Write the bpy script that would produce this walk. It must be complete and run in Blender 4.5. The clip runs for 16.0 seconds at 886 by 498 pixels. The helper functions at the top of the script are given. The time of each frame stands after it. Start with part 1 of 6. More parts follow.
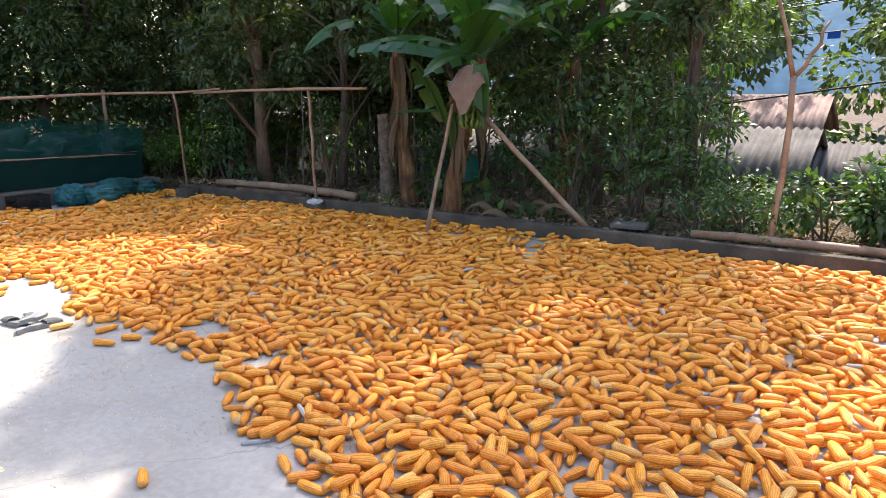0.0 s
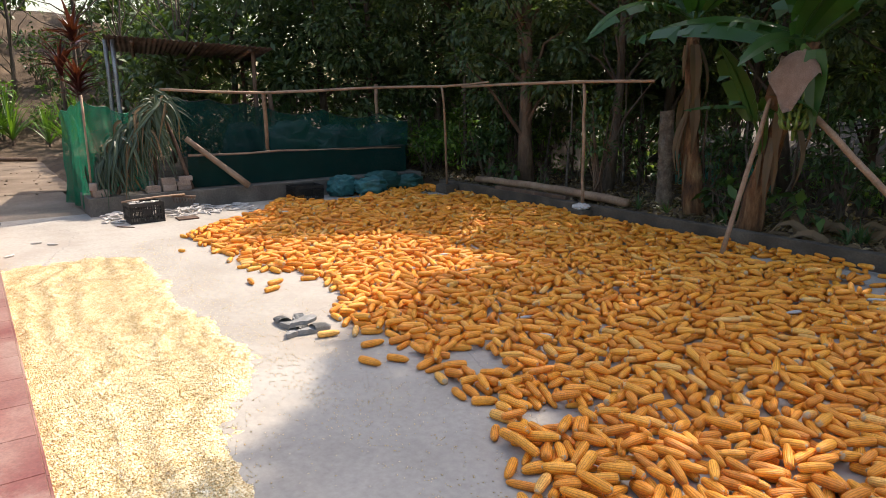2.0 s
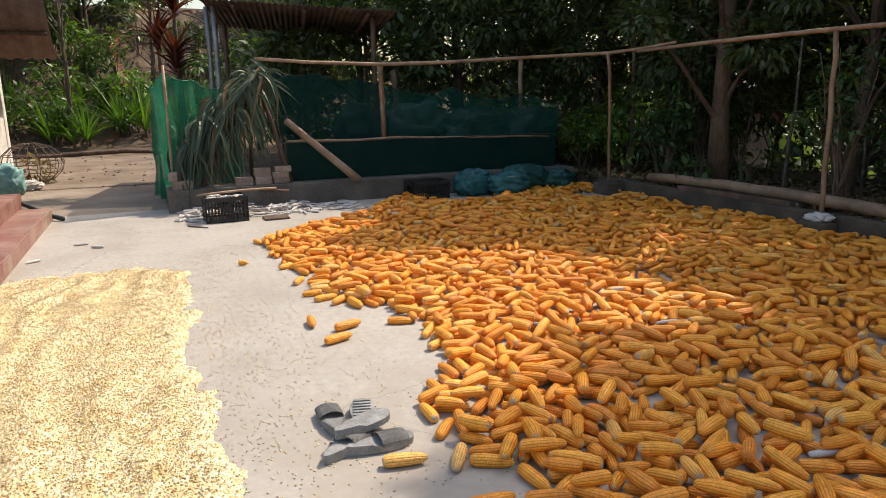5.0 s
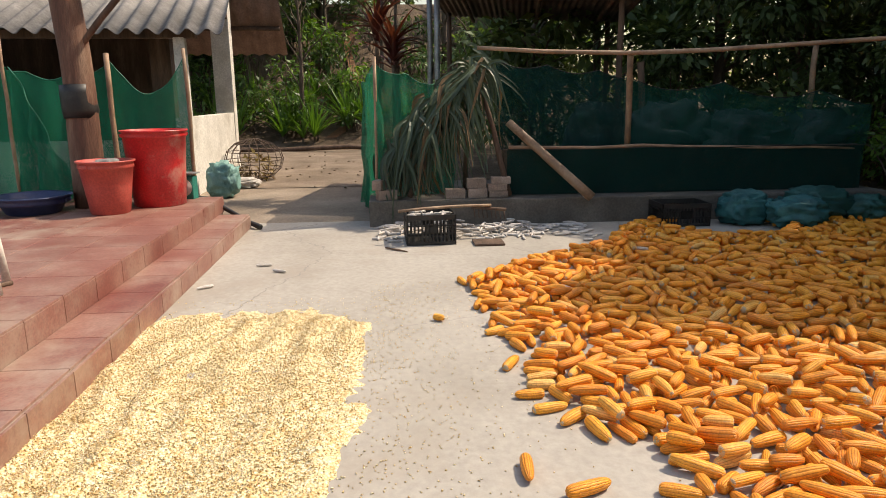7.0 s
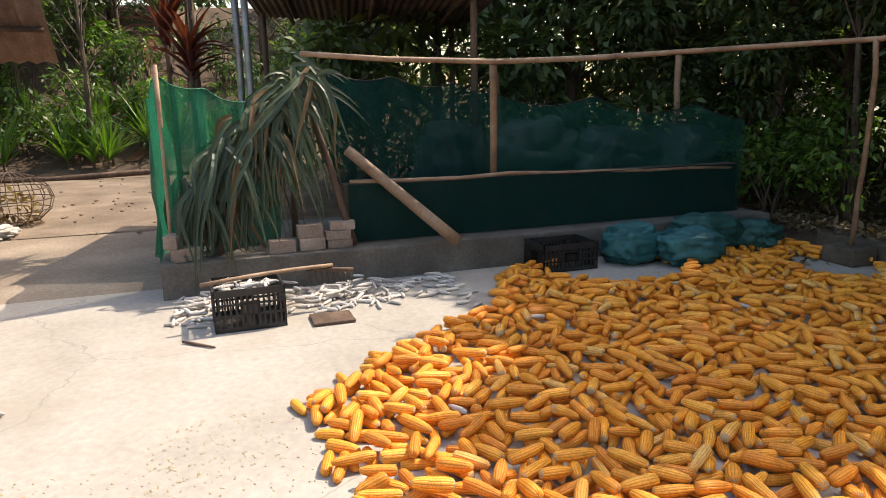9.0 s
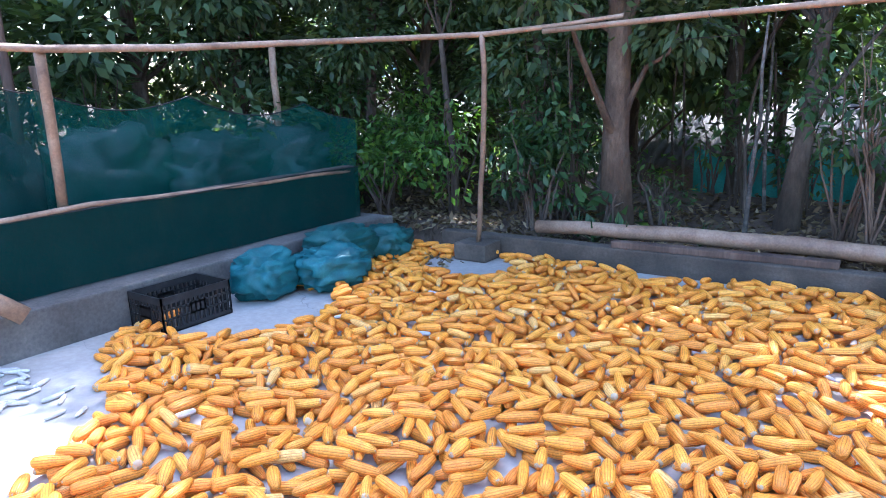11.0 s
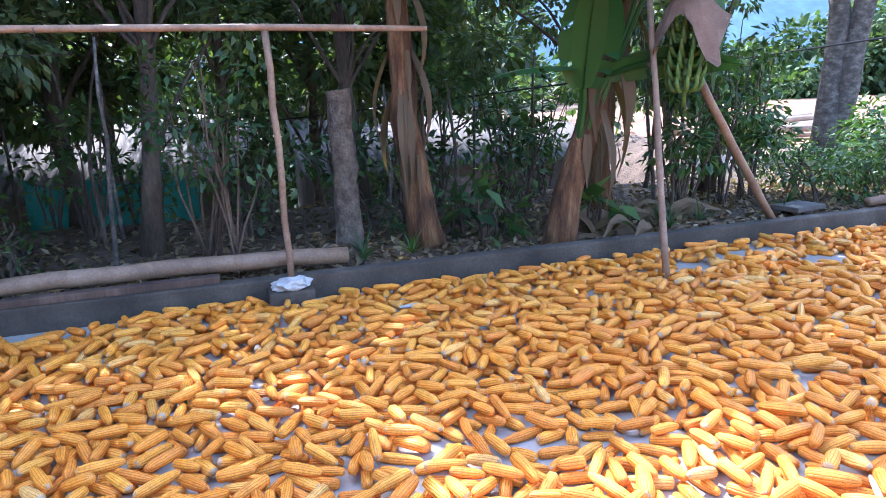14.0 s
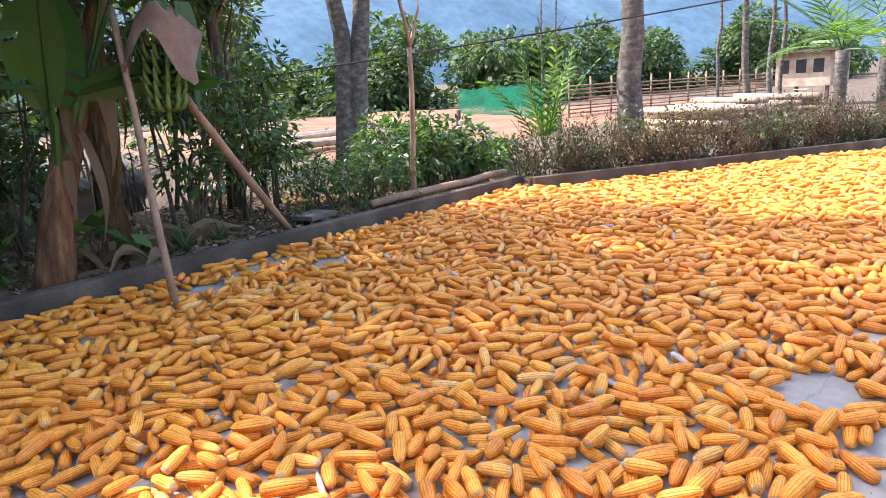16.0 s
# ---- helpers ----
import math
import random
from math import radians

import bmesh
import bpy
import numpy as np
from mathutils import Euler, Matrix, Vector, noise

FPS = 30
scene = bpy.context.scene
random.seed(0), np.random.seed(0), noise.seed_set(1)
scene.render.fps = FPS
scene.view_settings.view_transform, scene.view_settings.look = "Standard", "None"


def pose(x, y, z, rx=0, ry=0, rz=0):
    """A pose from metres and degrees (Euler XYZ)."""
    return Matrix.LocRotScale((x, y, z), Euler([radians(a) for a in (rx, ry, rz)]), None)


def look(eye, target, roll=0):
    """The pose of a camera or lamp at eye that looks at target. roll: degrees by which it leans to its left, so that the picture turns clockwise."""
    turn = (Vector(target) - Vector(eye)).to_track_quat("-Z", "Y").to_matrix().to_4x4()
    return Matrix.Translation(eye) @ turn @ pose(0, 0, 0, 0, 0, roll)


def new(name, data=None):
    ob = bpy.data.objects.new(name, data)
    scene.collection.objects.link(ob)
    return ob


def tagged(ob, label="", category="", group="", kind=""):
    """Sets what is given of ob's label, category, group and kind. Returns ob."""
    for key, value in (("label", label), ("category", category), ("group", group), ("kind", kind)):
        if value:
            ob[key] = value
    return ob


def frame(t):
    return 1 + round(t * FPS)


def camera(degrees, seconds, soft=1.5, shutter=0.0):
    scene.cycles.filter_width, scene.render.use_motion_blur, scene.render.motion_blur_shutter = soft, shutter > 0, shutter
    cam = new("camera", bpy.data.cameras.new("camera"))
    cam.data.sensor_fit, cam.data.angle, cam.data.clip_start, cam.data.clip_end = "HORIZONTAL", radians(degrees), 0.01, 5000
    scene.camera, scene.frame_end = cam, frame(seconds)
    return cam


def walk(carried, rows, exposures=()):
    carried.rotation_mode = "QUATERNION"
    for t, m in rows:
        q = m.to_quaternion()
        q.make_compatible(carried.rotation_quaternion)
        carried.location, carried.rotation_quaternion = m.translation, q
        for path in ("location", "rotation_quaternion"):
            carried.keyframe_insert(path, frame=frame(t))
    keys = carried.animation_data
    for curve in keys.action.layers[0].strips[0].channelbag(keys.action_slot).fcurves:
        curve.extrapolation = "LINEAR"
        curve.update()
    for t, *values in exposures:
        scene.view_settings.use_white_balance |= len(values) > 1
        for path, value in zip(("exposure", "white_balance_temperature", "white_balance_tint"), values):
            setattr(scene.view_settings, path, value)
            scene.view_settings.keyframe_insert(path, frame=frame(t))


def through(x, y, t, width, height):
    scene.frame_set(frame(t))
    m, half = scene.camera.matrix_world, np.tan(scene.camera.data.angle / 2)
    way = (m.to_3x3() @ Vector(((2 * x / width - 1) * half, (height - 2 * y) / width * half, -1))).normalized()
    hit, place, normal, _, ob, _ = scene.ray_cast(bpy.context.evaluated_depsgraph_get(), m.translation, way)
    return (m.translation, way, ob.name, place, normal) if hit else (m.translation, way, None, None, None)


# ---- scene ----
cam = camera(66.3, 16.0, 0.9)
PATH = [
    (0, (0.765, 1.149, 1.696), (-0.361, 2.742, 1.254), -0.5),
    (0.5, (0.492, 1.292, 1.678), (-0.779, 2.772, 1.238), -0.4),
    (1, (0.282, 1.362, 1.695), (-1.177, 2.655, 1.251), -0.4),
    (1.5, (0.045, 1.449, 1.684), (-1.554, 2.566, 1.242), -0.4),
    (2, (-0.21, 1.539, 1.676), (-1.811, 2.651, 1.227), -0.4),
    (2.5, (-0.563, 1.705, 1.594), (-2.166, 2.809, 1.135), -0.5),
    (3, (-0.857, 1.851, 1.556), (-2.484, 2.921, 1.1), -0.6),
    (3.2, (-0.962, 1.912, 1.533), (-2.589, 2.983, 1.081), -0.7),
    (5.3, (-2.595, 2.846, 1.261), (-4.44, 3.486, 0.828), -0.7),
    (5.5, (-2.764, 2.89, 1.262), (-4.635, 3.448, 0.83), -0.6),
    (6, (-3.145, 2.959, 1.267), (-5.058, 3.347, 0.833), -0.6),
    (6.5, (-3.548, 3.012, 1.259), (-5.493, 3.177, 0.822), -0.5),
    (7, (-3.954, 3.026, 1.288), (-5.899, 3.185, 0.849), -0.5),
    (7.5, (-4.428, 3.084, 1.298), (-6.372, 3.238, 0.854), -0.7),
    (8, (-4.87, 3.13, 1.296), (-6.813, 3.325, 0.863), -0.8),
    (8.2, (-5.024, 3.131, 1.313), (-6.958, 3.414, 0.889), -0.8),
    (10.3, (-6.369, 3.51, 1.388), (-7.89, 4.727, 0.936), -1.9),
    (10.5, (-6.485, 3.523, 1.384), (-7.903, 4.858, 0.929), -1.9),
    (11, (-6.711, 3.561, 1.393), (-7.848, 5.141, 0.936), -2.1),
    (11.5, (-6.901, 3.657, 1.378), (-7.803, 5.38, 0.911), -2.2),
    (12, (-6.991, 3.71, 1.399), (-7.595, 5.56, 0.936), -2.3),
    (12.5, (-7.061, 3.768, 1.391), (-7.251, 5.703, 0.924), -2.4),
    (13, (-7.059, 3.791, 1.392), (-6.952, 5.733, 0.926), -2.5),
    (13.5, (-7.028, 3.791, 1.385), (-6.67, 5.705, 0.926), -2.3),
    (14, (-6.994, 3.778, 1.374), (-6.406, 5.636, 0.923), -2.2),
    (14.5, (-6.939, 3.749, 1.359), (-6.131, 5.523, 0.912), -2.2),
    (15, (-6.825, 3.725, 1.356), (-5.761, 5.357, 0.905), -2.5),
    (15.5, (-6.649, 3.695, 1.343), (-5.318, 5.119, 0.894), -2.8),
    (16, (-6.438, 3.611, 1.333), (-4.898, 4.806, 0.884), -3.0),
]
EXPOSURES = [(0, 1.45, 6200, 16), (0.8, 1.45, 6300, 16), (1.5, 1.05, 6600, 16), (3.2, 0.76, 6900, 15), (5.3, 0.5, 6800, 14), (7.0, 0.42, 7200, 14), (8.2, 0.6, 7200, 14), (10.3, 2.0, 5800, 15), (11.0, 2.6, 5000, 18), (12.5, 2.6, 4700, 21), (13.5, 2.4, 4900, 21), (14.5, 2.15, 5300, 21), (16.0, 1.72, 6000, 20)]
walk(cam, [(t, look(eye, target, roll)) for t, eye, target, roll in PATH], EXPOSURES)

# ---- light ----
SUN_AZ, SUN_EL = radians(106), radians(53)      # towards the sun, from +x anticlockwise
sun_way = Vector((math.cos(SUN_AZ) * math.cos(SUN_EL), math.sin(SUN_AZ) * math.cos(SUN_EL), math.sin(SUN_EL)))
world = bpy.data.worlds.new("sky")
scene.world = world
world.use_nodes = True
sky = world.node_tree.nodes.new("ShaderNodeTexSky")
sky.sky_type, sky.sun_disc = "NISHITA", False
sky.sun_elevation, sky.sun_rotation = SUN_EL, math.pi / 2 - SUN_AZ
sky.air_density, sky.dust_density, sky.ozone_density = 1.5, 3.0, 1.0
world.node_tree.links.new(sky.outputs[0], world.node_tree.nodes["Background"].inputs[0])
world.node_tree.nodes["Background"].inputs[1].default_value = 0.15
sun_data = bpy.data.lights.new("sun", "SUN")
sun_data.energy, sun_data.angle, sun_data.color = 3.5, radians(0.5), (1.0, 0.92, 0.78)
sun = new("sun", sun_data)
sun.matrix_world = look((0, 0, 30), Vector((0, 0, 30)) - sun_way)


# ---- helpers of this scene ----
R = np.random.default_rng(7)


def part(name, bm, material, parent=None, label="", smooth=False):
    """Links a bmesh as one mesh object, under parent where one is given."""
    me = bpy.data.meshes.new(name)
    bm.to_mesh(me)
    bm.free()
    if smooth:
        me.polygons.foreach_set("use_smooth", [True] * len(me.polygons))
    if material:
        me.materials.append(material)
    ob = new(name, me)
    ob.parent = parent
    if label:
        tagged(ob, label)
    return ob


def mesh_np(name, verts, faces, material, parent=None, uv=None, smooth=False):
    """One mesh object from an array of vertices and one of quads or triangles."""
    verts, faces = np.asarray(verts, dtype=np.float32), np.asarray(faces, dtype=np.int32)
    n, k = faces.shape
    me = bpy.data.meshes.new(name)
    me.vertices.add(len(verts))
    me.vertices.foreach_set("co", verts.ravel())
    me.loops.add(n * k)
    me.loops.foreach_set("vertex_index", faces.ravel())
    me.polygons.add(n)
    me.polygons.foreach_set("loop_start", np.arange(0, n * k, k, dtype=np.int32))
    me.update(calc_edges=True)
    if smooth:
        me.polygons.foreach_set("use_smooth", np.ones(n, dtype=bool))
    if uv is not None:
        layer = me.uv_layers.new(name="UVMap")
        layer.data.foreach_set("uv", np.asarray(uv, dtype=np.float32)[faces.ravel()].ravel())
    me.materials.append(material)
    ob = new(name, me)
    ob.parent = parent
    return ob


def empty(name, at=(0, 0, 0), turn=0.0):
    ob = new(name)
    ob.matrix_basis = pose(*at, 0, 0, turn)
    return ob


def add_box(bm, lo, hi, bevel=0.0):
    """A box between two corners, with bevelled edges."""
    lo, hi = Vector(lo), Vector(hi)
    made = bmesh.ops.create_cube(bm, size=1.0, matrix=Matrix.Translation((lo + hi) / 2) @ Matrix.Diagonal((*(hi - lo), 1)))
    if bevel:
        edges = list({e for v in made["verts"] for e in v.link_edges})
        bmesh.ops.bevel(bm, geom=edges, offset=bevel, segments=2, affect="EDGES", profile=0.6)
    return made["verts"]


def box(name, lo, hi, material, parent=None, bevel=0.008, label=""):
    bm = bmesh.new()
    add_box(bm, lo, hi, bevel)
    return part(name, bm, material, parent, label)


def add_tube(bm, points, radii, sides=10, cap=True, wobble=0.0, rng=None):
    """A tube along points, with a radius at each."""
    points = [Vector(p) for p in points]
    rings = []
    side = Vector((0.31, 0.87, 0.38))
    for i, p in enumerate(points):
        way = (points[min(i + 1, len(points) - 1)] - points[max(i - 1, 0)]).normalized()
        a = way.cross(side)
        if a.length < 0.1:
            a = way.cross(Vector((1, 0, 0.2)))
        a.normalize()
        b = way.cross(a)
        ring = []
        for k in range(sides):
            w = 2 * math.pi * k / sides
            r = radii[i] * (1 + (wobble * (rng.random() - 0.5) if wobble else 0))
            ring.append(bm.verts.new(p + (a * math.cos(w) + b * math.sin(w)) * r))
        rings.append(ring)
    for u, v in zip(rings, rings[1:]):
        for k in range(sides):
            bm.faces.new((u[k], u[(k + 1) % sides], v[(k + 1) % sides], v[k]))
    if cap:
        bm.faces.new(rings[0])
        bm.faces.new(rings[-1][::-1])
    bmesh.ops.recalc_face_normals(bm, faces=bm.faces)


def tube(name, points, radii, material, parent=None, sides=10, wobble=0.0, label=""):
    bm = bmesh.new()
    add_tube(bm, points, radii, sides, True, wobble, R)
    return part(name, bm, material, parent, label, smooth=True)


def line(a, b, n, bow=(0, 0, 0), shake=0.0):
    """n + 1 points from a to b, bowed in the middle and shaken a little."""
    a, b, bow = Vector(a), Vector(b), Vector(bow)
    out = []
    for i in range(n + 1):
        s = i / n
        out.append(a.lerp(b, s) + bow * (4 * s * (1 - s)) + Vector(R.normal(0, 1, 3)) * (shake if 0 < i < n else 0))
    return out


# ---- materials ----
def nodes(name):
    m = bpy.data.materials.new(name)
    m.use_nodes = True
    return m, m.node_tree.nodes, m.node_tree.links, m.node_tree.nodes["Principled BSDF"]


def ramp_of(nd, stops):
    r = nd.new("ShaderNodeValToRGB")
    while len(r.color_ramp.elements) < len(stops):
        r.color_ramp.elements.new(0.5)
    for e, (at, c) in zip(r.color_ramp.elements, stops):
        e.position, e.color = at, (*c, 1)
    return r


def noise_of(nd, lk, scale, detail=5, where=None, rough=0.6, stretch=None):
    t = nd.new("ShaderNodeTexNoise")
    t.inputs["Scale"].default_value, t.inputs["Detail"].default_value, t.inputs["Roughness"].default_value = scale, detail, rough
    if where is not None:
        if stretch:
            mp = nd.new("ShaderNodeMapping")
            mp.inputs["Scale"].default_value = stretch
            lk.new(where, mp.inputs[0])
            where = mp.outputs[0]
        lk.new(where, t.inputs["Vector"])
    return t


def mixed(nd, lk, mode, fac, a, b):
    x = nd.new("ShaderNodeMix")
    x.data_type, x.blend_type = "RGBA", mode
    for sock, val in ((x.inputs[0], fac), (x.inputs[6], a), (x.inputs[7], b)):
        if hasattr(val, "is_linked"):
            lk.new(val, sock)
        else:
            sock.default_value = val if isinstance(val, (int, float)) else (*val, 1)
    return x.outputs[2]


def surf(name, dark, mid, light, scale=3.0, fine=40.0, rough=0.8, bump=0.25, depth=0.01, stretch=None, metal=0.0, stains=None, vary=0.0, grain=0.8, cracks=None):
    """A worn surface: broad patches of three colours, a fine grain, and relief."""
    m, nd, lk, bsdf = nodes(name)
    where = nd.new("ShaderNodeNewGeometry").outputs["Position"]
    big = noise_of(nd, lk, scale, 6, where, 0.6, stretch)
    small = noise_of(nd, lk, fine, 5, where, 0.65, stretch)
    r = ramp_of(nd, ((0.28, dark), (0.5, mid), (0.74, light)))
    lk.new(big.outputs[0], r.inputs[0])
    g = ramp_of(nd, ((0.25, (0.62, 0.62, 0.62)), (0.75, (1.3, 1.3, 1.3))))
    lk.new(small.outputs[0], g.inputs[0])
    col = mixed(nd, lk, "MULTIPLY", grain, r.outputs[0], g.outputs[0])
    if stains:
        spot = noise_of(nd, lk, scale * 0.45, 8, where, 0.75)
        k = ramp_of(nd, ((0.52, (0, 0, 0)), (0.68, (1, 1, 1))))
        lk.new(spot.outputs[0], k.inputs[0])
        col = mixed(nd, lk, "MIX", k.outputs[0], col, stains)
    if cracks:
        bent = noise_of(nd, lk, 2.5, 4, where)
        off = nd.new("ShaderNodeVectorMath")
        off.operation = "MULTIPLY_ADD"
        lk.new(bent.outputs["Color"], off.inputs[0])
        off.inputs[1].default_value = (0.35, 0.35, 0.0)
        lk.new(where, off.inputs[2])
        cell = nd.new("ShaderNodeTexVoronoi")
        cell.feature = "DISTANCE_TO_EDGE"
        cell.inputs["Scale"].default_value = 0.42
        lk.new(off.outputs[0], cell.inputs["Vector"])
        gate = noise_of(nd, lk, 0.9, 2, where)
        thin = nd.new("ShaderNodeMath")
        thin.operation = "MULTIPLY"
        lk.new(gate.outputs[0], thin.inputs[0])
        thin.inputs[1].default_value = 0.003
        less = nd.new("ShaderNodeMath")
        less.operation = "LESS_THAN"
        lk.new(cell.outputs["Distance"], less.inputs[0])
        lk.new(thin.outputs[0], less.inputs[1])
        col = mixed(nd, lk, "MIX", less.outputs[0], col, cracks)
    if vary:
        info = nd.new("ShaderNodeObjectInfo")
        isl = nd.new("ShaderNodeNewGeometry")
        both = nd.new("ShaderNodeMath")
        lk.new(info.outputs["Random"], both.inputs[0])
        lk.new(isl.outputs["Random Per Island"], both.inputs[1])
        fr = nd.new("ShaderNodeMath")
        fr.operation = "FRACT"
        lk.new(both.outputs[0], fr.inputs[0])
        v = ramp_of(nd, ((0.0, (1 - vary,) * 3), (1.0, (1 + vary,) * 3)))
        lk.new(fr.outputs[0], v.inputs[0])
        col = mixed(nd, lk, "MULTIPLY", 1.0, col, v.outputs[0])
    lk.new(col, bsdf.inputs["Base Color"])
    bsdf.inputs["Roughness"].default_value, bsdf.inputs["Metallic"].default_value = rough, metal
    bp = nd.new("ShaderNodeBump")
    bp.inputs["Strength"].default_value, bp.inputs["Distance"].default_value = bump, depth
    lk.new(small.outputs[0], bp.inputs["Height"])
    lk.new(bp.outputs[0], bsdf.inputs["Normal"])
    return m


def leaf_material(name, dark, mid, light, through=0.35, gloss=0.45):
    """Leaves: a colour of its own for each, light through the blade, a soft gloss."""
    m, nd, lk, bsdf = nodes(name)
    geo = nd.new("ShaderNodeNewGeometry")
    r = ramp_of(nd, ((0.0, dark), (0.55, mid), (1.0, light)))
    lk.new(geo.outputs["Random Per Island"], r.inputs[0])
    patch = noise_of(nd, lk, 0.7, 3, geo.outputs["Position"])
    g = ramp_of(nd, ((0.3, (0.6, 0.68, 0.62)), (0.7, (1.25, 1.2, 1.0))))
    lk.new(patch.outputs[0], g.inputs[0])
    col = mixed(nd, lk, "MULTIPLY", 1.0, r.outputs[0], g.outputs[0])
    lk.new(col, bsdf.inputs["Base Color"])
    bsdf.inputs["Roughness"].default_value = gloss
    tr = nd.new("ShaderNodeBsdfTranslucent")
    warm = mixed(nd, lk, "MULTIPLY", 1.0, col, (1.6, 1.7, 0.5))
    lk.new(warm, tr.inputs[0])
    mx = nd.new("ShaderNodeMixShader")
    mx.inputs[0].default_value = through
    lk.new(bsdf.outputs[0], mx.inputs[1])
    lk.new(tr.outputs[0], mx.inputs[2])
    lk.new(mx.outputs[0], nd["Material Output"].inputs[0])
    return m


def net_material(name, colour, open_share, cell=90.0):
    """Fine plastic netting: thread over open mesh."""
    m, nd, lk, bsdf = nodes(name)
    uvn = nd.new("ShaderNodeTexCoord")
    folds = noise_of(nd, lk, 2.2, 4, nd.new("ShaderNodeNewGeometry").outputs["Position"])
    waves = []
    for axis in ("X", "Y"):
        w = nd.new("ShaderNodeTexWave")
        w.bands_direction = axis
        w.inputs["Scale"].default_value = cell
        w.inputs["Distortion"].default_value = 0.6
        lk.new(uvn.outputs["UV"], w.inputs["Vector"])
        waves.append(w)
    mxm = nd.new("ShaderNodeMath")
    mxm.operation = "MAXIMUM"
    lk.new(waves[0].outputs["Fac"], mxm.inputs[0])
    lk.new(waves[1].outputs["Fac"], mxm.inputs[1])
    add = nd.new("ShaderNodeMath")
    add.operation = "MULTIPLY_ADD"
    lk.new(folds.outputs[0], add.inputs[0])
    add.inputs[1].default_value = 0.5
    lk.new(mxm.outputs[0], add.inputs[2])
    k = ramp_of(nd, ((open_share - 0.1, (0.06,) * 3), (1.0, (1, 1, 1))))
    lk.new(add.outputs[0], k.inputs[0])
    bsdf.inputs["Base Color"].default_value = (*colour, 1)
    bsdf.inputs["Roughness"].default_value = 0.6
    bsdf.inputs["Specular IOR Level"].default_value = 0.15
    tr = nd.new("ShaderNodeBsdfTranslucent")
    tr.inputs[0].default_value = (*colour, 1)
    thread = nd.new("ShaderNodeMixShader")
    thread.inputs[0].default_value = 0.4
    lk.new(bsdf.outputs[0], thread.inputs[1])
    lk.new(tr.outputs[0], thread.inputs[2])
    clear = nd.new("ShaderNodeBsdfTransparent")
    mx = nd.new("ShaderNodeMixShader")
    lk.new(k.outputs[0], mx.inputs[0])
    lk.new(clear.outputs[0], mx.inputs[1])
    lk.new(thread.outputs[0], mx.inputs[2])
    lk.new(mx.outputs[0], nd["Material Output"].inputs[0])
    return m


def cob_material():
    """Maize: rows of single kernels along the ear, each ear and each kernel with its own yellow."""
    m, nd, lk, bsdf = nodes("maize_ear")
    uvn = nd.new("ShaderNodeTexCoord")
    sep = nd.new("ShaderNodeSeparateXYZ")
    lk.new(uvn.outputs["UV"], sep.inputs[0])

    def calc(op, a, b=None, c=None):
        n = nd.new("ShaderNodeMath")
        n.operation = op
        for sock, val in zip(n.inputs, (a, b, c)):
            if val is None:
                continue
            if isinstance(val, (int, float)):
                sock.default_value = val
            else:
                lk.new(val, sock)
        return n.outputs[0]

    info, geo = nd.new("ShaderNodeObjectInfo"), nd.new("ShaderNodeNewGeometry")
    own = calc("FRACT", calc("ADD", info.outputs["Random"], geo.outputs["Random Per Island"]))
    wav = noise_of(nd, lk, 60, 2, geo.outputs["Position"])
    u = calc("MULTIPLY_ADD", wav.outputs[0], 0.5, calc("MULTIPLY", sep.outputs[0], 14.0))
    row = calc("FLOOR", u)
    v = calc("MULTIPLY_ADD", row, 0.5, calc("MULTIPLY", sep.outputs[1], 30.0))
    fu, fv = calc("FRACT", u), calc("FRACT", v)

    def dome(f, power):
        d = calc("ABSOLUTE", calc("MULTIPLY_ADD", f, 2.0, -1.0))
        return calc("SUBTRACT", 1.0, calc("POWER", d, power))

    across, along = dome(fu, 3.4), dome(fv, 4.5)
    height = calc("MULTIPLY", across, calc("MULTIPLY_ADD", along, 0.40, 0.60))
    hue = ramp_of(nd, ((0.0, (0.75, 0.250, 0.024)), (0.25, (0.86, 0.312, 0.027)), (0.65, (0.92, 0.360, 0.031)), (0.93, (0.94, 0.42, 0.05)), (1.0, (0.86, 0.49, 0.15))))
    lk.new(own, hue.inputs[0])
    groove = ramp_of(nd, ((0.07, (0.46, 0.31, 0.17)), (0.46, (0.97, 0.95, 0.89)), (1.0, (1.09, 1.13, 1.12))))
    lk.new(height, groove.inputs[0])
    col = mixed(nd, lk, "MULTIPLY", 0.95, hue.outputs[0], groove.outputs[0])
    cellv = nd.new("ShaderNodeCombineXYZ")
    lk.new(row, cellv.inputs[0])
    lk.new(calc("FLOOR", v), cellv.inputs[1])
    lk.new(own, cellv.inputs[2])
    grain = nd.new("ShaderNodeTexWhiteNoise")
    lk.new(cellv.outputs[0], grain.inputs["Vector"])
    each = ramp_of(nd, ((0.0, (0.86, 0.80, 0.70)), (0.5, (1.0, 1.0, 1.0)), (1.0, (1.07, 1.10, 1.15))))
    lk.new(grain.outputs["Value"], each.inputs[0])
    col = mixed(nd, lk, "MULTIPLY", 0.8, col, each.outputs[0])
    blot = noise_of(nd, lk, 24, 4, geo.outputs["Position"])
    b = ramp_of(nd, ((0.32, (0.84, 0.78, 0.68)), (0.62, (1.10, 1.10, 1.08))))
    lk.new(blot.outputs[0], b.inputs[0])
    col = mixed(nd, lk, "MULTIPLY", 0.8, col, b.outputs[0])
    # pale chaffy butt and dry tip, more on some ears than on others
    ends = ramp_of(nd, ((0.0, (1, 1, 1)), (0.03, (0.95, 0.95, 0.95)), (0.075, (0, 0, 0)), (0.90, (0, 0, 0)), (0.985, (1, 1, 1))))
    lk.new(sep.outputs[1], ends.inputs[0])
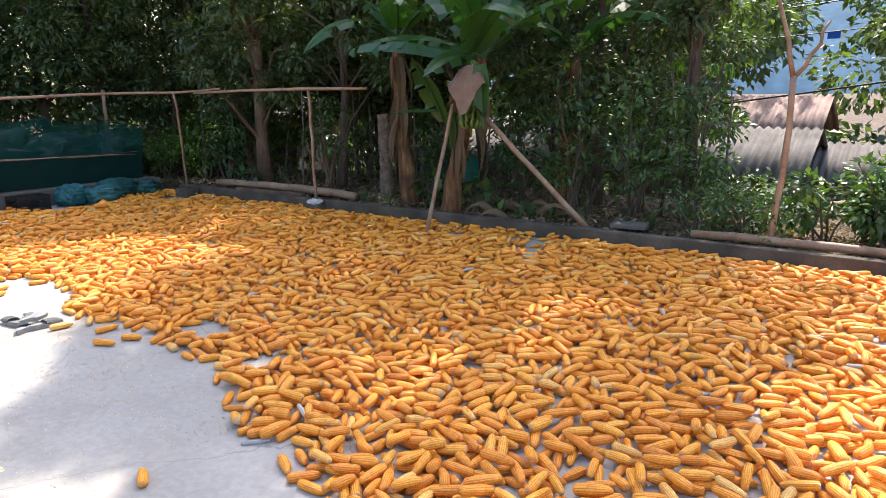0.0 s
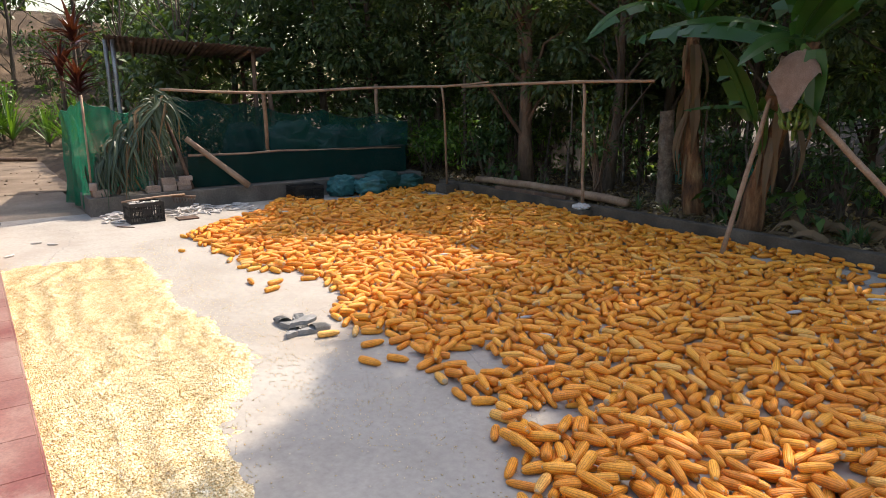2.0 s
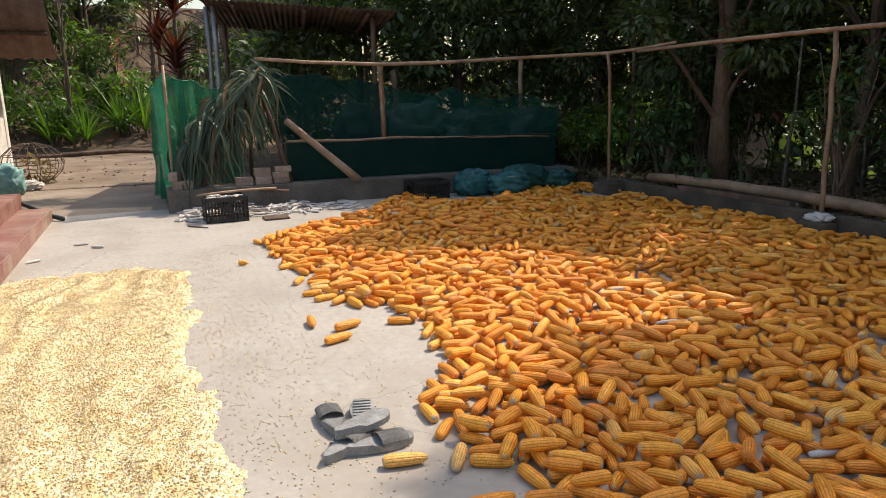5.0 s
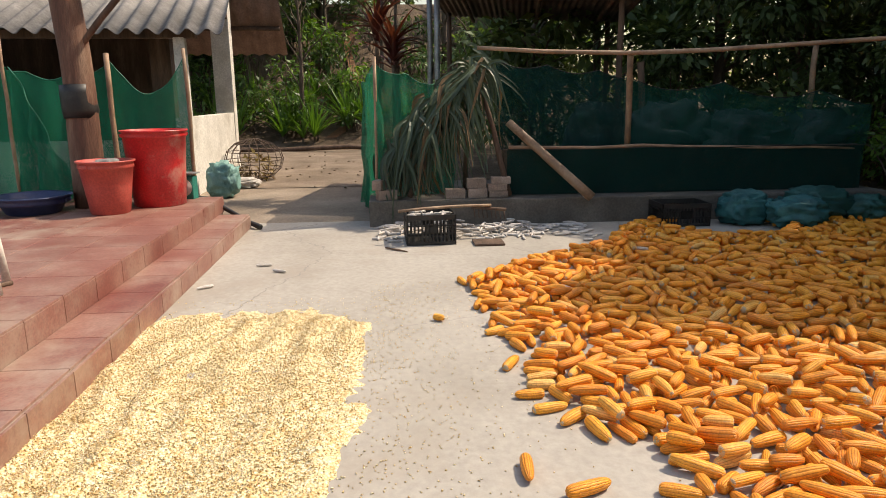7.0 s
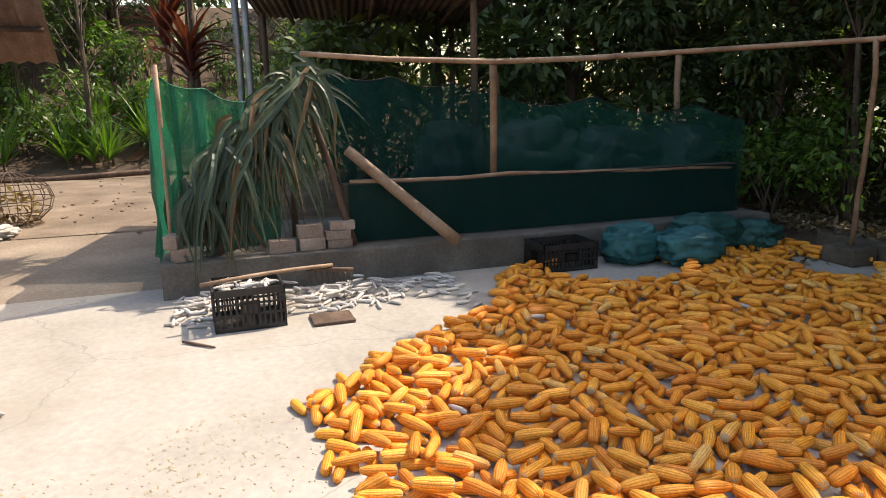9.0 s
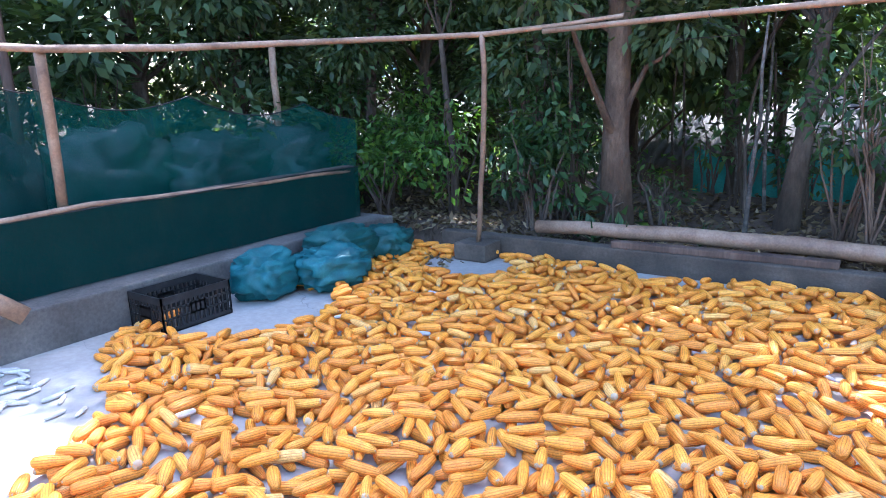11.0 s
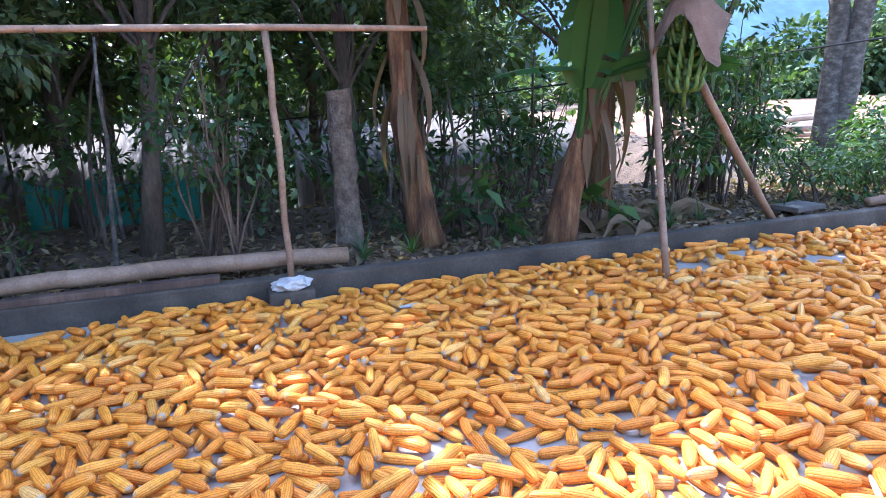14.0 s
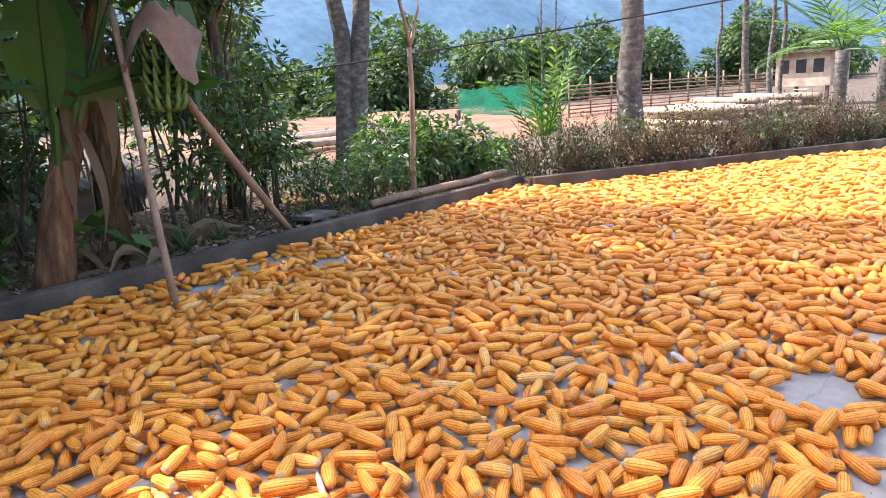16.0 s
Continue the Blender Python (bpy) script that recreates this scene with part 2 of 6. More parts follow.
    chaff = noise_of(nd, lk, 70, 4, geo.outputs["Position"])
    much = calc("GREATER_THAN", calc("MULTIPLY_ADD", own, 0.35, calc("MULTIPLY_ADD", ends.outputs[0], 0.62, chaff.outputs[0])), 1.37)
    col = mixed(nd, lk, "MIX", much, col, (0.58, 0.42, 0.26))
    lk.new(col, bsdf.inputs["Base Color"])
    bsdf.inputs["Roughness"].default_value = 0.42
    bp = nd.new("ShaderNodeBump")
    bp.inputs["Strength"].default_value, bp.inputs["Distance"].default_value = 0.85, 0.0023
    lk.new(height, bp.inputs["Height"])
    lk.new(bp.outputs[0], bsdf.inputs["Normal"])
    return m


def kernel_material():
    """Shelled kernels lying close: cells of one kernel each, cream to amber, with dark gaps."""
    m, nd, lk, bsdf = nodes("maize_kernels")
    geo = nd.new("ShaderNodeNewGeometry")
    cell = nd.new("ShaderNodeTexVoronoi")
    cell.inputs["Scale"].default_value = 95
    lk.new(geo.outputs["Position"], cell.inputs["Vector"])
    sep = nd.new("ShaderNodeSeparateColor")
    lk.new(cell.outputs["Color"], sep.inputs[0])
    hue = ramp_of(nd, ((0.0, (0.62, 0.42, 0.19)), (0.18, (0.80, 0.65, 0.38)), (0.55, (0.84, 0.735, 0.49)), (1.0, (0.89, 0.84, 0.69))))
    lk.new(sep.outputs[0], hue.inputs[0])
    gap = ramp_of(nd, ((0.30, (1, 1, 1)), (0.8, (0.74, 0.66, 0.49))))
    lk.new(cell.outputs["Distance"], gap.inputs[0])
    col = mixed(nd, lk, "MULTIPLY", 1.0, hue.outputs[0], gap.outputs[0])
    broad = noise_of(nd, lk, 4.0, 5, geo.outputs["Position"])
    b = ramp_of(nd, ((0.3, (0.90, 0.86, 0.78)), (0.6, (1.06, 1.06, 1.06))))
    lk.new(broad.outputs[0], b.inputs[0])
    col = mixed(nd, lk, "MULTIPLY", 1.0, col, b.outputs[0])
    patch = noise_of(nd, lk, 19.0, 6, geo.outputs["Position"])
    pr = ramp_of(nd, ((0.34, (0.78, 0.68, 0.52)), (0.50, (1.0, 1.0, 1.0))))
    lk.new(patch.outputs[0], pr.inputs[0])
    col = mixed(nd, lk, "MULTIPLY", 0.9, col, pr.outputs[0])
    own = ramp_of(nd, ((0.0, (0.90, 0.83, 0.70)), (1.0, (1.08, 1.08, 1.08))))
    lk.new(geo.outputs["Random Per Island"], own.inputs[0])
    col = mixed(nd, lk, "MULTIPLY", 1.0, col, own.outputs[0])
    lk.new(col, bsdf.inputs["Base Color"])
    bsdf.inputs["Roughness"].default_value = 0.55
    bp = nd.new("ShaderNodeBump")
    bp.invert = True
    bp.inputs["Strength"].default_value, bp.inputs["Distance"].default_value = 0.9, 0.006
    lk.new(cell.outputs["Distance"], bp.inputs["Height"])
    lk.new(bp.outputs[0], bsdf.inputs["Normal"])
    return m


M_COB = cob_material()
M_CONCRETE = surf("yard_concrete", (0.30, 0.268, 0.226), (0.375, 0.342, 0.296), (0.425, 0.392, 0.345), 1.1, 22, 0.85, 0.10, 0.004, stains=(0.33, 0.283, 0.23), grain=0.45, cracks=(0.27, 0.25, 0.222))
M_KERB = surf("old_concrete", (0.046, 0.036, 0.026), (0.088, 0.068, 0.048), (0.165, 0.13, 0.096), 2.4, 45, 0.9, 0.5, 0.012)
M_PLINTH = surf("plinth_concrete", (0.075, 0.065, 0.053), (0.125, 0.110, 0.092), (0.20, 0.178, 0.152), 2.0, 45, 0.9, 0.4, 0.01)
M_TILE = surf("red_tile", (0.19, 0.052, 0.04), (0.265, 0.125, 0.096), (0.36, 0.24, 0.19), 2.2, 60, 0.42, 0.08, 0.003, stains=(0.37, 0.275, 0.215), vary=0.08)
M_GROUT = surf("grout", (0.22, 0.15, 0.13), (0.30, 0.22, 0.19), (0.38, 0.30, 0.26), 4, 60, 0.9)
M_SOIL = surf("garden_soil", (0.055, 0.036, 0.022), (0.11, 0.075, 0.048), (0.20, 0.14, 0.09), 1.6, 22, 0.95, 0.9, 0.04)
M_BAMBOO = surf("dry_bamboo", (0.17, 0.10, 0.06), (0.30, 0.19, 0.115), (0.42, 0.29, 0.19), 5, 60, 0.6, 0.3, 0.006, vary=0.1)
M_BARK = surf("bark", (0.045, 0.031, 0.021), (0.10, 0.072, 0.050), (0.19, 0.145, 0.105), 5, 38, 0.9, 0.9, 0.03, stretch=(1, 1, 0.35))
M_PALE_BARK = surf("pale_bark", (0.05, 0.042, 0.034), (0.125, 0.108, 0.088), (0.29, 0.26, 0.225), 8, 34, 0.9, 0.8, 0.02, stretch=(1, 1, 1.6))
M_BROWN_BARK = surf("brown_bark", (0.075, 0.045, 0.028), (0.15, 0.098, 0.062), (0.24, 0.17, 0.115), 5, 38, 0.9, 0.9, 0.03, stretch=(1, 1, 0.4))
M_LEAF = leaf_material("broad_leaf", (0.048, 0.078, 0.038), (0.084, 0.130, 0.061), (0.15, 0.21, 0.10), 0.32, 0.5)
M_LEAF_B = leaf_material("shrub_leaf", (0.030, 0.064, 0.026), (0.058, 0.115, 0.040), (0.115, 0.20, 0.065), 0.3)
M_LEAF_LIGHT = leaf_material("light_leaf", (0.05, 0.11, 0.025), (0.10, 0.20, 0.04), (0.20, 0.32, 0.07))
M_LEAF_FAR = leaf_material("far_leaf", (0.035, 0.07, 0.035), (0.07, 0.12, 0.055), (0.12, 0.18, 0.08), 0.25, 0.7)
M_NET = net_material("green_net", (0.014, 0.19, 0.105), 0.60)
M_NET_TEAL = net_material("teal_net", (0.006, 0.080, 0.062), 0.94)
M_NET_DARK = net_material("dark_net", (0.005, 0.050, 0.043), 0.45)
M_NET_CORD = surf("green_cord", (0.01, 0.11, 0.065), (0.016, 0.17, 0.10), (0.03, 0.22, 0.14), 8, 90, 0.6)
M_ROOF = surf("fibre_cement", (0.13, 0.12, 0.108), (0.21, 0.195, 0.18), (0.30, 0.28, 0.255), 1.8, 30, 0.9, 0.4, 0.01, stains=(0.12, 0.11, 0.095))

# blue base colour stands in for distance haze on the ridge
M_MOUNTAIN = surf("haze_blue_mountain", (0.045, 0.10, 0.155), (0.065, 0.135, 0.20), (0.09, 0.17, 0.23), 0.02, 0.12, 1.0, 0.0)
M_DUST = surf("dusty_earth", (0.17, 0.128, 0.09), (0.25, 0.195, 0.145), (0.34, 0.275, 0.21), 1.1, 30, 0.95, 0.45, 0.015)
M_KERNEL = kernel_material()
M_CORE = surf("bare_core", (0.38, 0.34, 0.31), (0.52, 0.48, 0.44), (0.64, 0.6, 0.55), 9, 150, 0.95, 0.6, 0.003, vary=0.2)
M_RUBBER = surf("dusty_rubber", (0.13, 0.13, 0.125), (0.21, 0.207, 0.198), (0.32, 0.315, 0.30), 12, 90, 0.75, 0.3, 0.004)
M_BLACK = surf("black_plastic", (0.008, 0.008, 0.008), (0.018, 0.017, 0.016), (0.045, 0.04, 0.036), 9, 80, 0.5, 0.1, 0.002)
M_RED = surf("red_plastic", (0.48, 0.018, 0.020), (0.58, 0.026, 0.028), (0.63, 0.06, 0.052), 6, 60, 0.36, 0.10, 0.002, stains=(0.55, 0.24, 0.19))
M_RED_DULL = surf("faded_red_plastic", (0.42, 0.06, 0.045), (0.5, 0.08, 0.06), (0.56, 0.13, 0.10), 4, 60, 0.5, 0.1, 0.002)
M_BLUE = surf("dark_blue_plastic", (0.012, 0.022, 0.07), (0.02, 0.035, 0.10), (0.05, 0.06, 0.12), 5, 60, 0.4, 0.08, 0.002)
M_SACK = surf("teal_sack", (0.008, 0.07, 0.075), (0.018, 0.12, 0.125), (0.05, 0.22, 0.22), 6, 160, 0.6, 0.4, 0.006)
M_SACK_PALE = surf("pale_teal_sack", (0.10, 0.22, 0.20), (0.17, 0.33, 0.30), (0.30, 0.46, 0.42), 6, 160, 0.6, 0.4, 0.006)
M_SACK_DARK = surf("dark_green_sheet", (0.006, 0.045, 0.04), (0.012, 0.08, 0.07), (0.03, 0.13, 0.12), 4, 120, 0.6, 0.4, 0.006)
M_TARP = surf("grey_tarpaulin", (0.03, 0.055, 0.05), (0.06, 0.09, 0.085), (0.13, 0.17, 0.16), 3, 50, 0.5, 0.4, 0.01)
M_STRAP = leaf_material("strap_leaf", (0.03, 0.052, 0.03), (0.06, 0.092, 0.055), (0.27, 0.31, 0.25), 0.05, 0.5)
M_DRY = leaf_material("dry_leaf", (0.10, 0.06, 0.035), (0.20, 0.135, 0.085), (0.36, 0.28, 0.20), 0.2, 0.8)
M_TWIG_LEAF = leaf_material("half_dry_leaf", (0.05, 0.032, 0.02), (0.10, 0.07, 0.04), (0.17, 0.14, 0.075), 0.2, 0.7)
M_RED_LEAF = leaf_material("red_leaf", (0.045, 0.012, 0.014), (0.10, 0.022, 0.022), (0.20, 0.05, 0.035), 0.3, 0.4)
M_BANANA_LEAF = leaf_material("banana_leaf", (0.035, 0.10, 0.03), (0.055, 0.14, 0.04), (0.09, 0.19, 0.06), 0.35, 0.3)
M_BANANA_STEM = surf("banana_stem", (0.035, 0.018, 0.010), (0.19, 0.088, 0.034), (0.42, 0.25, 0.115), 3.2, 26, 0.8, 0.9, 0.03, stretch=(4.5, 4.5, 0.8))
M_BANANA = surf("green_banana", (0.06, 0.11, 0.018), (0.10, 0.17, 0.03), (0.18, 0.25, 0.05), 14, 60, 0.5, 0.1, 0.002, vary=0.15)
M_CLOTH = surf("pink_brown_cloth", (0.33, 0.20, 0.135), (0.45, 0.29, 0.205), (0.56, 0.40, 0.30), 5, 120, 0.9, 0.3, 0.006)
M_BRICK = surf("grey_brick", (0.20, 0.15, 0.12), (0.30, 0.22, 0.17), (0.38, 0.30, 0.25), 6, 60, 0.9, 0.6, 0.01, vary=0.2)
M_WHITE = surf("whitewash", (0.52, 0.49, 0.43), (0.66, 0.63, 0.57), (0.75, 0.72, 0.66), 2, 40, 0.9, 0.2, 0.006, stains=(0.42, 0.38, 0.32))
M_WOOD = surf("weathered_wood", (0.045, 0.028, 0.02), (0.11, 0.066, 0.043), (0.21, 0.135, 0.092), 5, 50, 0.8, 0.5, 0.01, stretch=(1, 1, 0.2))
M_COLUMN = surf("red_brown_timber", (0.075, 0.030, 0.018), (0.15, 0.072, 0.044), (0.30, 0.19, 0.125), 4, 40, 0.7, 0.5, 0.012, stretch=(2, 2, 0.35))
M_TIMBER = surf("cut_timber", (0.28, 0.19, 0.13), (0.42, 0.31, 0.22), (0.56, 0.44, 0.33), 3, 30, 0.85, 0.3, 0.01, vary=0.2)
M_EARTH = surf("trodden_earth", (0.12, 0.085, 0.058), (0.20, 0.15, 0.108), (0.30, 0.235, 0.175), 1.3, 30, 0.95, 0.5, 0.02)
M_CLAY = surf("orange_earth", (0.15, 0.066, 0.032), (0.235, 0.115, 0.060), (0.33, 0.19, 0.115), 0.6, 12, 0.95, 0.6, 0.04)
M_STEEL = surf("galvanised_steel", (0.22, 0.22, 0.22), (0.32, 0.32, 0.32), (0.42, 0.42, 0.41), 8, 60, 0.5, 0.1, 0.002, metal=0.6)
M_ROOF_DULL = surf("grey_sheet_roof", (0.06, 0.052, 0.045), (0.11, 0.098, 0.086), (0.18, 0.165, 0.148), 1.8, 30, 0.9, 0.4, 0.01, stains=(0.09, 0.078, 0.066))
M_ROOF_TILE = surf("roof_tile", (0.14, 0.085, 0.065), (0.22, 0.145, 0.115), (0.31, 0.22, 0.185), 3, 30, 0.85, 0.4, 0.01, vary=0.12)
M_CABLE = surf("black_cable", (0.01, 0.01, 0.01), (0.02, 0.02, 0.02), (0.03, 0.03, 0.03), 3, 30, 0.5)
M_SIGN = surf("blue_plate", (0.01, 0.06, 0.35), (0.015, 0.09, 0.45), (0.03, 0.12, 0.5), 3, 30, 0.4)
M_SHEET = surf("green_sheet", (0.02, 0.16, 0.12), (0.03, 0.24, 0.19), (0.06, 0.32, 0.26), 2, 40, 0.5, 0.2)
M_TIN = surf("rusted_tin", (0.05, 0.032, 0.024), (0.09, 0.06, 0.045), (0.15, 0.11, 0.085), 3, 40, 0.8, 0.3)


# ---- ground and yard ----
def soft_step(a, b, v):
    s = min(1.0, max(0.0, (v - a) / (b - a)))
    return s * s * (3 - 2 * s)


def ground_height(x, y):
    """The land: the garden behind the kerb, a fall to the houses below, a bank behind the shed, hills far off."""
    h = -0.12
    garden = soft_step(8.35, 8.6, y - 0.0) if x < 1.4 else soft_step(-0.1, 0.25, (y - 8.0) * 0.89 + (x - 1.4) * 0.46)
    h += garden * (0.24 + 0.05 * noise.noise((x * 0.9, y * 0.9, 0)) + 0.02 * noise.noise((x * 4, y * 4, 3)))
    h -= soft_step(11.5, 16, y) * (1 - soft_step(-1.5, 3.0, x)) * 2.6
    back = soft_step(-11.6, -12.2, x) if y > 2.9 else soft_step(-20.8, -21.6, x)
    h += back * 0.2
    h += soft_step(-21, -31, x) * 5.0 * (1 - soft_step(5, 14, y))
    far = math.hypot(x, y)
    h += soft_step(60, 160, far) * 3.0
    return h


def build_ground():
    def ticks(lo, hi, step, out):
        v = list(np.arange(lo, hi + 1e-6, step))
        a, b, d = lo, hi, step
        while a > -out:
            d *= 1.45
            a, b = a - d, b + d
            v = [a] + v + [b]
        return v
    xs, ys = ticks(-18, 10, 0.4, 1500), ticks(-4, 18, 0.4, 1500)
    verts = [(x, y, ground_height(x, y)) for y in ys for x in xs]
    w = len(xs)
    faces = [(j * w + i, j * w + i + 1, (j + 1) * w + i + 1, (j + 1) * w + i) for j in range(len(ys) - 1) for i in range(w - 1)]
    return tagged(mesh_np("ground", verts, faces, M_SOIL, smooth=True), "brown garden soil with leaf litter falling towards houses", "ground", kind="structure")


build_ground()

bm = bmesh.new()
for lo, hi in (((-10.75, 1.5, -0.3), (1.36, 8.40, 0)), ((1.36, 1.5, -0.3), (9.5, 4.0, 0)), ((-11.12, 1.5, -0.3), (-10.75, 2.84, 0))):
    add_box(bm, lo, hi)
corner = [bm.verts.new(p) for z in (-0.3, 0.0) for p in ((1.36, 4.0, z), (9.5, 4.0, z), (1.36, 8.32, z))]
bm.faces.new(corner[3:])
for a, b in ((0, 1), (1, 2), (2, 0)):
    bm.faces.new((corner[a], corner[b], corner[b + 3], corner[a + 3]))
tagged(part("pavement", bm, M_CONCRETE), "pale grey cast concrete drying yard with fine cracks", "yard", kind="structure")

tagged(box("track", (-15.0, -1.0, -0.3), (-11.12, 2.84, -0.004), M_DUST), "dusty beige earth track between house and shed", "track", kind="structure")

# kerb round the yard
bm = bmesh.new()
add_box(bm, (-10.2, 8.40, -0.25), (1.62, 8.53, 0.17), 0.012)
tagged(part("kerb", bm, M_KERB), "weathered dark concrete kerb along the garden", "kerb", kind="structure")
bm = bmesh.new()
add_box(bm, (0, 0, -0.25), (9.0, 0.13, 0.185), 0.012)
ob = tagged(part("kerb", bm, M_KERB), "weathered dark concrete kerb running off at an angle", "kerb", kind="structure")
ob.matrix_basis = pose(1.34, 8.06, 0, 0, 0, -29.5)

# porch with two steps
porch = tagged(box("porch", (-11.1, -4.0, -0.3), (5.0, 1.318, 0.282), M_GROUT), "raised porch and steps clad in worn red tiles", "porch", kind="structure")
box("porch_step", (-10.85, 1.318, -0.3), (5.0, 1.628, 0.132), M_GROUT, porch)

# plinth with the netted wall
tagged(box("plinth", (-12.4, 2.84, -0.3), (-10.75, 8.39, 0.262), M_PLINTH, bevel=0.015), "low grey concrete plinth along the yard's end", "plinth", kind="structure")
tagged(box("low_wall", (-11.16, 4.25, 0.262), (-11.03, 8.2, 0.74), M_KERB, bevel=0.01), "low wall hung with dark shade netting", "wall", kind="structure")


# ---- maize ----
def ear_template(sides, rings, relief=0.0, bend=0.0):
    """An ear along x, one unit long and one unit in radius, and its uv; relief raises rows of kernels."""
    shape = ((0.0, 0.50), (0.03, 0.80), (0.10, 0.955), (0.30, 1.0), (0.55, 0.975), (0.75, 0.885), (0.88, 0.74), (0.95, 0.56), (1.0, 0.30))
    at = [0.0, 0.045] + [0.045 + 0.865 * (k + 1) / (rings - 3) for k in range(rings - 4)] + [0.91, 0.965, 1.0] if rings > 6 else [0.0, 0.06, 0.35, 0.74, 0.92, 1.0]
    prof = [(q - 0.5, float(np.interp(q, [a for a, _ in shape], [b for _, b in shape])), q) for q in at]
    prof = [(-0.512, 0.03, 0.0)] + prof + [(0.512, 0.02, 1.0)]
    v, uv = [], []
    for i, (x, r, q) in enumerate(prof):
        for k in range(sides + 1):
            w = 2 * math.pi * k / sides
            bump = 1 + relief * ((1 if k % 2 else -1) + 0.5 * (1 if (i + k // 2) % 2 else -1)) * (0.06 < q < 0.95)
            v.append((x, r * bump * math.cos(w) + bend * (x * x - 0.08), r * bump * math.sin(w)))
            uv.append(((k + 0.5) / sides, q))
    f = [(i * (sides + 1) + k, i * (sides + 1) + k + 1, (i + 1) * (sides + 1) + k + 1, (i + 1) * (sides + 1) + k) for i in range(len(prof) - 1) for k in range(sides)]
    return np.array(v), np.array(uv), np.array(f)


def pile_edge(x):
    """How far towards the porch the ears lie."""
    pts = ((-11, 5.6), (-10.4, 5.35), (-9.7, 4.95), (-9.1, 4.1), (-8.55, 3.5), (-7.4, 3.62), (-6.5, 3.68), (-6.0, 4.0), (-5.3, 3.95), (-4.75, 3.62), (-3.9, 3.72), (-2.9, 3.62), (-2.2, 3.32), (-1.3, 2.95), (0.5, 2.8), (9, 2.7))
    for (a, b), (c, d) in zip(pts, pts[1:]):
        if a <= x <= c:
            return b + (d - b) * (x - a) / (c - a)
    return 9.0


def far_edge(x):
    return 8.37 if x < 1.4 else 8.0 - (x - 1.4) * 0.566 - 0.06


HOLES = ((-3.0, 8.05, 0.45, 0.20), (-2.7, 7.65, 0.3, 0.18), (-3.75, 7.95, 0.24, 0.17), (-1.45, 5.4, 0.16, 0.10), (-0.6, 5.6, 0.2, 0.08), (0.6, 6.4, 0.25, 0.1), (-6.6, 8.25, 0.3, 0.1), (-8.1, 8.25, 0.35, 0.1), (-9.6, 7.9, 0.4, 0.35), (-3.4, 4.0, 0.25, 0.2), (-2.6, 3.85, 0.12, 0.2), (-10.2, 6.3, 0.5, 0.6))


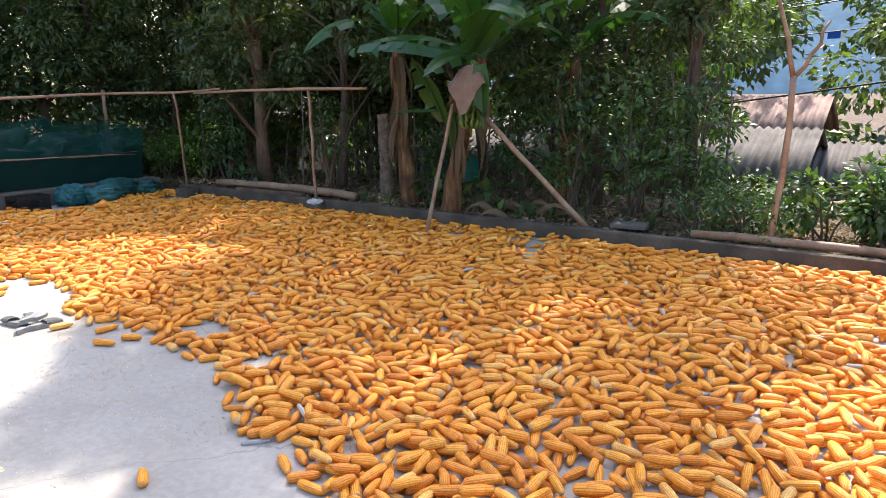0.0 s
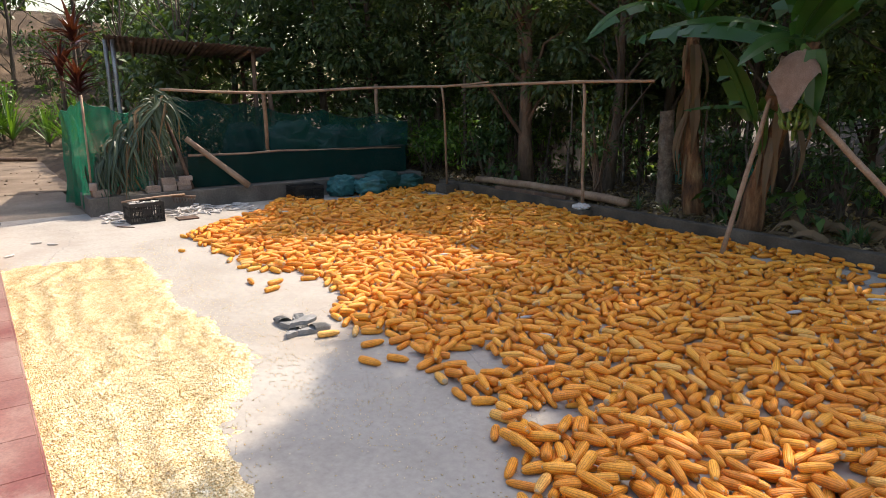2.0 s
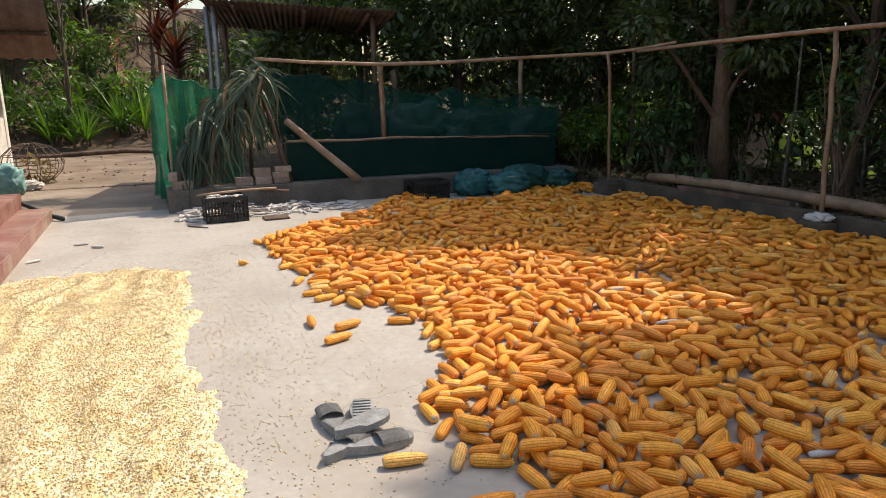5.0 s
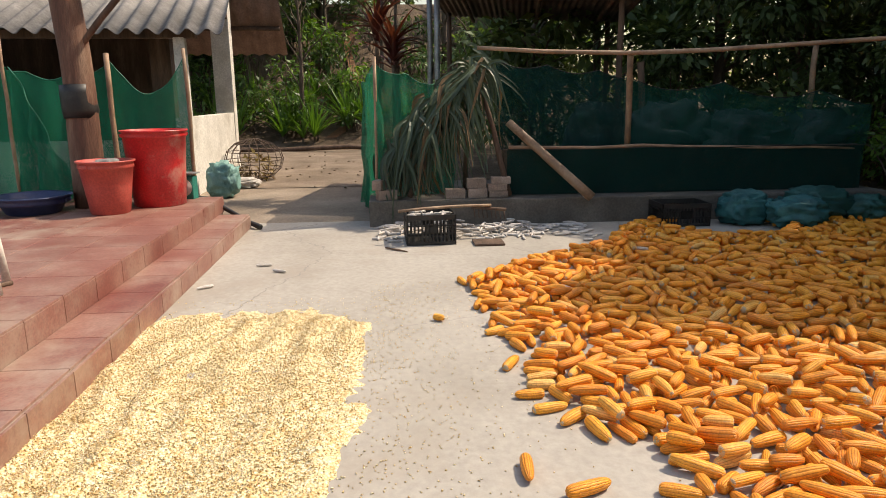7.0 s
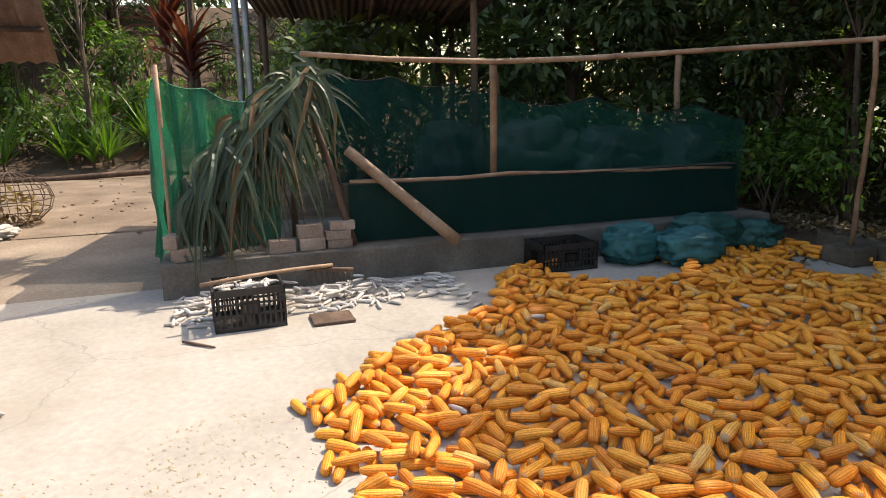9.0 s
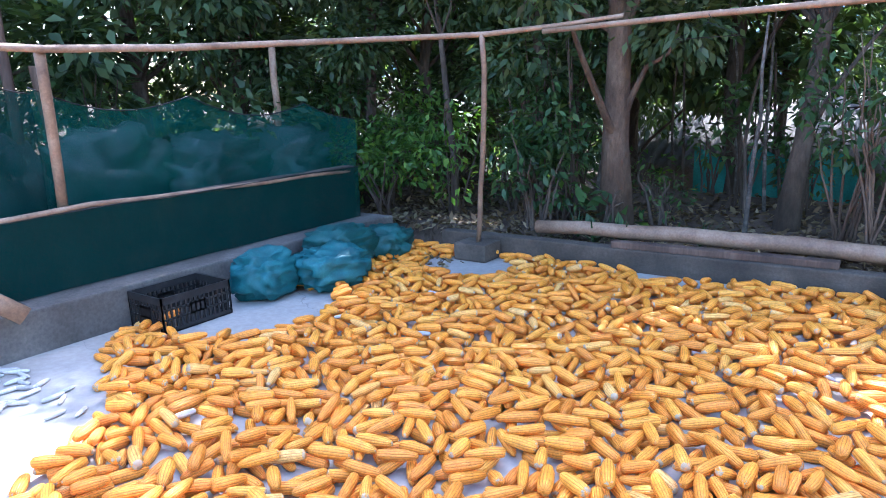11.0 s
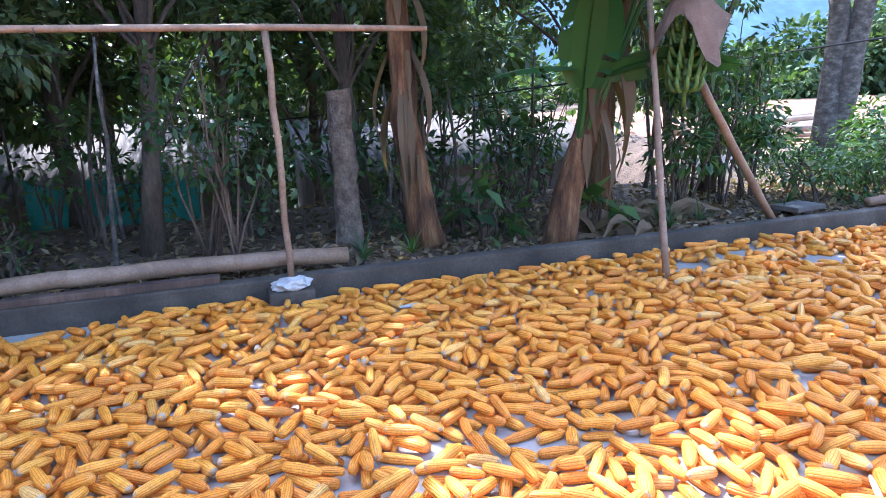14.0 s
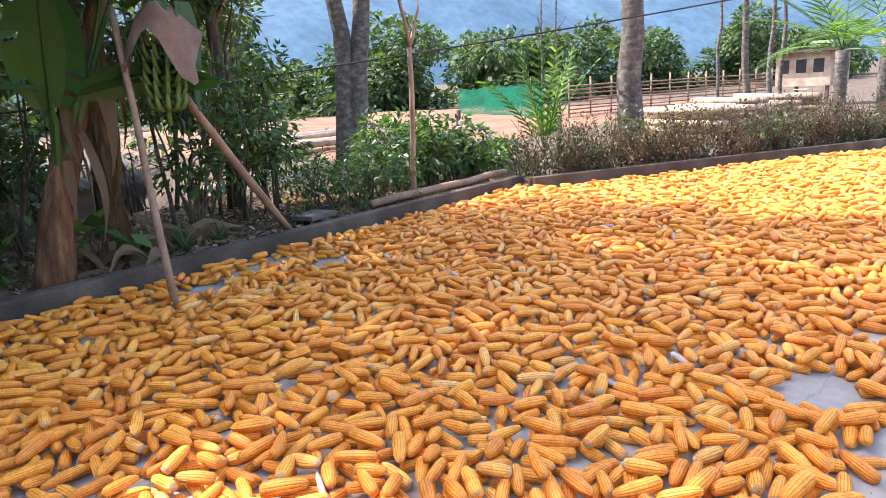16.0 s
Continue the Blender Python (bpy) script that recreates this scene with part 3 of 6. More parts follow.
def drop_ears():
    """Ears fall one by one, roll into the lowest lie they find, and rest on what lies beneath."""
    cell = 0.0125
    x0, y0 = -11.2, 2.2
    height = np.zeros((int(19 / cell), int(6.6 / cell)))
    out = []
    qs, ps = np.meshgrid(np.linspace(-0.47, 0.47, 9), np.array([-0.9, -0.45, 0.0, 0.45, 0.9]), indexing="ij")
    qs, ps = qs.ravel(), ps.ravel()
    round_ = np.sqrt(1 - ps ** 2)
    taper = np.interp(qs + 0.5, (0, 0.1, 0.6, 0.85, 1.0), (0.75, 0.97, 0.97, 0.8, 0.5))
    low, high, mid = qs < -0.2, qs > 0.2, np.abs(qs) <= 0.2
    step = 0.064
    spots = [(x + R.uniform(-0.05, 0.05), y + R.uniform(-0.05, 0.05)) for x in np.arange(-10.6, 7.0, step) for y in np.arange(2.7, 8.4, step)]
    rounds = [(i, 0) for i in R.permutation(len(spots))] + [(i, 1) for i in R.permutation(len(spots))] + [(i, 2) for i in R.permutation(len(spots))]
    for i, lap in rounds:
        x, y = spots[i]
        if lap:
            x, y = x + R.uniform(-0.05, 0.05), y + R.uniform(-0.05, 0.05)
        near = pile_edge(x) + 0.09 * noise.noise((x * 3.0, 1.7, 0)) + 0.05 * noise.noise((x * 9.0, 4.7, 0))
        if y < near or y > far_edge(x) - 0.04:
            continue
        rim = min(y - near, (far_edge(x) - y) * 0.7 + 0.05)
        if rim < 0.22 and R.random() > 0.35 + 2.4 * rim:
            continue
        if any(((x - a) / c) ** 2 + ((y - b) / d) ** 2 < 1 for a, b, c, d in HOLES):
            continue
        a, b = int((x - x0) / cell), int((y - y0) / cell)
        under = height[a - 2:a + 3, b - 2:b + 3].max()
        thin = 0.12 + 0.5 * noise.noise((x * 1.1, y * 1.1, 9))
        if lap == 0 and R.random() < 0.10:
            continue
        if lap == 1 and under > 0.018:
            continue
        if lap == 2 and (rim < 0.10 or R.random() < 0.30 + thin):
            continue
        length, rad = min(max(R.normal(0.150, 0.018), 0.10), 0.19), R.normal(0.0246, 0.0020)
        core_ = R.random() < 0.006
        if core_:
            rad *= 0.58
        lead = R.uniform(0, 2 * math.pi)
        best = None
        for k in range(7):
            turn = lead + k * 0.9 + R.uniform(-0.3, 0.3)
            if far_edge(x) - y < 0.09:
                turn = R.normal(0.0 if x < 1.4 else -0.5, 0.25)
            c, s_ = math.cos(turn), math.sin(turn)
            px, py = x + R.uniform(-0.02, 0.02), y + R.uniform(-0.02, 0.02)
            ia = ((px + c * qs * length - s_ * ps * rad * taper - x0) / cell).astype(int)
            ib = np.minimum(((py + s_ * qs * length + c * ps * rad * taper - y0) / cell).astype(int), height.shape[1] - 1)
            need = height[ia, ib] + rad * taper * round_ - 0.004
            a_, b_, m_ = need[low].max(), need[high].max(), need[mid].max()
            slope = (b_ - a_) / (0.75 * length) if m_ < max(a_, b_) else 0.5 * (b_ - a_) / (0.75 * length)
            slope = min(max(slope, -0.6), 0.6)
            z = (need - qs * length * slope).max()
            score = z + 0.06 * abs(slope)
            if best is None or score < best[0]:
                best = (score, z, slope, turn, px, py, ia, ib)
        _, z, slope, turn, px, py, ia, ib = best
        if z - rad > (0.022, 0.040, 0.062)[lap]:
            continue
        np.maximum.at(height, (ia, ib), z + qs * length * slope + rad * taper * round_)
        out.append((px, py, z, turn, math.atan(slope), length, rad, R.uniform(0, 6.28), float(core_)))
    return np.array(out)


def ear_arrays(ears, sides, rings):
    v, uv, f = ear_template(sides, rings)
    n, k = len(ears), len(v)
    L, rad, roll = ears[:, 5][:, None], ears[:, 6][:, None], ears[:, 7][:, None]
    X = v[None, :, 0] * L
    Y0, Z0 = v[None, :, 1] * rad, v[None, :, 2] * rad
    bend = R.normal(0, 0.045, n)[:, None]
    Y0 = Y0 + bend * L * (v[None, :, 0] ** 2 - 0.08)
    Y, Z = Y0 * np.cos(roll) - Z0 * np.sin(roll), Y0 * np.sin(roll) + Z0 * np.cos(roll)
    ct, st = np.cos(ears[:, 4])[:, None], np.sin(ears[:, 4])[:, None]
    X2, Z2 = X * ct - Z * st, X * st + Z * ct
    c, s = np.cos(ears[:, 3])[:, None], np.sin(ears[:, 3])[:, None]
    W = np.stack([X2 * c - Y * s + ears[:, 0][:, None], X2 * s + Y * c + ears[:, 1][:, None], Z2 + ears[:, 2][:, None]], axis=2)
    F = f[None] + (np.arange(n) * k)[:, None, None]
    return W.reshape(-1, 3), F.reshape(-1, 4), np.tile(uv, (n, 1))


EARS = drop_ears()
STRIPPED = EARS[EARS[:, 8] > 0]
EARS = EARS[EARS[:, 8] == 0, :8]
# those along the walked edge are things of their own, the heap behind them is one
lone = np.array([(-7.74, 3.31, 0.024, 1.0, 0, 0.075, 0.02, 0), (-6.06, 3.486, 0.025, -0.1, 0, 0.15, 0.023, 0), (-5.92, 3.665, 0.025, 1.9, 0, 0.17, 0.025, 0), (-5.73, 3.56, 0.025, 1.9, 0, 0.165, 0.025, 0),
                 (-4.40, 3.46, 0.025, 1.35, 0, 0.16, 0.024, 0), (-4.05, 3.62, 0.025, 1.5, 0, 0.17, 0.024, 0), (-3.72, 3.62, 0.025, 0.6, 0, 0.15, 0.024, 0), (-3.78, 3.45, 0.025, 0.4, 0, 0.17, 0.025, 0), (-1.95, 2.62, 0.025, 2.6, 0, 0.14, 0.024, 0)])
gap = EARS[:, 1] - np.array([pile_edge(x) for x in EARS[:, 0]])
near = np.argsort(np.where((EARS[:, 0] > -8.7) & (EARS[:, 0] < -1.2), gap, 99))[:285]
SINGLE = np.concatenate([lone, EARS[near]])
HEAP = np.delete(EARS, near, axis=0)
close = (HEAP[:, 1] < 5.7) & (HEAP[:, 0] < -0.5)
heaps = [ear_arrays(HEAP[close], 11, 7), ear_arrays(HEAP[~close], 7, 5)]
V = np.concatenate([h[0] for h in heaps])
F = np.concatenate([heaps[0][1], heaps[1][1] + len(heaps[0][0])])
UV = np.concatenate([h[2] for h in heaps])
tagged(mesh_np("maize_heap", V, F, M_COB, uv=UV, smooth=True), "spread heap of orange-yellow dried maize ears on concrete", "maize", kind="stuff")
ear_meshes = []
for bend in (-0.35, 0.05, 0.5):
    tv, tuv, tf = ear_template(28, 13, 0.022, bend)
    ob = mesh_np("maize_ear", tv, tf, M_COB, uv=tuv, smooth=True)
    ear_meshes.append(ob.data)
    bpy.data.objects.remove(ob)
for i, e in enumerate(SINGLE):
    ear = tagged(new("maize_ear", ear_meshes[i % 3]), "dried orange-yellow maize ear lying at the heap's edge", "maize ear", group="maize ears")
    ear.matrix_basis = pose(e[0], e[1], e[2], 0, 0, math.degrees(e[3])) @ Matrix.Rotation(-e[4], 4, "Y") @ Matrix.Rotation(e[7], 4, "X") @ Matrix.Diagonal((e[5], e[6], e[6], 1))


# ---- plants ----
def ribbon(bm, points, width, normal_hint=Vector((0, 0, 1))):
    """A long folded leaf along points."""
    prev = None
    n = len(points)
    for i, p in enumerate(points):
        way = (points[min(i + 1, n - 1)] - points[max(i - 1, 0)]).normalized()
        s = way.cross(normal_hint)
        if s.length < 0.05:
            s = way.cross(Vector((0.3, 1, 0)))
        s.normalize()
        nn = s.cross(way)
        w = width * (0.55 + 0.45 * math.sin(math.pi * min(1, (i / (n - 1)) * 1.15 + 0.1))) * (1 - 0.85 * (i / (n - 1)) ** 3)
        now = [bm.verts.new(p - s * w / 2 + nn * w * 0.18), bm.verts.new(p), bm.verts.new(p + s * w / 2 + nn * w * 0.18)]
        if prev:
            bm.faces.new((prev[0], prev[1], now[1], now[0]))
            bm.faces.new((prev[1], prev[2], now[2], now[1]))
        prev = now


def leaves_at(places, size, ways=None, aspect=0.42, droop=0.35, spread=0.9):
    """Folded leaf blades at places: vertices and quads."""
    n = len(places)
    size = np.broadcast_to(size, n) * R.uniform(0.7, 1.3, n)
    az = R.uniform(0, 2 * np.pi, n)
    el = R.normal(-droop, 0.45, n)
    d = np.stack([np.cos(az) * np.cos(el), np.sin(az) * np.cos(el), np.sin(el)], 1)
    if ways is not None:
        d = d * spread + ways
        d /= np.linalg.norm(d, axis=1)[:, None]
    up = R.normal(0, 0.5, (n, 3)) + np.array([0, 0, 1.0])
    s = np.cross(d, up)
    s /= np.linalg.norm(s, axis=1)[:, None] + 1e-9
    nn = np.cross(s, d)
    L, W = size[:, None], (size * aspect)[:, None]
    base, tip = places, places + d * L - nn * L * 0.10
    left = places + d * L * 0.45 + s * W * 0.5 + nn * L * 0.07
    right = places + d * L * 0.45 - s * W * 0.5 + nn * L * 0.07
    v = np.stack([base, right, tip, left], 1).reshape(-1, 3)
    return v, np.arange(4 * n).reshape(n, 4)


def clump_points(centres, radii, per, flat=0.75):
    """Points in the outer part of each clump."""
    pts, ways = [], []
    for c, r in zip(centres, radii):
        k = max(4, int(per * r * r))
        d = R.normal(0, 1, (k, 3))
        d /= np.linalg.norm(d, axis=1)[:, None]
        q = r * R.uniform(0.25, 1.0, k)[:, None] ** 0.6
        pts.append(np.asarray(c) + d * q * np.array([1, 1, flat]))
        ways.append(d)
    return np.concatenate(pts), np.concatenate(ways)


# ground meant to lie in sun; crown leaves shading it are left out
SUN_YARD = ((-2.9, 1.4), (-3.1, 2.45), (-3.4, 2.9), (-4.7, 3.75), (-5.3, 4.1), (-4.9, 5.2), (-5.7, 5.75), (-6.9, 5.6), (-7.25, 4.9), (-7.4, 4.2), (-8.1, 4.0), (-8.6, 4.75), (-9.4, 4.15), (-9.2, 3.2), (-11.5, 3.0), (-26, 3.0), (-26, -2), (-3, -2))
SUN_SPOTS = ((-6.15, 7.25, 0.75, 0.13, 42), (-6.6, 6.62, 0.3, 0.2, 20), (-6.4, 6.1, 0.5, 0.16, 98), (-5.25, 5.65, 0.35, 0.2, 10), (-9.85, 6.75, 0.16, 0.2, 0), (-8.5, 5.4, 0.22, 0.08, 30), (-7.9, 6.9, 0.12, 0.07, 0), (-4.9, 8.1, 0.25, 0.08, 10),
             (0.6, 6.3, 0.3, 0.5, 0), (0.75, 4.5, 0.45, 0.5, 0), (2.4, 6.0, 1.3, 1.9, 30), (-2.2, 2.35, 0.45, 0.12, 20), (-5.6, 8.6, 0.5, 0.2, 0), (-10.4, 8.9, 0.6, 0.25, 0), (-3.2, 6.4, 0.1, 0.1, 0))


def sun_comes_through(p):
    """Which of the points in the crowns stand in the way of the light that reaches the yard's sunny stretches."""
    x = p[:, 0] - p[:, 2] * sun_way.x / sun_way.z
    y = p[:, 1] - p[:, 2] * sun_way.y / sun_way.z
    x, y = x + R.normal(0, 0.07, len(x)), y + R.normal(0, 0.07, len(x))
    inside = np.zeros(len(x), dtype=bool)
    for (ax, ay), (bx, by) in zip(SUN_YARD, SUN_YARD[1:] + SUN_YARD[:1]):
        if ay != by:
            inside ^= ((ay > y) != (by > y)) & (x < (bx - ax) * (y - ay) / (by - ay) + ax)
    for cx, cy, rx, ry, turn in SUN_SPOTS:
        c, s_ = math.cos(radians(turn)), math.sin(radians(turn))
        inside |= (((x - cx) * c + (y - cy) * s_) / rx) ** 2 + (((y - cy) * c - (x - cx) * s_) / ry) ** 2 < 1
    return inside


def tree(at, height, spread, low, trunk=0.10, clumps=30, per=1200, leaf=0.13, bark=None, foliage=None, label="", category="tree", lean=(0, 0), name="tree", droop=0.4):
    """A tree: tapered trunk, limbs out to each clump, and a crown of many small leaves."""
    bark, foliage = bark or M_BARK, foliage or M_LEAF
    x, y = at[:2]
    z = ground_height(x, y) - 0.1 if len(at) < 3 else at[2]
    root = tagged(empty(name, (x, y, z)), label, category)
    bm = bmesh.new()
    top = Vector((lean[0], lean[1], height * 0.8))
    spine = line((0, 0, 0), top, 7, (R.normal(0, 0.12), R.normal(0, 0.12), 0), trunk * 0.25)
    add_tube(bm, spine, [trunk * (1.35 if i == 0 else 1.0 - 0.11 * i) for i in range(8)], 9, True, 0.15, R)
    cs, rs = [], []
    for i in range(clumps):
        f = (i + 0.5) / clumps
        a = i * 2.4 + R.uniform(-0.5, 0.5)
        zz = low + (height - low) * f
        reach = spread * math.sqrt(max(0.05, 1 - (2 * f - 0.85) ** 2 * 0.75)) * R.uniform(0.25, 1.0)
        s = spine[min(6, max(1, int(7 * min(1, zz / (height * 0.8)) * 0.75)))]
        c = Vector((s.x * 0.7 + lean[0] * 0.3 + reach * math.cos(a), s.y * 0.7 + lean[1] * 0.3 + reach * math.sin(a), zz))
        cs.append(tuple(c))
        rs.append(R.uniform(0.38, 0.72) * spread * 0.46)
        if i % 2 == 0:
            add_tube(bm, line(s, c, 4, (0, 0, 0.1), 0.04), [trunk * 0.34, trunk * 0.26, trunk * 0.2, trunk * 0.13, trunk * 0.06], 5, False)
    part("trunk", bm, bark, root, smooth=True)
    p, w = clump_points(cs, rs, per)
    # drop leaves that would shade the sunny stretches
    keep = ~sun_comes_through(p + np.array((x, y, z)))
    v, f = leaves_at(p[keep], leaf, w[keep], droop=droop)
    mesh_np("crown", v, f, foliage, root)
    return root


def shrub(at, height, spread, leaf=0.085, per=900, clumps=9, foliage=None, label="", stems=6, name="shrub", category="shrub"):
    """A shrub: thin stems from one foot and leaves all along."""
    foliage = foliage or M_LEAF_B
    x, y = at
    root = tagged(empty(name, (x, y, ground_height(x, y) - 0.03)), label, category)
    bm = bmesh.new()
    cs, rs = [], []
    for i in range(stems):
        a = R.uniform(0, 6.28)
        tip = Vector((math.cos(a) * spread * R.uniform(0.2, 0.9), math.sin(a) * spread * R.uniform(0.2, 0.9), height * R.uniform(0.6, 1)))
        add_tube(bm, line((R.normal(0, 0.05), R.normal(0, 0.05), 0), tip, 4, (0, 0, 0.08), 0.02), [0.014, 0.012, 0.010, 0.008, 0.004], 5, False)
    part("stem", bm, M_BARK, root)
    for i in range(clumps):
        a = R.uniform(0, 6.28)
        q = spread * math.sqrt(R.random()) * 0.85
        cs.append((q * math.cos(a), q * math.sin(a), height * R.uniform(0.3, 0.92)))
        rs.append(spread * R.uniform(0.28, 0.5))
    p, w = clump_points(cs, rs, per)
    p[:, 2] = np.abs(p[:, 2])
    v, f = leaves_at(p, leaf, w)
    mesh_np("foliage", v, f, foliage, root)
    return root



# heights of the unseen upper crowns are set for the shade they cast
DARK = "dense dark green broadleaf tree shading the yard"
for x, y, h, s, low, n in ((-13.2, 8.6, 6.8, 2.0, 1.5, 44), (-11.8, 10.5, 6.8, 1.8, 1.5, 44), (-10.2, 10.3, 7.8, 1.7, 1.3, 44), (-7.66, 9.95, 7.4, 1.6, 2.0, 44), (-7.0, 12.6, 8.2, 1.8, 2.6, 40), (-5.5, 11.4, 12.4, 2.1, 2.2, 62), (-3.1, 10.5, 12.0, 2.0, 1.6, 60), (-1.7, 10.3, 9.4, 1.4, 2.2, 44)):
    tree((x, y), h, s, low, 0.085, label=DARK, clumps=n, per=1700, leaf=0.115)
for x, y, h, s in ((-10.6, 14.5, 9.0, 2.6), (-8.6, 15.0, 9.5, 2.2), (-5.6, 14.4, 9.5, 2.3), (-3.8, 14.8, 9.0, 2.0), (-6.6, 21.0, 10, 3.0), (-12.4, 16.0, 9.5, 2.6)):
    tree((x, y), h, s, 3.3, 0.10, label="tall green tree on the slope below the garden", per=640, leaf=0.24, clumps=40)
for x, y, h, s in ((-15.4, 6.4, 5.5, 2.2), (-25.5, 4.9, 5.5, 2.4), (-26, -3.5, 6, 2.8), (-16.4, 9.3, 6.5, 2.4), (-27, 7.5, 7, 3.0), (-24, -6, 7, 3.2), (-19.0, 6.6, 5.5, 2.2), (-27.5, 1.0, 6.0, 2.4)):
    tree((x, y), h, s, 0.5, 0.10, label="dense green tree on the bank behind the shed", per=650, leaf=0.19)
for x, y in ((-12.8, 12.6), (-14.8, 11.0), (-14.0, 8.2), (-15.2, 13.2)):
    tree((x, y), 7.0, 2.3, 1.0, 0.10, label="dense green tree behind the netted wall", per=900, leaf=0.18, clumps=34)
# first three, behind shed and nets, are added to shade the earth yard
for x, y, h, sp, low in ((-14.8, 5.3, 4.4, 1.5, 1.6), (-17.2, 5.5, 5.0, 1.7, 1.6), (-19.7, 5.2, 5.2, 1.7, 1.6), (-23.4, -0.6, 6.5, 2.0, 1.9), (-24.6, 2.9, 7.0, 2.1, 1.5), (-22.1, 0.9, 5.8, 1.5, 2.1), (-24.2, -2.8, 6.0, 2.0, 1.6), (-26.2, 1.2, 6.0, 2.3, 1.2)):
    tree((x, y), h, sp, low, 0.07, label="slim dark green tree shading the bank and earth yard", per=500, leaf=0.23, clumps=30)
tree((-8.94, 9.35), 7.6, 1.7, 1.75, 0.125, label="thick brown trunk under a dense dark green crown", clumps=46, per=1700, leaf=0.115, bark=M_BROWN_BARK)
tree((-8.75, 12.9), 7.5, 1.6, 3.2, 0.13, label="tall dark trunked tree on the slope below the garden", clumps=26, per=900, leaf=0.16)
tree((-10.63, 9.28), 5.5, 1.0, 2.6, 0.042, label="slender leaning tree behind the netted wall", clumps=12, per=1200, leaf=0.12, lean=(-0.75, 0.2))
tree((-12.1, 9.6), 6.0, 1.5, 2.5, 0.075, label="dark forked tree behind the netted wall", clumps=18, per=900, leaf=0.15, lean=(0.4, 0))
for k, (x, y) in enumerate(((-6.97, 8.95), (-7.15, 9.15))):
    bush = tagged(empty("stem_bush", (x, y, ground_height(x, y) - 0.03)), "clump of thin bare pale stems with a few leaves", "shrub")
    for i in range(9):
        a, r_ = R.uniform(0, 6.28), R.uniform(0.1, 0.32)
        h_ = R.uniform(0.9, 1.7)
        tube("stem", line((R.normal(0, 0.05), R.normal(0, 0.05), 0), (r_ * math.cos(a), r_ * math.sin(a), h_), 5, (0, 0, 0), 0.015), [0.012, 0.011, 0.010, 0.008, 0.006, 0.004], M_BROWN_BARK, bush, 5)
    p, w = clump_points([(R.normal(0, 0.2), R.normal(0, 0.2), R.uniform(0.7, 1.6)) for i in range(9)], [0.2] * 9, 700)
    v, f = leaves_at(p, 0.09, w)
    mesh_np("foliage", v, f, M_LEAF_B, bush)
# young mango with hanging fresh leaves
mango = tagged(empty("mango_tree", (-2.05, 11.0, ground_height(-2.05, 11.0) - 0.05)), "young mango tree with long drooping fresh green leaves", "tree")
tube("trunk", line((0, 0, 0), (0.15, 0, 2.0), 6, (0.05, 0, 0), 0.01), [0.03, 0.028, 0.026, 0.024, 0.02, 0.016, 0.012], M_PALE_BARK, mango, 7)
for i in range(15):
    c = Vector((0.2 + R.normal(0, 0.30), R.normal(0, 0.25), R.uniform(1.2, 2.1)))
    tube("twig", line((0.1, 0, c.z - 0.25), c, 3, (0, 0, 0.03), 0.01), [0.01, 0.008, 0.006, 0.005], M_PALE_BARK, mango, 5)
    for k in range(9):
        a = R.uniform(0, 6.28)
        bm = bmesh.new()
        ribbon(bm, [c + Vector((math.cos(a) * 0.11 * s, math.sin(a) * 0.11 * s, 0.03 * s - R.uniform(0.16, 0.24) * s * s)) for s in np.linspace(0, 1, 5)], 0.055, Vector((math.cos(a), math.sin(a), 0.6)))
        part("leaf", bm, M_LEAF_LIGHT if i % 3 else M_LEAF_B, mango)
tree((1.15, 14.6), 5.6, 1.5, 1.7, 0.09, label="leafy green tree below the garden", per=900, leaf=0.18)


def far_wood(name, spots, size, per, foliage, label):
    """A stretch of woodland too far off to count."""
    cs, rs = [], []
    for x, y, z, r in spots:
        for i in range(7):
            d = R.normal(0, 1, 3) * np.array([0.55, 0.55, 0.5])
            cs.append((x + d[0] * r, y + d[1] * r, z + r * (0.9 + d[2])))
            rs.append(r * R.uniform(0.35, 0.6))
    p, w = clump_points(cs, rs, per)
    v, f = leaves_at(p, size, w, aspect=0.6)
    return tagged(mesh_np(name, v, f, foliage), label, "woodland", kind="stuff")


spots = [(x + R.normal(0, 0.8), y + R.normal(0, 0.8), ground_height(x, y) - 0.5, R.uniform(1.8, 3.0)) for x in np.arange(-36, -0.5, 2.6) for y in (27.5, 31.0)]
spots += [(x + R.normal(0, 0.8), 34 + R.normal(0, 1), 1.2, R.uniform(3.0, 4.6)) for x in np.arange(-40, 1, 3.6)]
spots += [(x, 20.5, -2.2, R.uniform(1.8, 2.6)) for x in np.arange(-34, -17, 2.6)]
spots += [(-30 - R.random() * 5, y, 4.0 + R.random() * 2, R.uniform(1.8, 2.8)) for y in np.arange(-14, 19, 2.4)]
far_wood("woodland", spots, 0.40, 85, M_LEAF, "dense dark woodland closing the view behind the garden")
spots = [(x + R.normal(0, 3), 58 - 0.42 * x + R.normal(0, 4), -0.5, R.uniform(1.8, 4.6)) for x in np.arange(2, 95, 2.0)]
spots += [(x + R.normal(0, 2), 42 - 0.1 * x + R.normal(0, 3), -0.5, R.uniform(1.2, 2.4)) for x in np.arange(10, 60, 5)]
far_wood("woodland", spots, 0.55, 85, M_LEAF_FAR, "far hazy green trees below the mountain")
spots = [(x + R.normal(0, 1.5), 21 + R.normal(0, 2), -1.8, R.uniform(1.0, 1.9)) for x in np.arange(2.2, 7, 1.8)]
far_wood("woodland", spots, 0.25, 120, M_LEAF_FAR, "green trees beyond the garden fence")


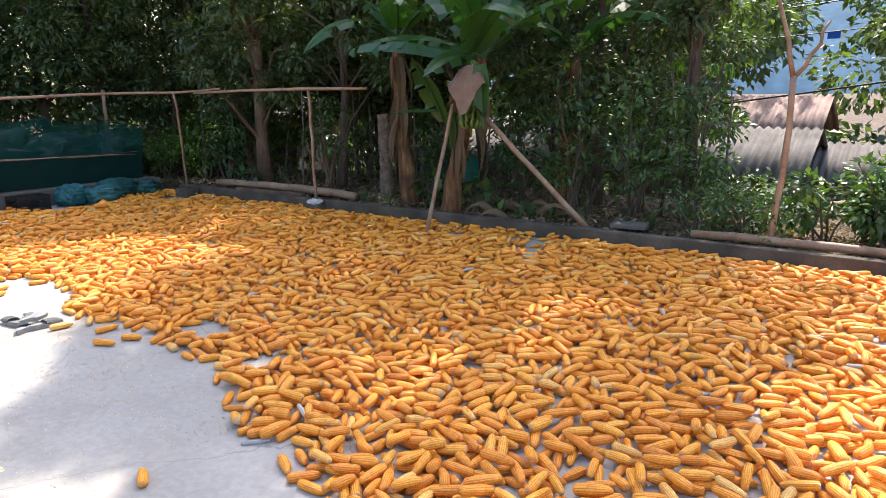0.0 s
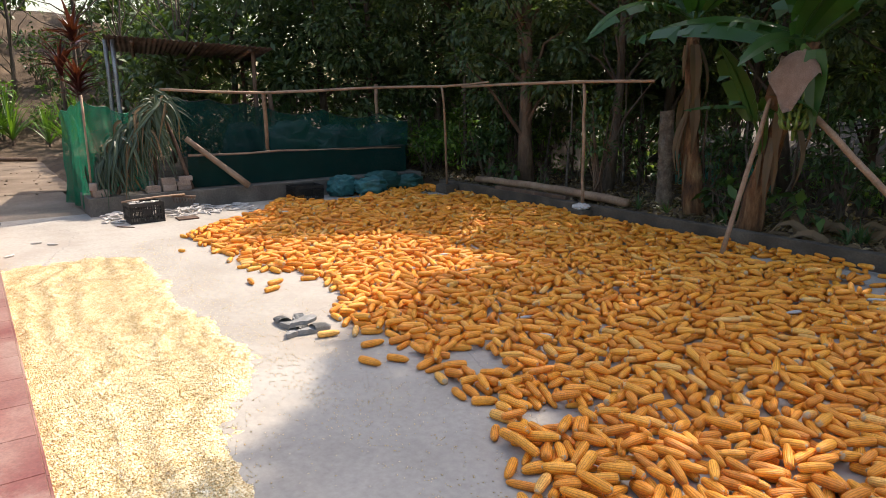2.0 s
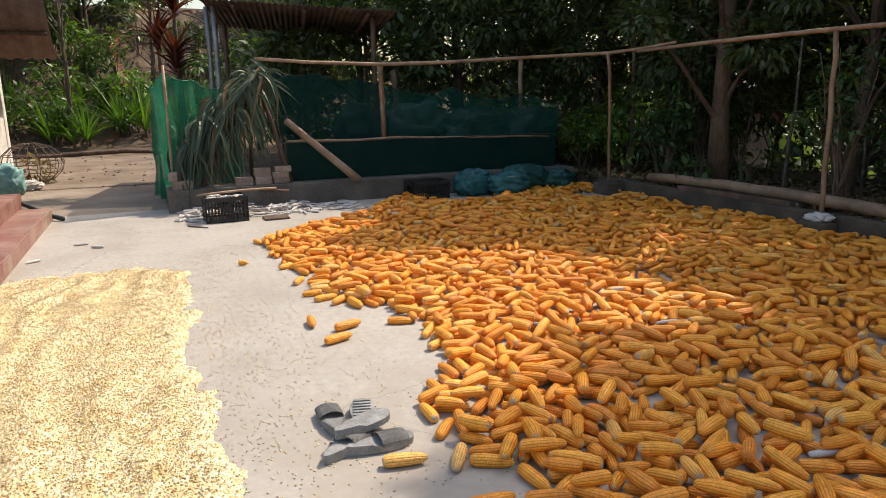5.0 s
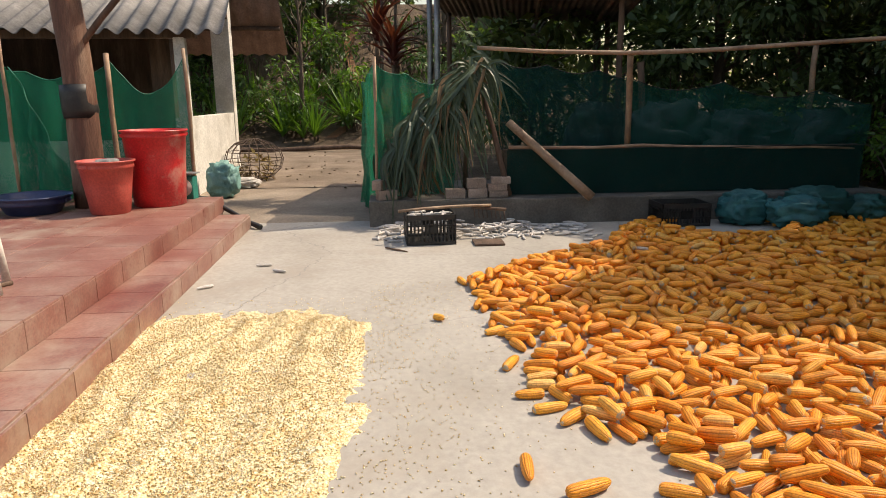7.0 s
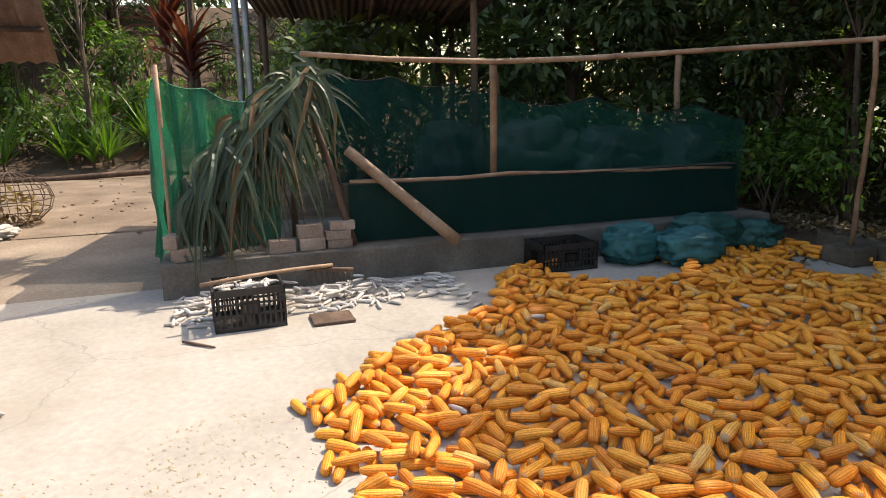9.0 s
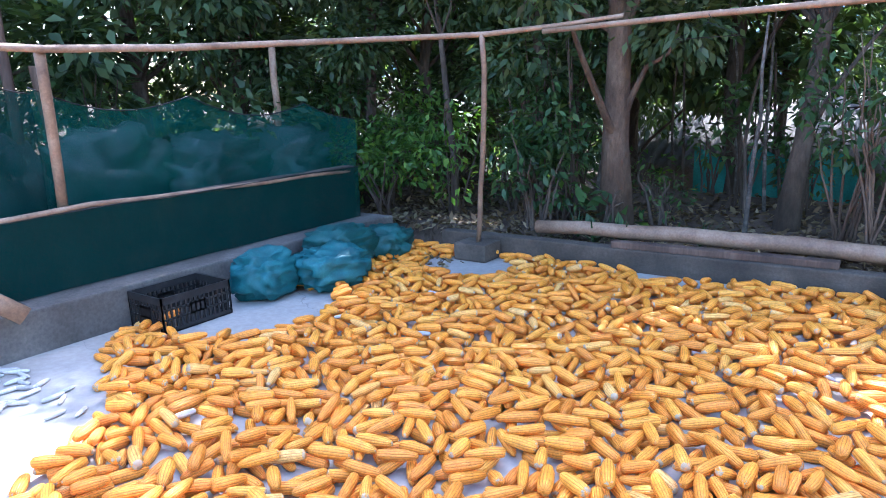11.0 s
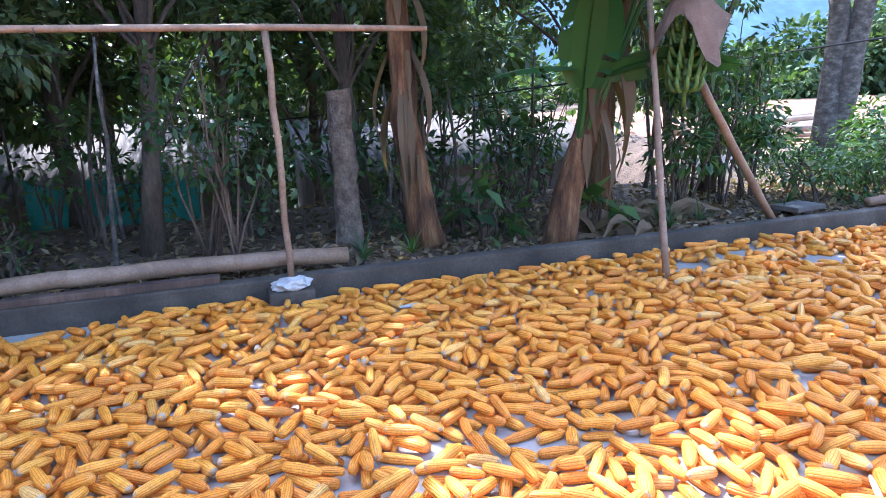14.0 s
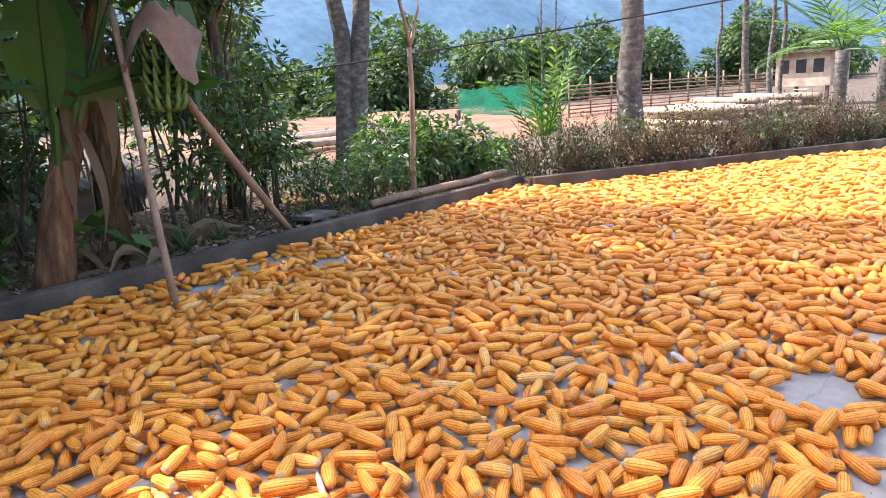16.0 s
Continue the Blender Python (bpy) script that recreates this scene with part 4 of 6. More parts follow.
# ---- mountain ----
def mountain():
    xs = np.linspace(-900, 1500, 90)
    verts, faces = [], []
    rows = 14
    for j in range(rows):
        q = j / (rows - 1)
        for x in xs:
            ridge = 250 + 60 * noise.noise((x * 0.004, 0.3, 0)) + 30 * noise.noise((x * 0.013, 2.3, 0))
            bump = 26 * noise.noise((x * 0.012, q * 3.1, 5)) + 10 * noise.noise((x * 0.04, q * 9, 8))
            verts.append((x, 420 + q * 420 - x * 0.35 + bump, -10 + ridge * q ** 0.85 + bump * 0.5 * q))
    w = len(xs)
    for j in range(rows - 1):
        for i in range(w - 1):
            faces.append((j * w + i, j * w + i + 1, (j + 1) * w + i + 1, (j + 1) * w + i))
    return tagged(mesh_np("backdrop", verts, faces, M_MOUNTAIN, smooth=True), "wooded mountain ridge far away, coloured blue for haze", "mountain", kind="structure")


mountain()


# ---- yard things ----
def ripple(x, y):
    """Height of the spread kernels: raked ripples that thin out at the rim."""
    wander = 0.30 * noise.noise((x * 1.3, y * 1.3, 0)) + 0.10 * noise.noise((x * 6, y * 6, 3)) + 0.10 * noise.noise((x * 22, y * 22, 6))
    front = 2.92 if x < -4.2 else 2.92 - 0.42 * (x + 4.2)
    near = min((x + 8.12) / 0.3, (front - y) / 0.28, (-2.6 - x) / 0.5)
    near = min(near, ((x + 8.12) * 0.7 + (2.92 - y) * 0.7 - 0.30) / 0.25) + wander * 2.2
    if y < 1.66:
        near = min(near, (x + 8.0) / 0.3)
    rim = soft_step(0, 1, near)
    wave = 0.5 + 0.5 * math.sin(24 * y + 8.5 * noise.noise((x * 1.1, y * 1.0, 0)) + 2.5 * noise.noise((x * 4.0, y * 3.0, 5)) + 2.2 * x)
    return rim * (0.006 + 0.034 * wave ** 1.5 * (0.6 + 0.8 * abs(noise.noise((x * 2, y * 3, 7)))) + 0.007 * noise.noise((x * 6, y * 6, 2))), rim


def kernels():
    xs, ys = np.arange(-8.2, -2.2, 0.03), np.arange(1.632, 3.1, 0.03)
    w = len(xs)
    verts = [(x, y, ripple(x, y)[0] - 0.002) for y in ys for x in xs]
    faces = []
    for j in range(len(ys) - 1):
        for i in range(w - 1):
            if ripple(xs[i] + 0.015, ys[j] + 0.015)[1] > 0.0:
                faces.append((j * w + i, j * w + i + 1, (j + 1) * w + i + 1, (j + 1) * w + i))
    bed = tagged(mesh_np("kernel_bed", verts, faces, M_KERNEL, smooth=True), "pale yellow shelled maize kernels raked out to dry", "maize kernels", kind="stuff")
    pts = []
    while len(pts) < 40000:
        x, y = R.uniform(-8.3, -2.0), R.uniform(1.64, 3.3)
        z, rim = ripple(x, y)
        if R.random() < max(rim, 0.045 if y < 3.1 and x < -3 else 0.012):
            pts.append((x, y, z + 0.0018))
    for i in range(1900):
        pts.append((R.uniform(-8.6, -2.0), min(8, 2.9 + abs(R.normal(0, 0.5))), 0.002))
    pts = np.array(pts)
    n = len(pts)
    unit = np.array([(1, 0, 0), (-1, 0, 0), (0, 0.75, 0), (0, -0.75, 0), (0, 0, 0.5), (0, 0, -0.3)]) * 0.0058
    tri = np.array([(0, 2, 4), (2, 1, 4), (1, 3, 4), (3, 0, 4), (2, 0, 5), (1, 2, 5), (3, 1, 5), (0, 3, 5)])
    a, t = R.uniform(0, 6.28, n), R.normal(0, 0.6, n)
    c, s, ct, st = np.cos(a)[:, None], np.sin(a)[:, None], np.cos(t)[:, None], np.sin(t)[:, None]
    ux, uy, uz = unit[None, :, 0], unit[None, :, 1], unit[None, :, 2]
    x2, z2 = ux * ct - uz * st, ux * st + uz * ct
    v = np.stack([x2 * c - uy * s, x2 * s + uy * c, z2], 2) * R.uniform(0.75, 1.2, n)[:, None, None] + pts[:, None, :]
    f = tri[None] + (np.arange(n) * 6)[:, None, None]
    tagged(mesh_np("kernels", v.reshape(-1, 3), f.reshape(-1, 3), M_KERNEL, smooth=True), "loose pale yellow maize kernels on the concrete", "maize kernels", kind="stuff")


kernels()


def sandal(at, turn, flip=False, strap=True):
    """A rubber sandal: sole with a shaped outline, tread bars, and a strap."""
    root = tagged(empty("sandal", at, turn), "dusty grey rubber sandal" + (" turned over, tread up" if flip else " lying on the concrete"), "sandal", group="sandals")
    outline = [(math.cos(w) * 0.132, math.sin(w) * (0.047 + 0.008 * math.cos(w)) + 0.006 * math.sin(2 * w)) for w in np.linspace(0, 2 * math.pi, 26, endpoint=False)]
    bm = bmesh.new()
    low = [bm.verts.new((x, y, 0)) for x, y in outline]
    top = [bm.verts.new((x * 1.01, y * 1.03, 0.026 + 0.012 * (x < -0.04))) for x, y in outline]
    bm.faces.new(low[::-1])
    bm.faces.new(top)
    for k in range(26):
        bm.faces.new((low[k], low[(k + 1) % 26], top[(k + 1) % 26], top[k]))
    sole = part("sole", bm, M_RUBBER, root, smooth=False)
    if strap:
        bm = bmesh.new()
        rows = []
        for x in (-0.01, 0.03, 0.07, 0.10):
            rows.append([bm.verts.new((x, 0.052 * math.cos(w), 0.022 + (0.034 - 0.2 * max(0, x - 0.05)) * math.sin(w))) for w in np.linspace(0, math.pi, 9)])
        for u, v in zip(rows, rows[1:]):
            for k in range(8):
                bm.faces.new((u[k], u[k + 1], v[k + 1], v[k]))
        bmesh.ops.solidify(bm, geom=bm.faces[:], thickness=0.005)
        part("strap", bm, M_RUBBER, sole)
    if flip:
        for k in range(9):
            x = -0.11 + k * 0.026
            box("tread", (x, -0.036, -0.006), (x + 0.014, 0.036, 0.001), M_RUBBER, sole, bevel=0.002)
        root.matrix_basis = pose(*at, 180, 0, turn)
    return root


sandal((-4.82, 3.30, 0.002), 178)
sandal((-4.80, 3.42, 0.036), 165, flip=True, strap=False)
sandal((-4.60, 3.30, 0.002), 130)
sandal((-4.56, 3.42, 0.002), 95)
sandal((-4.66, 3.38, 0.045), 115, strap=False)


def crate(at, turn, size=(0.40, 0.44, 0.27), label=""):
    """A plastic crate with slotted sides."""
    lx, ly, h = size
    root = tagged(empty("crate", at, turn), label, "crate")
    box("base", (-lx / 2, -ly / 2, 0), (lx / 2, ly / 2, 0.012), M_BLACK, root, 0.003)
    for k, (ax, sign) in enumerate((("x", 1), ("x", -1), ("y", 1), ("y", -1))):
        bm = bmesh.new()
        span = ly if ax == "x" else lx
        off = (lx if ax == "x" else ly) / 2 * sign

        def bar(a0, a1, z0, z1):
            d = 0.012
            lo = (off - d, a0, z0) if ax == "x" else (a0, off - d, z0)
            hi = (off, a1, z1) if ax == "x" else (a1, off, z1)
            if sign < 0:
                lo = (off, a0, z0) if ax == "x" else (a0, off, z0)
                hi = (off + d, a1, z1) if ax == "x" else (a1, off + d, z1)
            add_box(bm, lo, hi)
        bar(-span / 2, span / 2, 0.0, 0.03)
        bar(-span / 2, span / 2, h - 0.045, h)
        bar(-span / 2, span / 2, h * 0.36, h * 0.36 + 0.012)
        bar(-span / 2, span / 2, h * 0.62, h * 0.62 + 0.012)
        n = int(span / 0.032)
        for i in range(n + 1):
            a = -span / 2 + i * span / n
            bar(max(-span / 2, a - 0.006), min(span / 2, a + 0.006), 0.03, h - 0.045)
        bar(-0.06, 0.06, h * 0.36, h * 0.7)
        part("side_panel", bm, M_BLACK, root)
    return root


c1 = crate((-10.02, 3.40, 0.001), 2, label="black slotted plastic crate full of shelled white cores")
crate((-10.55, 5.98, 0.001), 0, (0.36, 0.5, 0.23), "open black plastic crate standing against the plinth")

core_v, core_uv, core_f = ear_template(8, 6)
core_master = None
def core(at, turn, tilt=0.0, length=0.12, rad=0.013):
    global core_master
    if core_master is None:
        core_master = mesh_np("maize_core", core_v, core_f, M_CORE, uv=core_uv, smooth=True)
        ob = core_master
    else:
        ob = new("maize_core", core_master.data)
    ob.matrix_basis = pose(*at, 0, 0, turn) @ Matrix.Rotation(radians(tilt), 4, "Y") @ Matrix.Diagonal((length, rad, rad, 1))
    return tagged(ob, "bare greyish white maize core shelled of its kernels", "maize core", group="maize cores")


for i in range(230):
    while True:
        x, y = R.normal(-10.38, 0.22), R.uniform(2.92, 5.0)
        if -10.72 < x < -9.7 and R.random() < 1 - 0.32 * max(0, y - 3.6) and not (-10.25 < x < -9.79 and 3.14 < y < 3.66):
            break
    layer = R.integers(0, 3) if x < -10.2 and y < 4.4 else 0
    core((x, y, 0.013 + 0.022 * layer), R.uniform(0, 360), R.normal(0, 5) if layer else 0, R.uniform(0.09, 0.15), R.uniform(0.011, 0.015))
for i in range(34):
    core((-10.02 + R.uniform(-0.13, 0.13), 3.40 + R.uniform(-0.15, 0.15), 0.225 + 0.018 * (i % 3)), R.uniform(0, 360), R.normal(0, 8), R.uniform(0.09, 0.14))
for x, y, z, turn, tilt, length, rad, roll, _ in STRIPPED:
    core((x, y, z), math.degrees(turn), -math.degrees(tilt), length * 0.85, rad)
core((-4.13, 4.03, 0.016), 110, 0, 0.13, 0.016)
core((-4.55, 3.83, 0.016), 70, 0, 0.13, 0.016)
for x, y in ((-9.0, 2.2), (-8.6, 1.75), (-9.9, 5.2), (-9.2, 2.05), (-10.0, 5.5)):
    core((x, y, 0.014), R.uniform(0, 360))


# rake laid over the crate
rake = tagged(empty("rake", (0, 0, 0)), "old wooden rake lying across the black crate", "rake")
tube("handle", line((-9.93, 3.12, 0.292), (-10.12, 3.98, 0.30), 6, (0, 0, 0.012)), [0.014] * 7, M_BAMBOO, rake, 7)
tube("head", line((-10.14, 3.80, 0.285), (-10.10, 4.12, 0.26), 3), [0.016] * 4, M_WOOD, rake, 7)
for k in range(8):
    y = 3.82 + k * 0.04
    tube("tine", [(-10.13, y, 0.28 - k * 0.003), (-10.11, y + 0.01, 0.19 - k * 0.003)], [0.006, 0.004], M_WOOD, rake, 5)
tagged(tube("stick", line((-9.72, 3.0, 0.012), (-9.55, 3.18, 0.01), 3), [0.008, 0.009, 0.008, 0.006], M_WOOD), "short dark stick lying on the concrete", "stick")
tagged(box("board", (-9.95, 3.78, 0.002), (-9.72, 4.05, 0.022), M_WOOD), "thin dark board lying on the concrete", "board")


def sack(at, size, turn, material, label, seed):
    """A full, tied, slumped sack with folds."""
    bm = bmesh.new()
    bmesh.ops.create_icosphere(bm, subdivisions=4, radius=1.0)
    for v in bm.verts:
        p = v.co.copy()
        q = Vector((math.copysign(abs(p.x) ** 0.7, p.x), math.copysign(abs(p.y) ** 0.7, p.y), math.copysign(abs(p.z) ** 0.8, p.z)))
        fold = 0.16 * noise.noise(p * 1.6 + Vector((seed, 0, 0))) - 0.62 * abs(noise.noise(Vector((p.x * 2.4 + seed, p.y * 2.4, p.z * 4.2)))) + 0.16 * abs(noise.noise(p * 6.0 + Vector((seed * 2, 1, 0)))) + 0.08
        q *= 1 + fold
        v.co = Vector((q.x * size[0], q.y * size[1], max(-0.98, q.z) * size[2] + size[2] * 0.97))
    ob = tagged(part("sack", bm, material, smooth=True), label, "sack", group="sacks")
    ob.matrix_basis = pose(*at, 0, 0, turn)
    return ob


sack((-10.48, 6.62, 0), (0.20, 0.25, 0.165), 10, M_SACK, "full teal woven plastic sack on the yard", 1.0)
sack((-10.22, 7.02, 0), (0.23, 0.27, 0.155), -25, M_SACK, "full teal woven plastic sack on the yard", 4.0)
sack((-10.50, 7.42, 0), (0.23, 0.32, 0.18), 5, M_SACK_DARK, "slumped dark green sheet bundle by the plinth", 7.0)
sack((-10.45, 7.92, 0), (0.22, 0.28, 0.14), 30, M_SACK_DARK, "slumped dark green sheet bundle by the plinth", 11.0)

# footings of the rail's posts
box("footing", (-9.87, 8.10, 0), (-9.56, 8.36, 0.15), M_KERB, bevel=0.02)
tagged(bpy.data.objects["footing"], "grey concrete block at the post's foot", "footing")
bm = bmesh.new()
add_box(bm, (-6.80, 8.20, 0), (-6.50, 8.385, 0.12), 0.02)
tagged(part("footing", bm, M_KERB), "cracked grey concrete block at the post's foot", "footing")
bm = bmesh.new()
bmesh.ops.create_icosphere(bm, subdivisions=3, radius=1)
for v in bm.verts:
    v.co = Vector((v.co.x * 0.13, v.co.y * 0.09, v.co.z * 0.05)) * (1 + 0.4 * noise.noise(v.co * 2))
ob = tagged(part("mortar_lump", bm, M_CORE), "pale lump of set mortar round the post", "mortar")
ob.matrix_basis = pose(-6.64, 8.30, 0.15)

# drying rail on posts
rail = tagged(empty("drying_rail"), "long bowed bamboo drying rail tied to thin posts", "rail")
railA = [(-10.90, 3.95, 1.755), (-10.86, 4.6, 1.715), (-10.82, 5.5, 1.695), (-10.78, 6.3, 1.72), (-10.55, 7.1, 1.76), (-10.05, 7.65, 1.775), (-9.45, 7.97, 1.775), (-8.9, 8.08, 1.80), (-8.45, 8.12, 1.83)]
railB = [(-9.0, 8.03, 1.765), (-8.0, 8.12, 1.79), (-6.67, 8.29, 1.805), (-6.1, 8.34, 1.80), (-5.6, 8.37, 1.795)]
tube("bar", railA, [0.020, 0.022, 0.023, 0.024, 0.023, 0.022, 0.021, 0.018, 0.014], M_BAMBOO, rail, 9)
tube("bar", railB, [0.018, 0.021, 0.022, 0.022, 0.018], M_BAMBOO, rail, 9)
tube("post", line((-11.10, 5.60, 0.70), (-10.86, 5.50, 1.70), 5, (0.01, 0, 0)), [0.032] * 6, M_BAMBOO, rail, 9)
tube("post", line((-9.71, 8.23, 0.1), (-9.46, 7.96, 1.78), 7, (0.03, 0, 0), 0.006), [0.021] * 8, M_BAMBOO, rail, 8)
tube("post", line((-6.64, 8.32, 0.1), (-6.67, 8.30, 1.80), 7, (0.01, 0, 0), 0.006), [0.023] * 8, M_BAMBOO, rail, 8)
tagged(tube("pole", line((-11.9, 8.1, 0.1), (-11.95, 8.15, 1.85), 6, (0, 0, 0), 0.01), [0.034] * 7, M_BAMBOO), "tall grey wooden pole behind the netted wall", "pole")
tagged(tube("pole", line((-12.7, 6.4, 0.1), (-12.7, 6.3, 1.7), 6, (0, 0, 0), 0.01), [0.045] * 7, M_WOOD), "tall grey wooden pole behind the netted wall", "pole")
tagged(tube("pole", line((-10.62, 5.09, 0.275), (-11.05, 4.30, 1.02), 5), [0.052, 0.05, 0.048, 0.046, 0.045, 0.044], M_BAMBOO), "thick bamboo pole leaning on the leaf heap", "pole")
tagged(tube("batten", line((-11.0, 4.3, 0.765), (-11.0, 8.1, 0.70), 8, (0, 0, 0.01), 0.006), [0.018] * 9, M_BAMBOO), "bamboo batten holding the netting on the low wall", "batten")

# log and plank on the kerb
tagged(tube("log", line((-9.35, 8.60, 0.235), (-6.18, 8.72, 0.21), 8, (0.0, 0.05, 0.03), 0.006), [0.055, 0.057, 0.058, 0.06, 0.06, 0.062, 0.062, 0.062, 0.06], M_BAMBOO, sides=12), "thick brown bamboo log lying on the kerb", "log")
ob = tagged(box("plank", (-0.76, -0.045, 0), (0.76, 0.045, 0.05), M_WOOD), "weathered grey plank lying on the kerb", "plank")
ob.matrix_basis = pose(-7.86, 8.475, 0.17, 0, 0, 2)


def net_sheet(name, a, b, low, high, material, label, waves=3, sag=0.05, cols=26, rows=10, depth=0.06):
    """A hanging net between two points, with folds."""
    a, b = Vector(a), Vector(b)
    side = (b - a).normalized().cross(Vector((0, 0, 1)))
    verts, uv, faces = [], [], []
    for j in range(rows + 1):
        for i in range(cols + 1):
            s, q = i / cols, j / rows
            top = high(s) if callable(high) else high
            bot = low(s) if callable(low) else low
            p = a.lerp(b, s) + side * depth * (math.sin(s * math.pi * 2 * waves + q * 2) * (0.3 + 0.7 * (1 - q)) + 0.8 * noise.noise((s * 5, q * 4, waves)))
            verts.append((p.x, p.y, bot + (top - sag * math.sin(math.pi * ((s * 2.5) % 1)) - bot) * q))
            uv.append((s * (b - a).length, q * (top - bot)))
    for j in range(rows):
        for i in range(cols):
            k = j * (cols + 1) + i
            faces.append((k, k + 1, k + cols + 2, k + cols + 1))
    sheet = tagged(mesh_np(name, verts, faces, material, uv=uv, smooth=True), label, "net")
    top_row = verts[rows * (cols + 1):]
    tube("hem_cord", top_row, [0.005] * len(top_row), M_CABLE if material in (M_NET_DARK, M_NET_TEAL) else M_NET_CORD, sheet, 5)
    return sheet


net_sheet("shade_net", (-10.985, 4.28, 0), (-10.985, 8.2, 0), 0.27, 0.745, M_NET_DARK, "black green shade net hung over the low wall", 5, 0.01, 40, 6, 0.006)
net_sheet("shade_net", (-11.3, 4.2, 0), (-11.3, 5.6, 0), 0.72, lambda s: 1.66 - 0.14 * s, M_NET_DARK, "dark green shade net above the low wall", 4, 0.06, 40, 10, 0.05)
net_sheet("shade_net", (-11.32, 5.6, 0), (-11.1, 8.3, 0), 0.72, lambda s: 1.50 - 0.22 * s, M_NET_TEAL, "thin green shade net above the low wall", 3, 0.12, 40, 10, 0.06)
net_sheet("green_net", (-10.98, 2.92, 0), (-11.35, 3.75, 0), 0.05, lambda s: 1.62 - 0.25 * s, M_NET, "bright green fishing net hung beside the leaf heap", 3, 0.05, 24, 12, 0.07)
net_sheet("green_net", (-10.98, 2.92, 0), (-12.3, 2.75, 0), 0.05, lambda s: 1.62 - 0.2 * s, M_NET, "bright green fishing net closing the shed's side", 3, 0.05, 24, 12, 0.05)
tagged(tube("net_post", line((-10.97, 2.92, 0.0), (-10.98, 2.93, 1.68), 4, (0, 0, 0), 0.004), [0.017] * 5, M_BAMBOO), "thin bamboo stake holding the green net", "post")


# heap of cut strap leaves over a frame of sticks
heap = tagged(empty("leaf_heap", (0, 0, 0)), "heap of drying grey-green strap leaves hung over a stick frame", "leaf heap")
for a, b in (((-10.95, 3.25, 0.27), (-11.1, 3.95, 1.55)), ((-11.5, 3.9, 0.27), (-11.1, 3.95, 1.6)), ((-10.9, 4.3, 0.27), (-11.12, 3.98, 1.6)), ((-11.1, 3.1, 0.9), (-11.1, 4.2, 1.5))):
    tube("stick", line(a, b, 4, (0, 0, 0), 0.01), [0.03, 0.03, 0.028, 0.026, 0.024], M_WOOD, heap, 7)
for i in range(240):
    q = R.random() ** 0.8
    top = Vector((-11.08 + R.normal(0, 0.09), 3.05 + 0.93 * q + R.normal(0, 0.06), 0.80 + 0.82 * q ** 1.2 + R.normal(0, 0.07)))
    slide = -R.uniform(0.08, 0.72) * (0.25 + 0.75 * q) if R.random() < 0.66 else R.uniform(0.02, 0.42)
    out, length = R.uniform(0.02, 0.30), R.uniform(0.55, 1.05)
    curl, bow = R.normal(0, 0.035), R.uniform(0.02, 0.10)
    pts = []
    for k in range(9):
        s = k / 8
        p = top + Vector((out * s ** 0.8, slide * length * s ** 0.9 + curl * math.sin(s * 5), bow * math.sin(s * 3.1) - length * (0.62 * s + 0.33 * s * s) * (1 - 0.35 * abs(slide))))
        p.z = max(p.z, 0.285 if p.x < -10.77 else 0.02)
        pts.append(p)
    bm = bmesh.new()
    ribbon(bm, pts, R.uniform(0.032, 0.06), Vector((1, 0.3 * R.normal(), 0.3)))
    part("strap_leaf", bm, M_STRAP if i % 7 else M_DRY, heap)
for i in range(16):
    top = Vector((-11.05 + R.normal(0, 0.05), 3.92 + R.normal(0, 0.07), 1.55 + R.normal(0, 0.04)))
    a = R.uniform(-2.2, 2.2)
    bm = bmesh.new()
    ribbon(bm, [top + Vector((0.12 * s, math.sin(a) * 0.45 * s, 0.30 * math.cos(a) * s - 0.28 * s * s)) for s in np.linspace(0, 1, 7)], 0.035, Vector((1, 0, 0.3)))
    part("strap_leaf", bm, M_STRAP, heap)

for i, (x, y, z, t) in enumerate(((-10.86, 3.02, 0.262, 20), (-10.90, 2.95, 0.362, 70), (-10.87, 3.72, 0.262, 0), (-10.88, 3.95, 0.262, 4), (-10.88, 3.94, 0.364, 0), (-10.89, 4.17, 0.262, 2), (-10.89, 4.16, 0.332, 0), (-10.9, 4.2, 0.402, -4))):
    bm = bmesh.new()
    add_box(bm, (-0.05, -0.10, 0), (0.05, 0.10, 0.068 if i > 4 else 0.10), 0.006)
    ob = tagged(part("brick", bm, M_BRICK), "loose grey-brown brick on the plinth", "brick", group="loose bricks")
    ob.matrix_basis = pose(x, y, z + 0.001, 0, 0, t)

# things behind the nets
for k, (x, y, z, sx, sy, sz) in enumerate(((-12.0, 6.4, 0.25, 0.35, 0.5, 0.42), (-11.9, 7.3, 0.25, 0.4, 0.6, 0.36), (-12.1, 8.3, 0.1, 0.5, 0.6, 0.42), (-11.9, 5.5, 0.25, 0.35, 0.4, 0.40))):
    sack((x, y, z), (sx, sy, sz * 1.15), 20 * k, M_TARP, "grey tarpaulin bundle behind the netting", 20 + k)

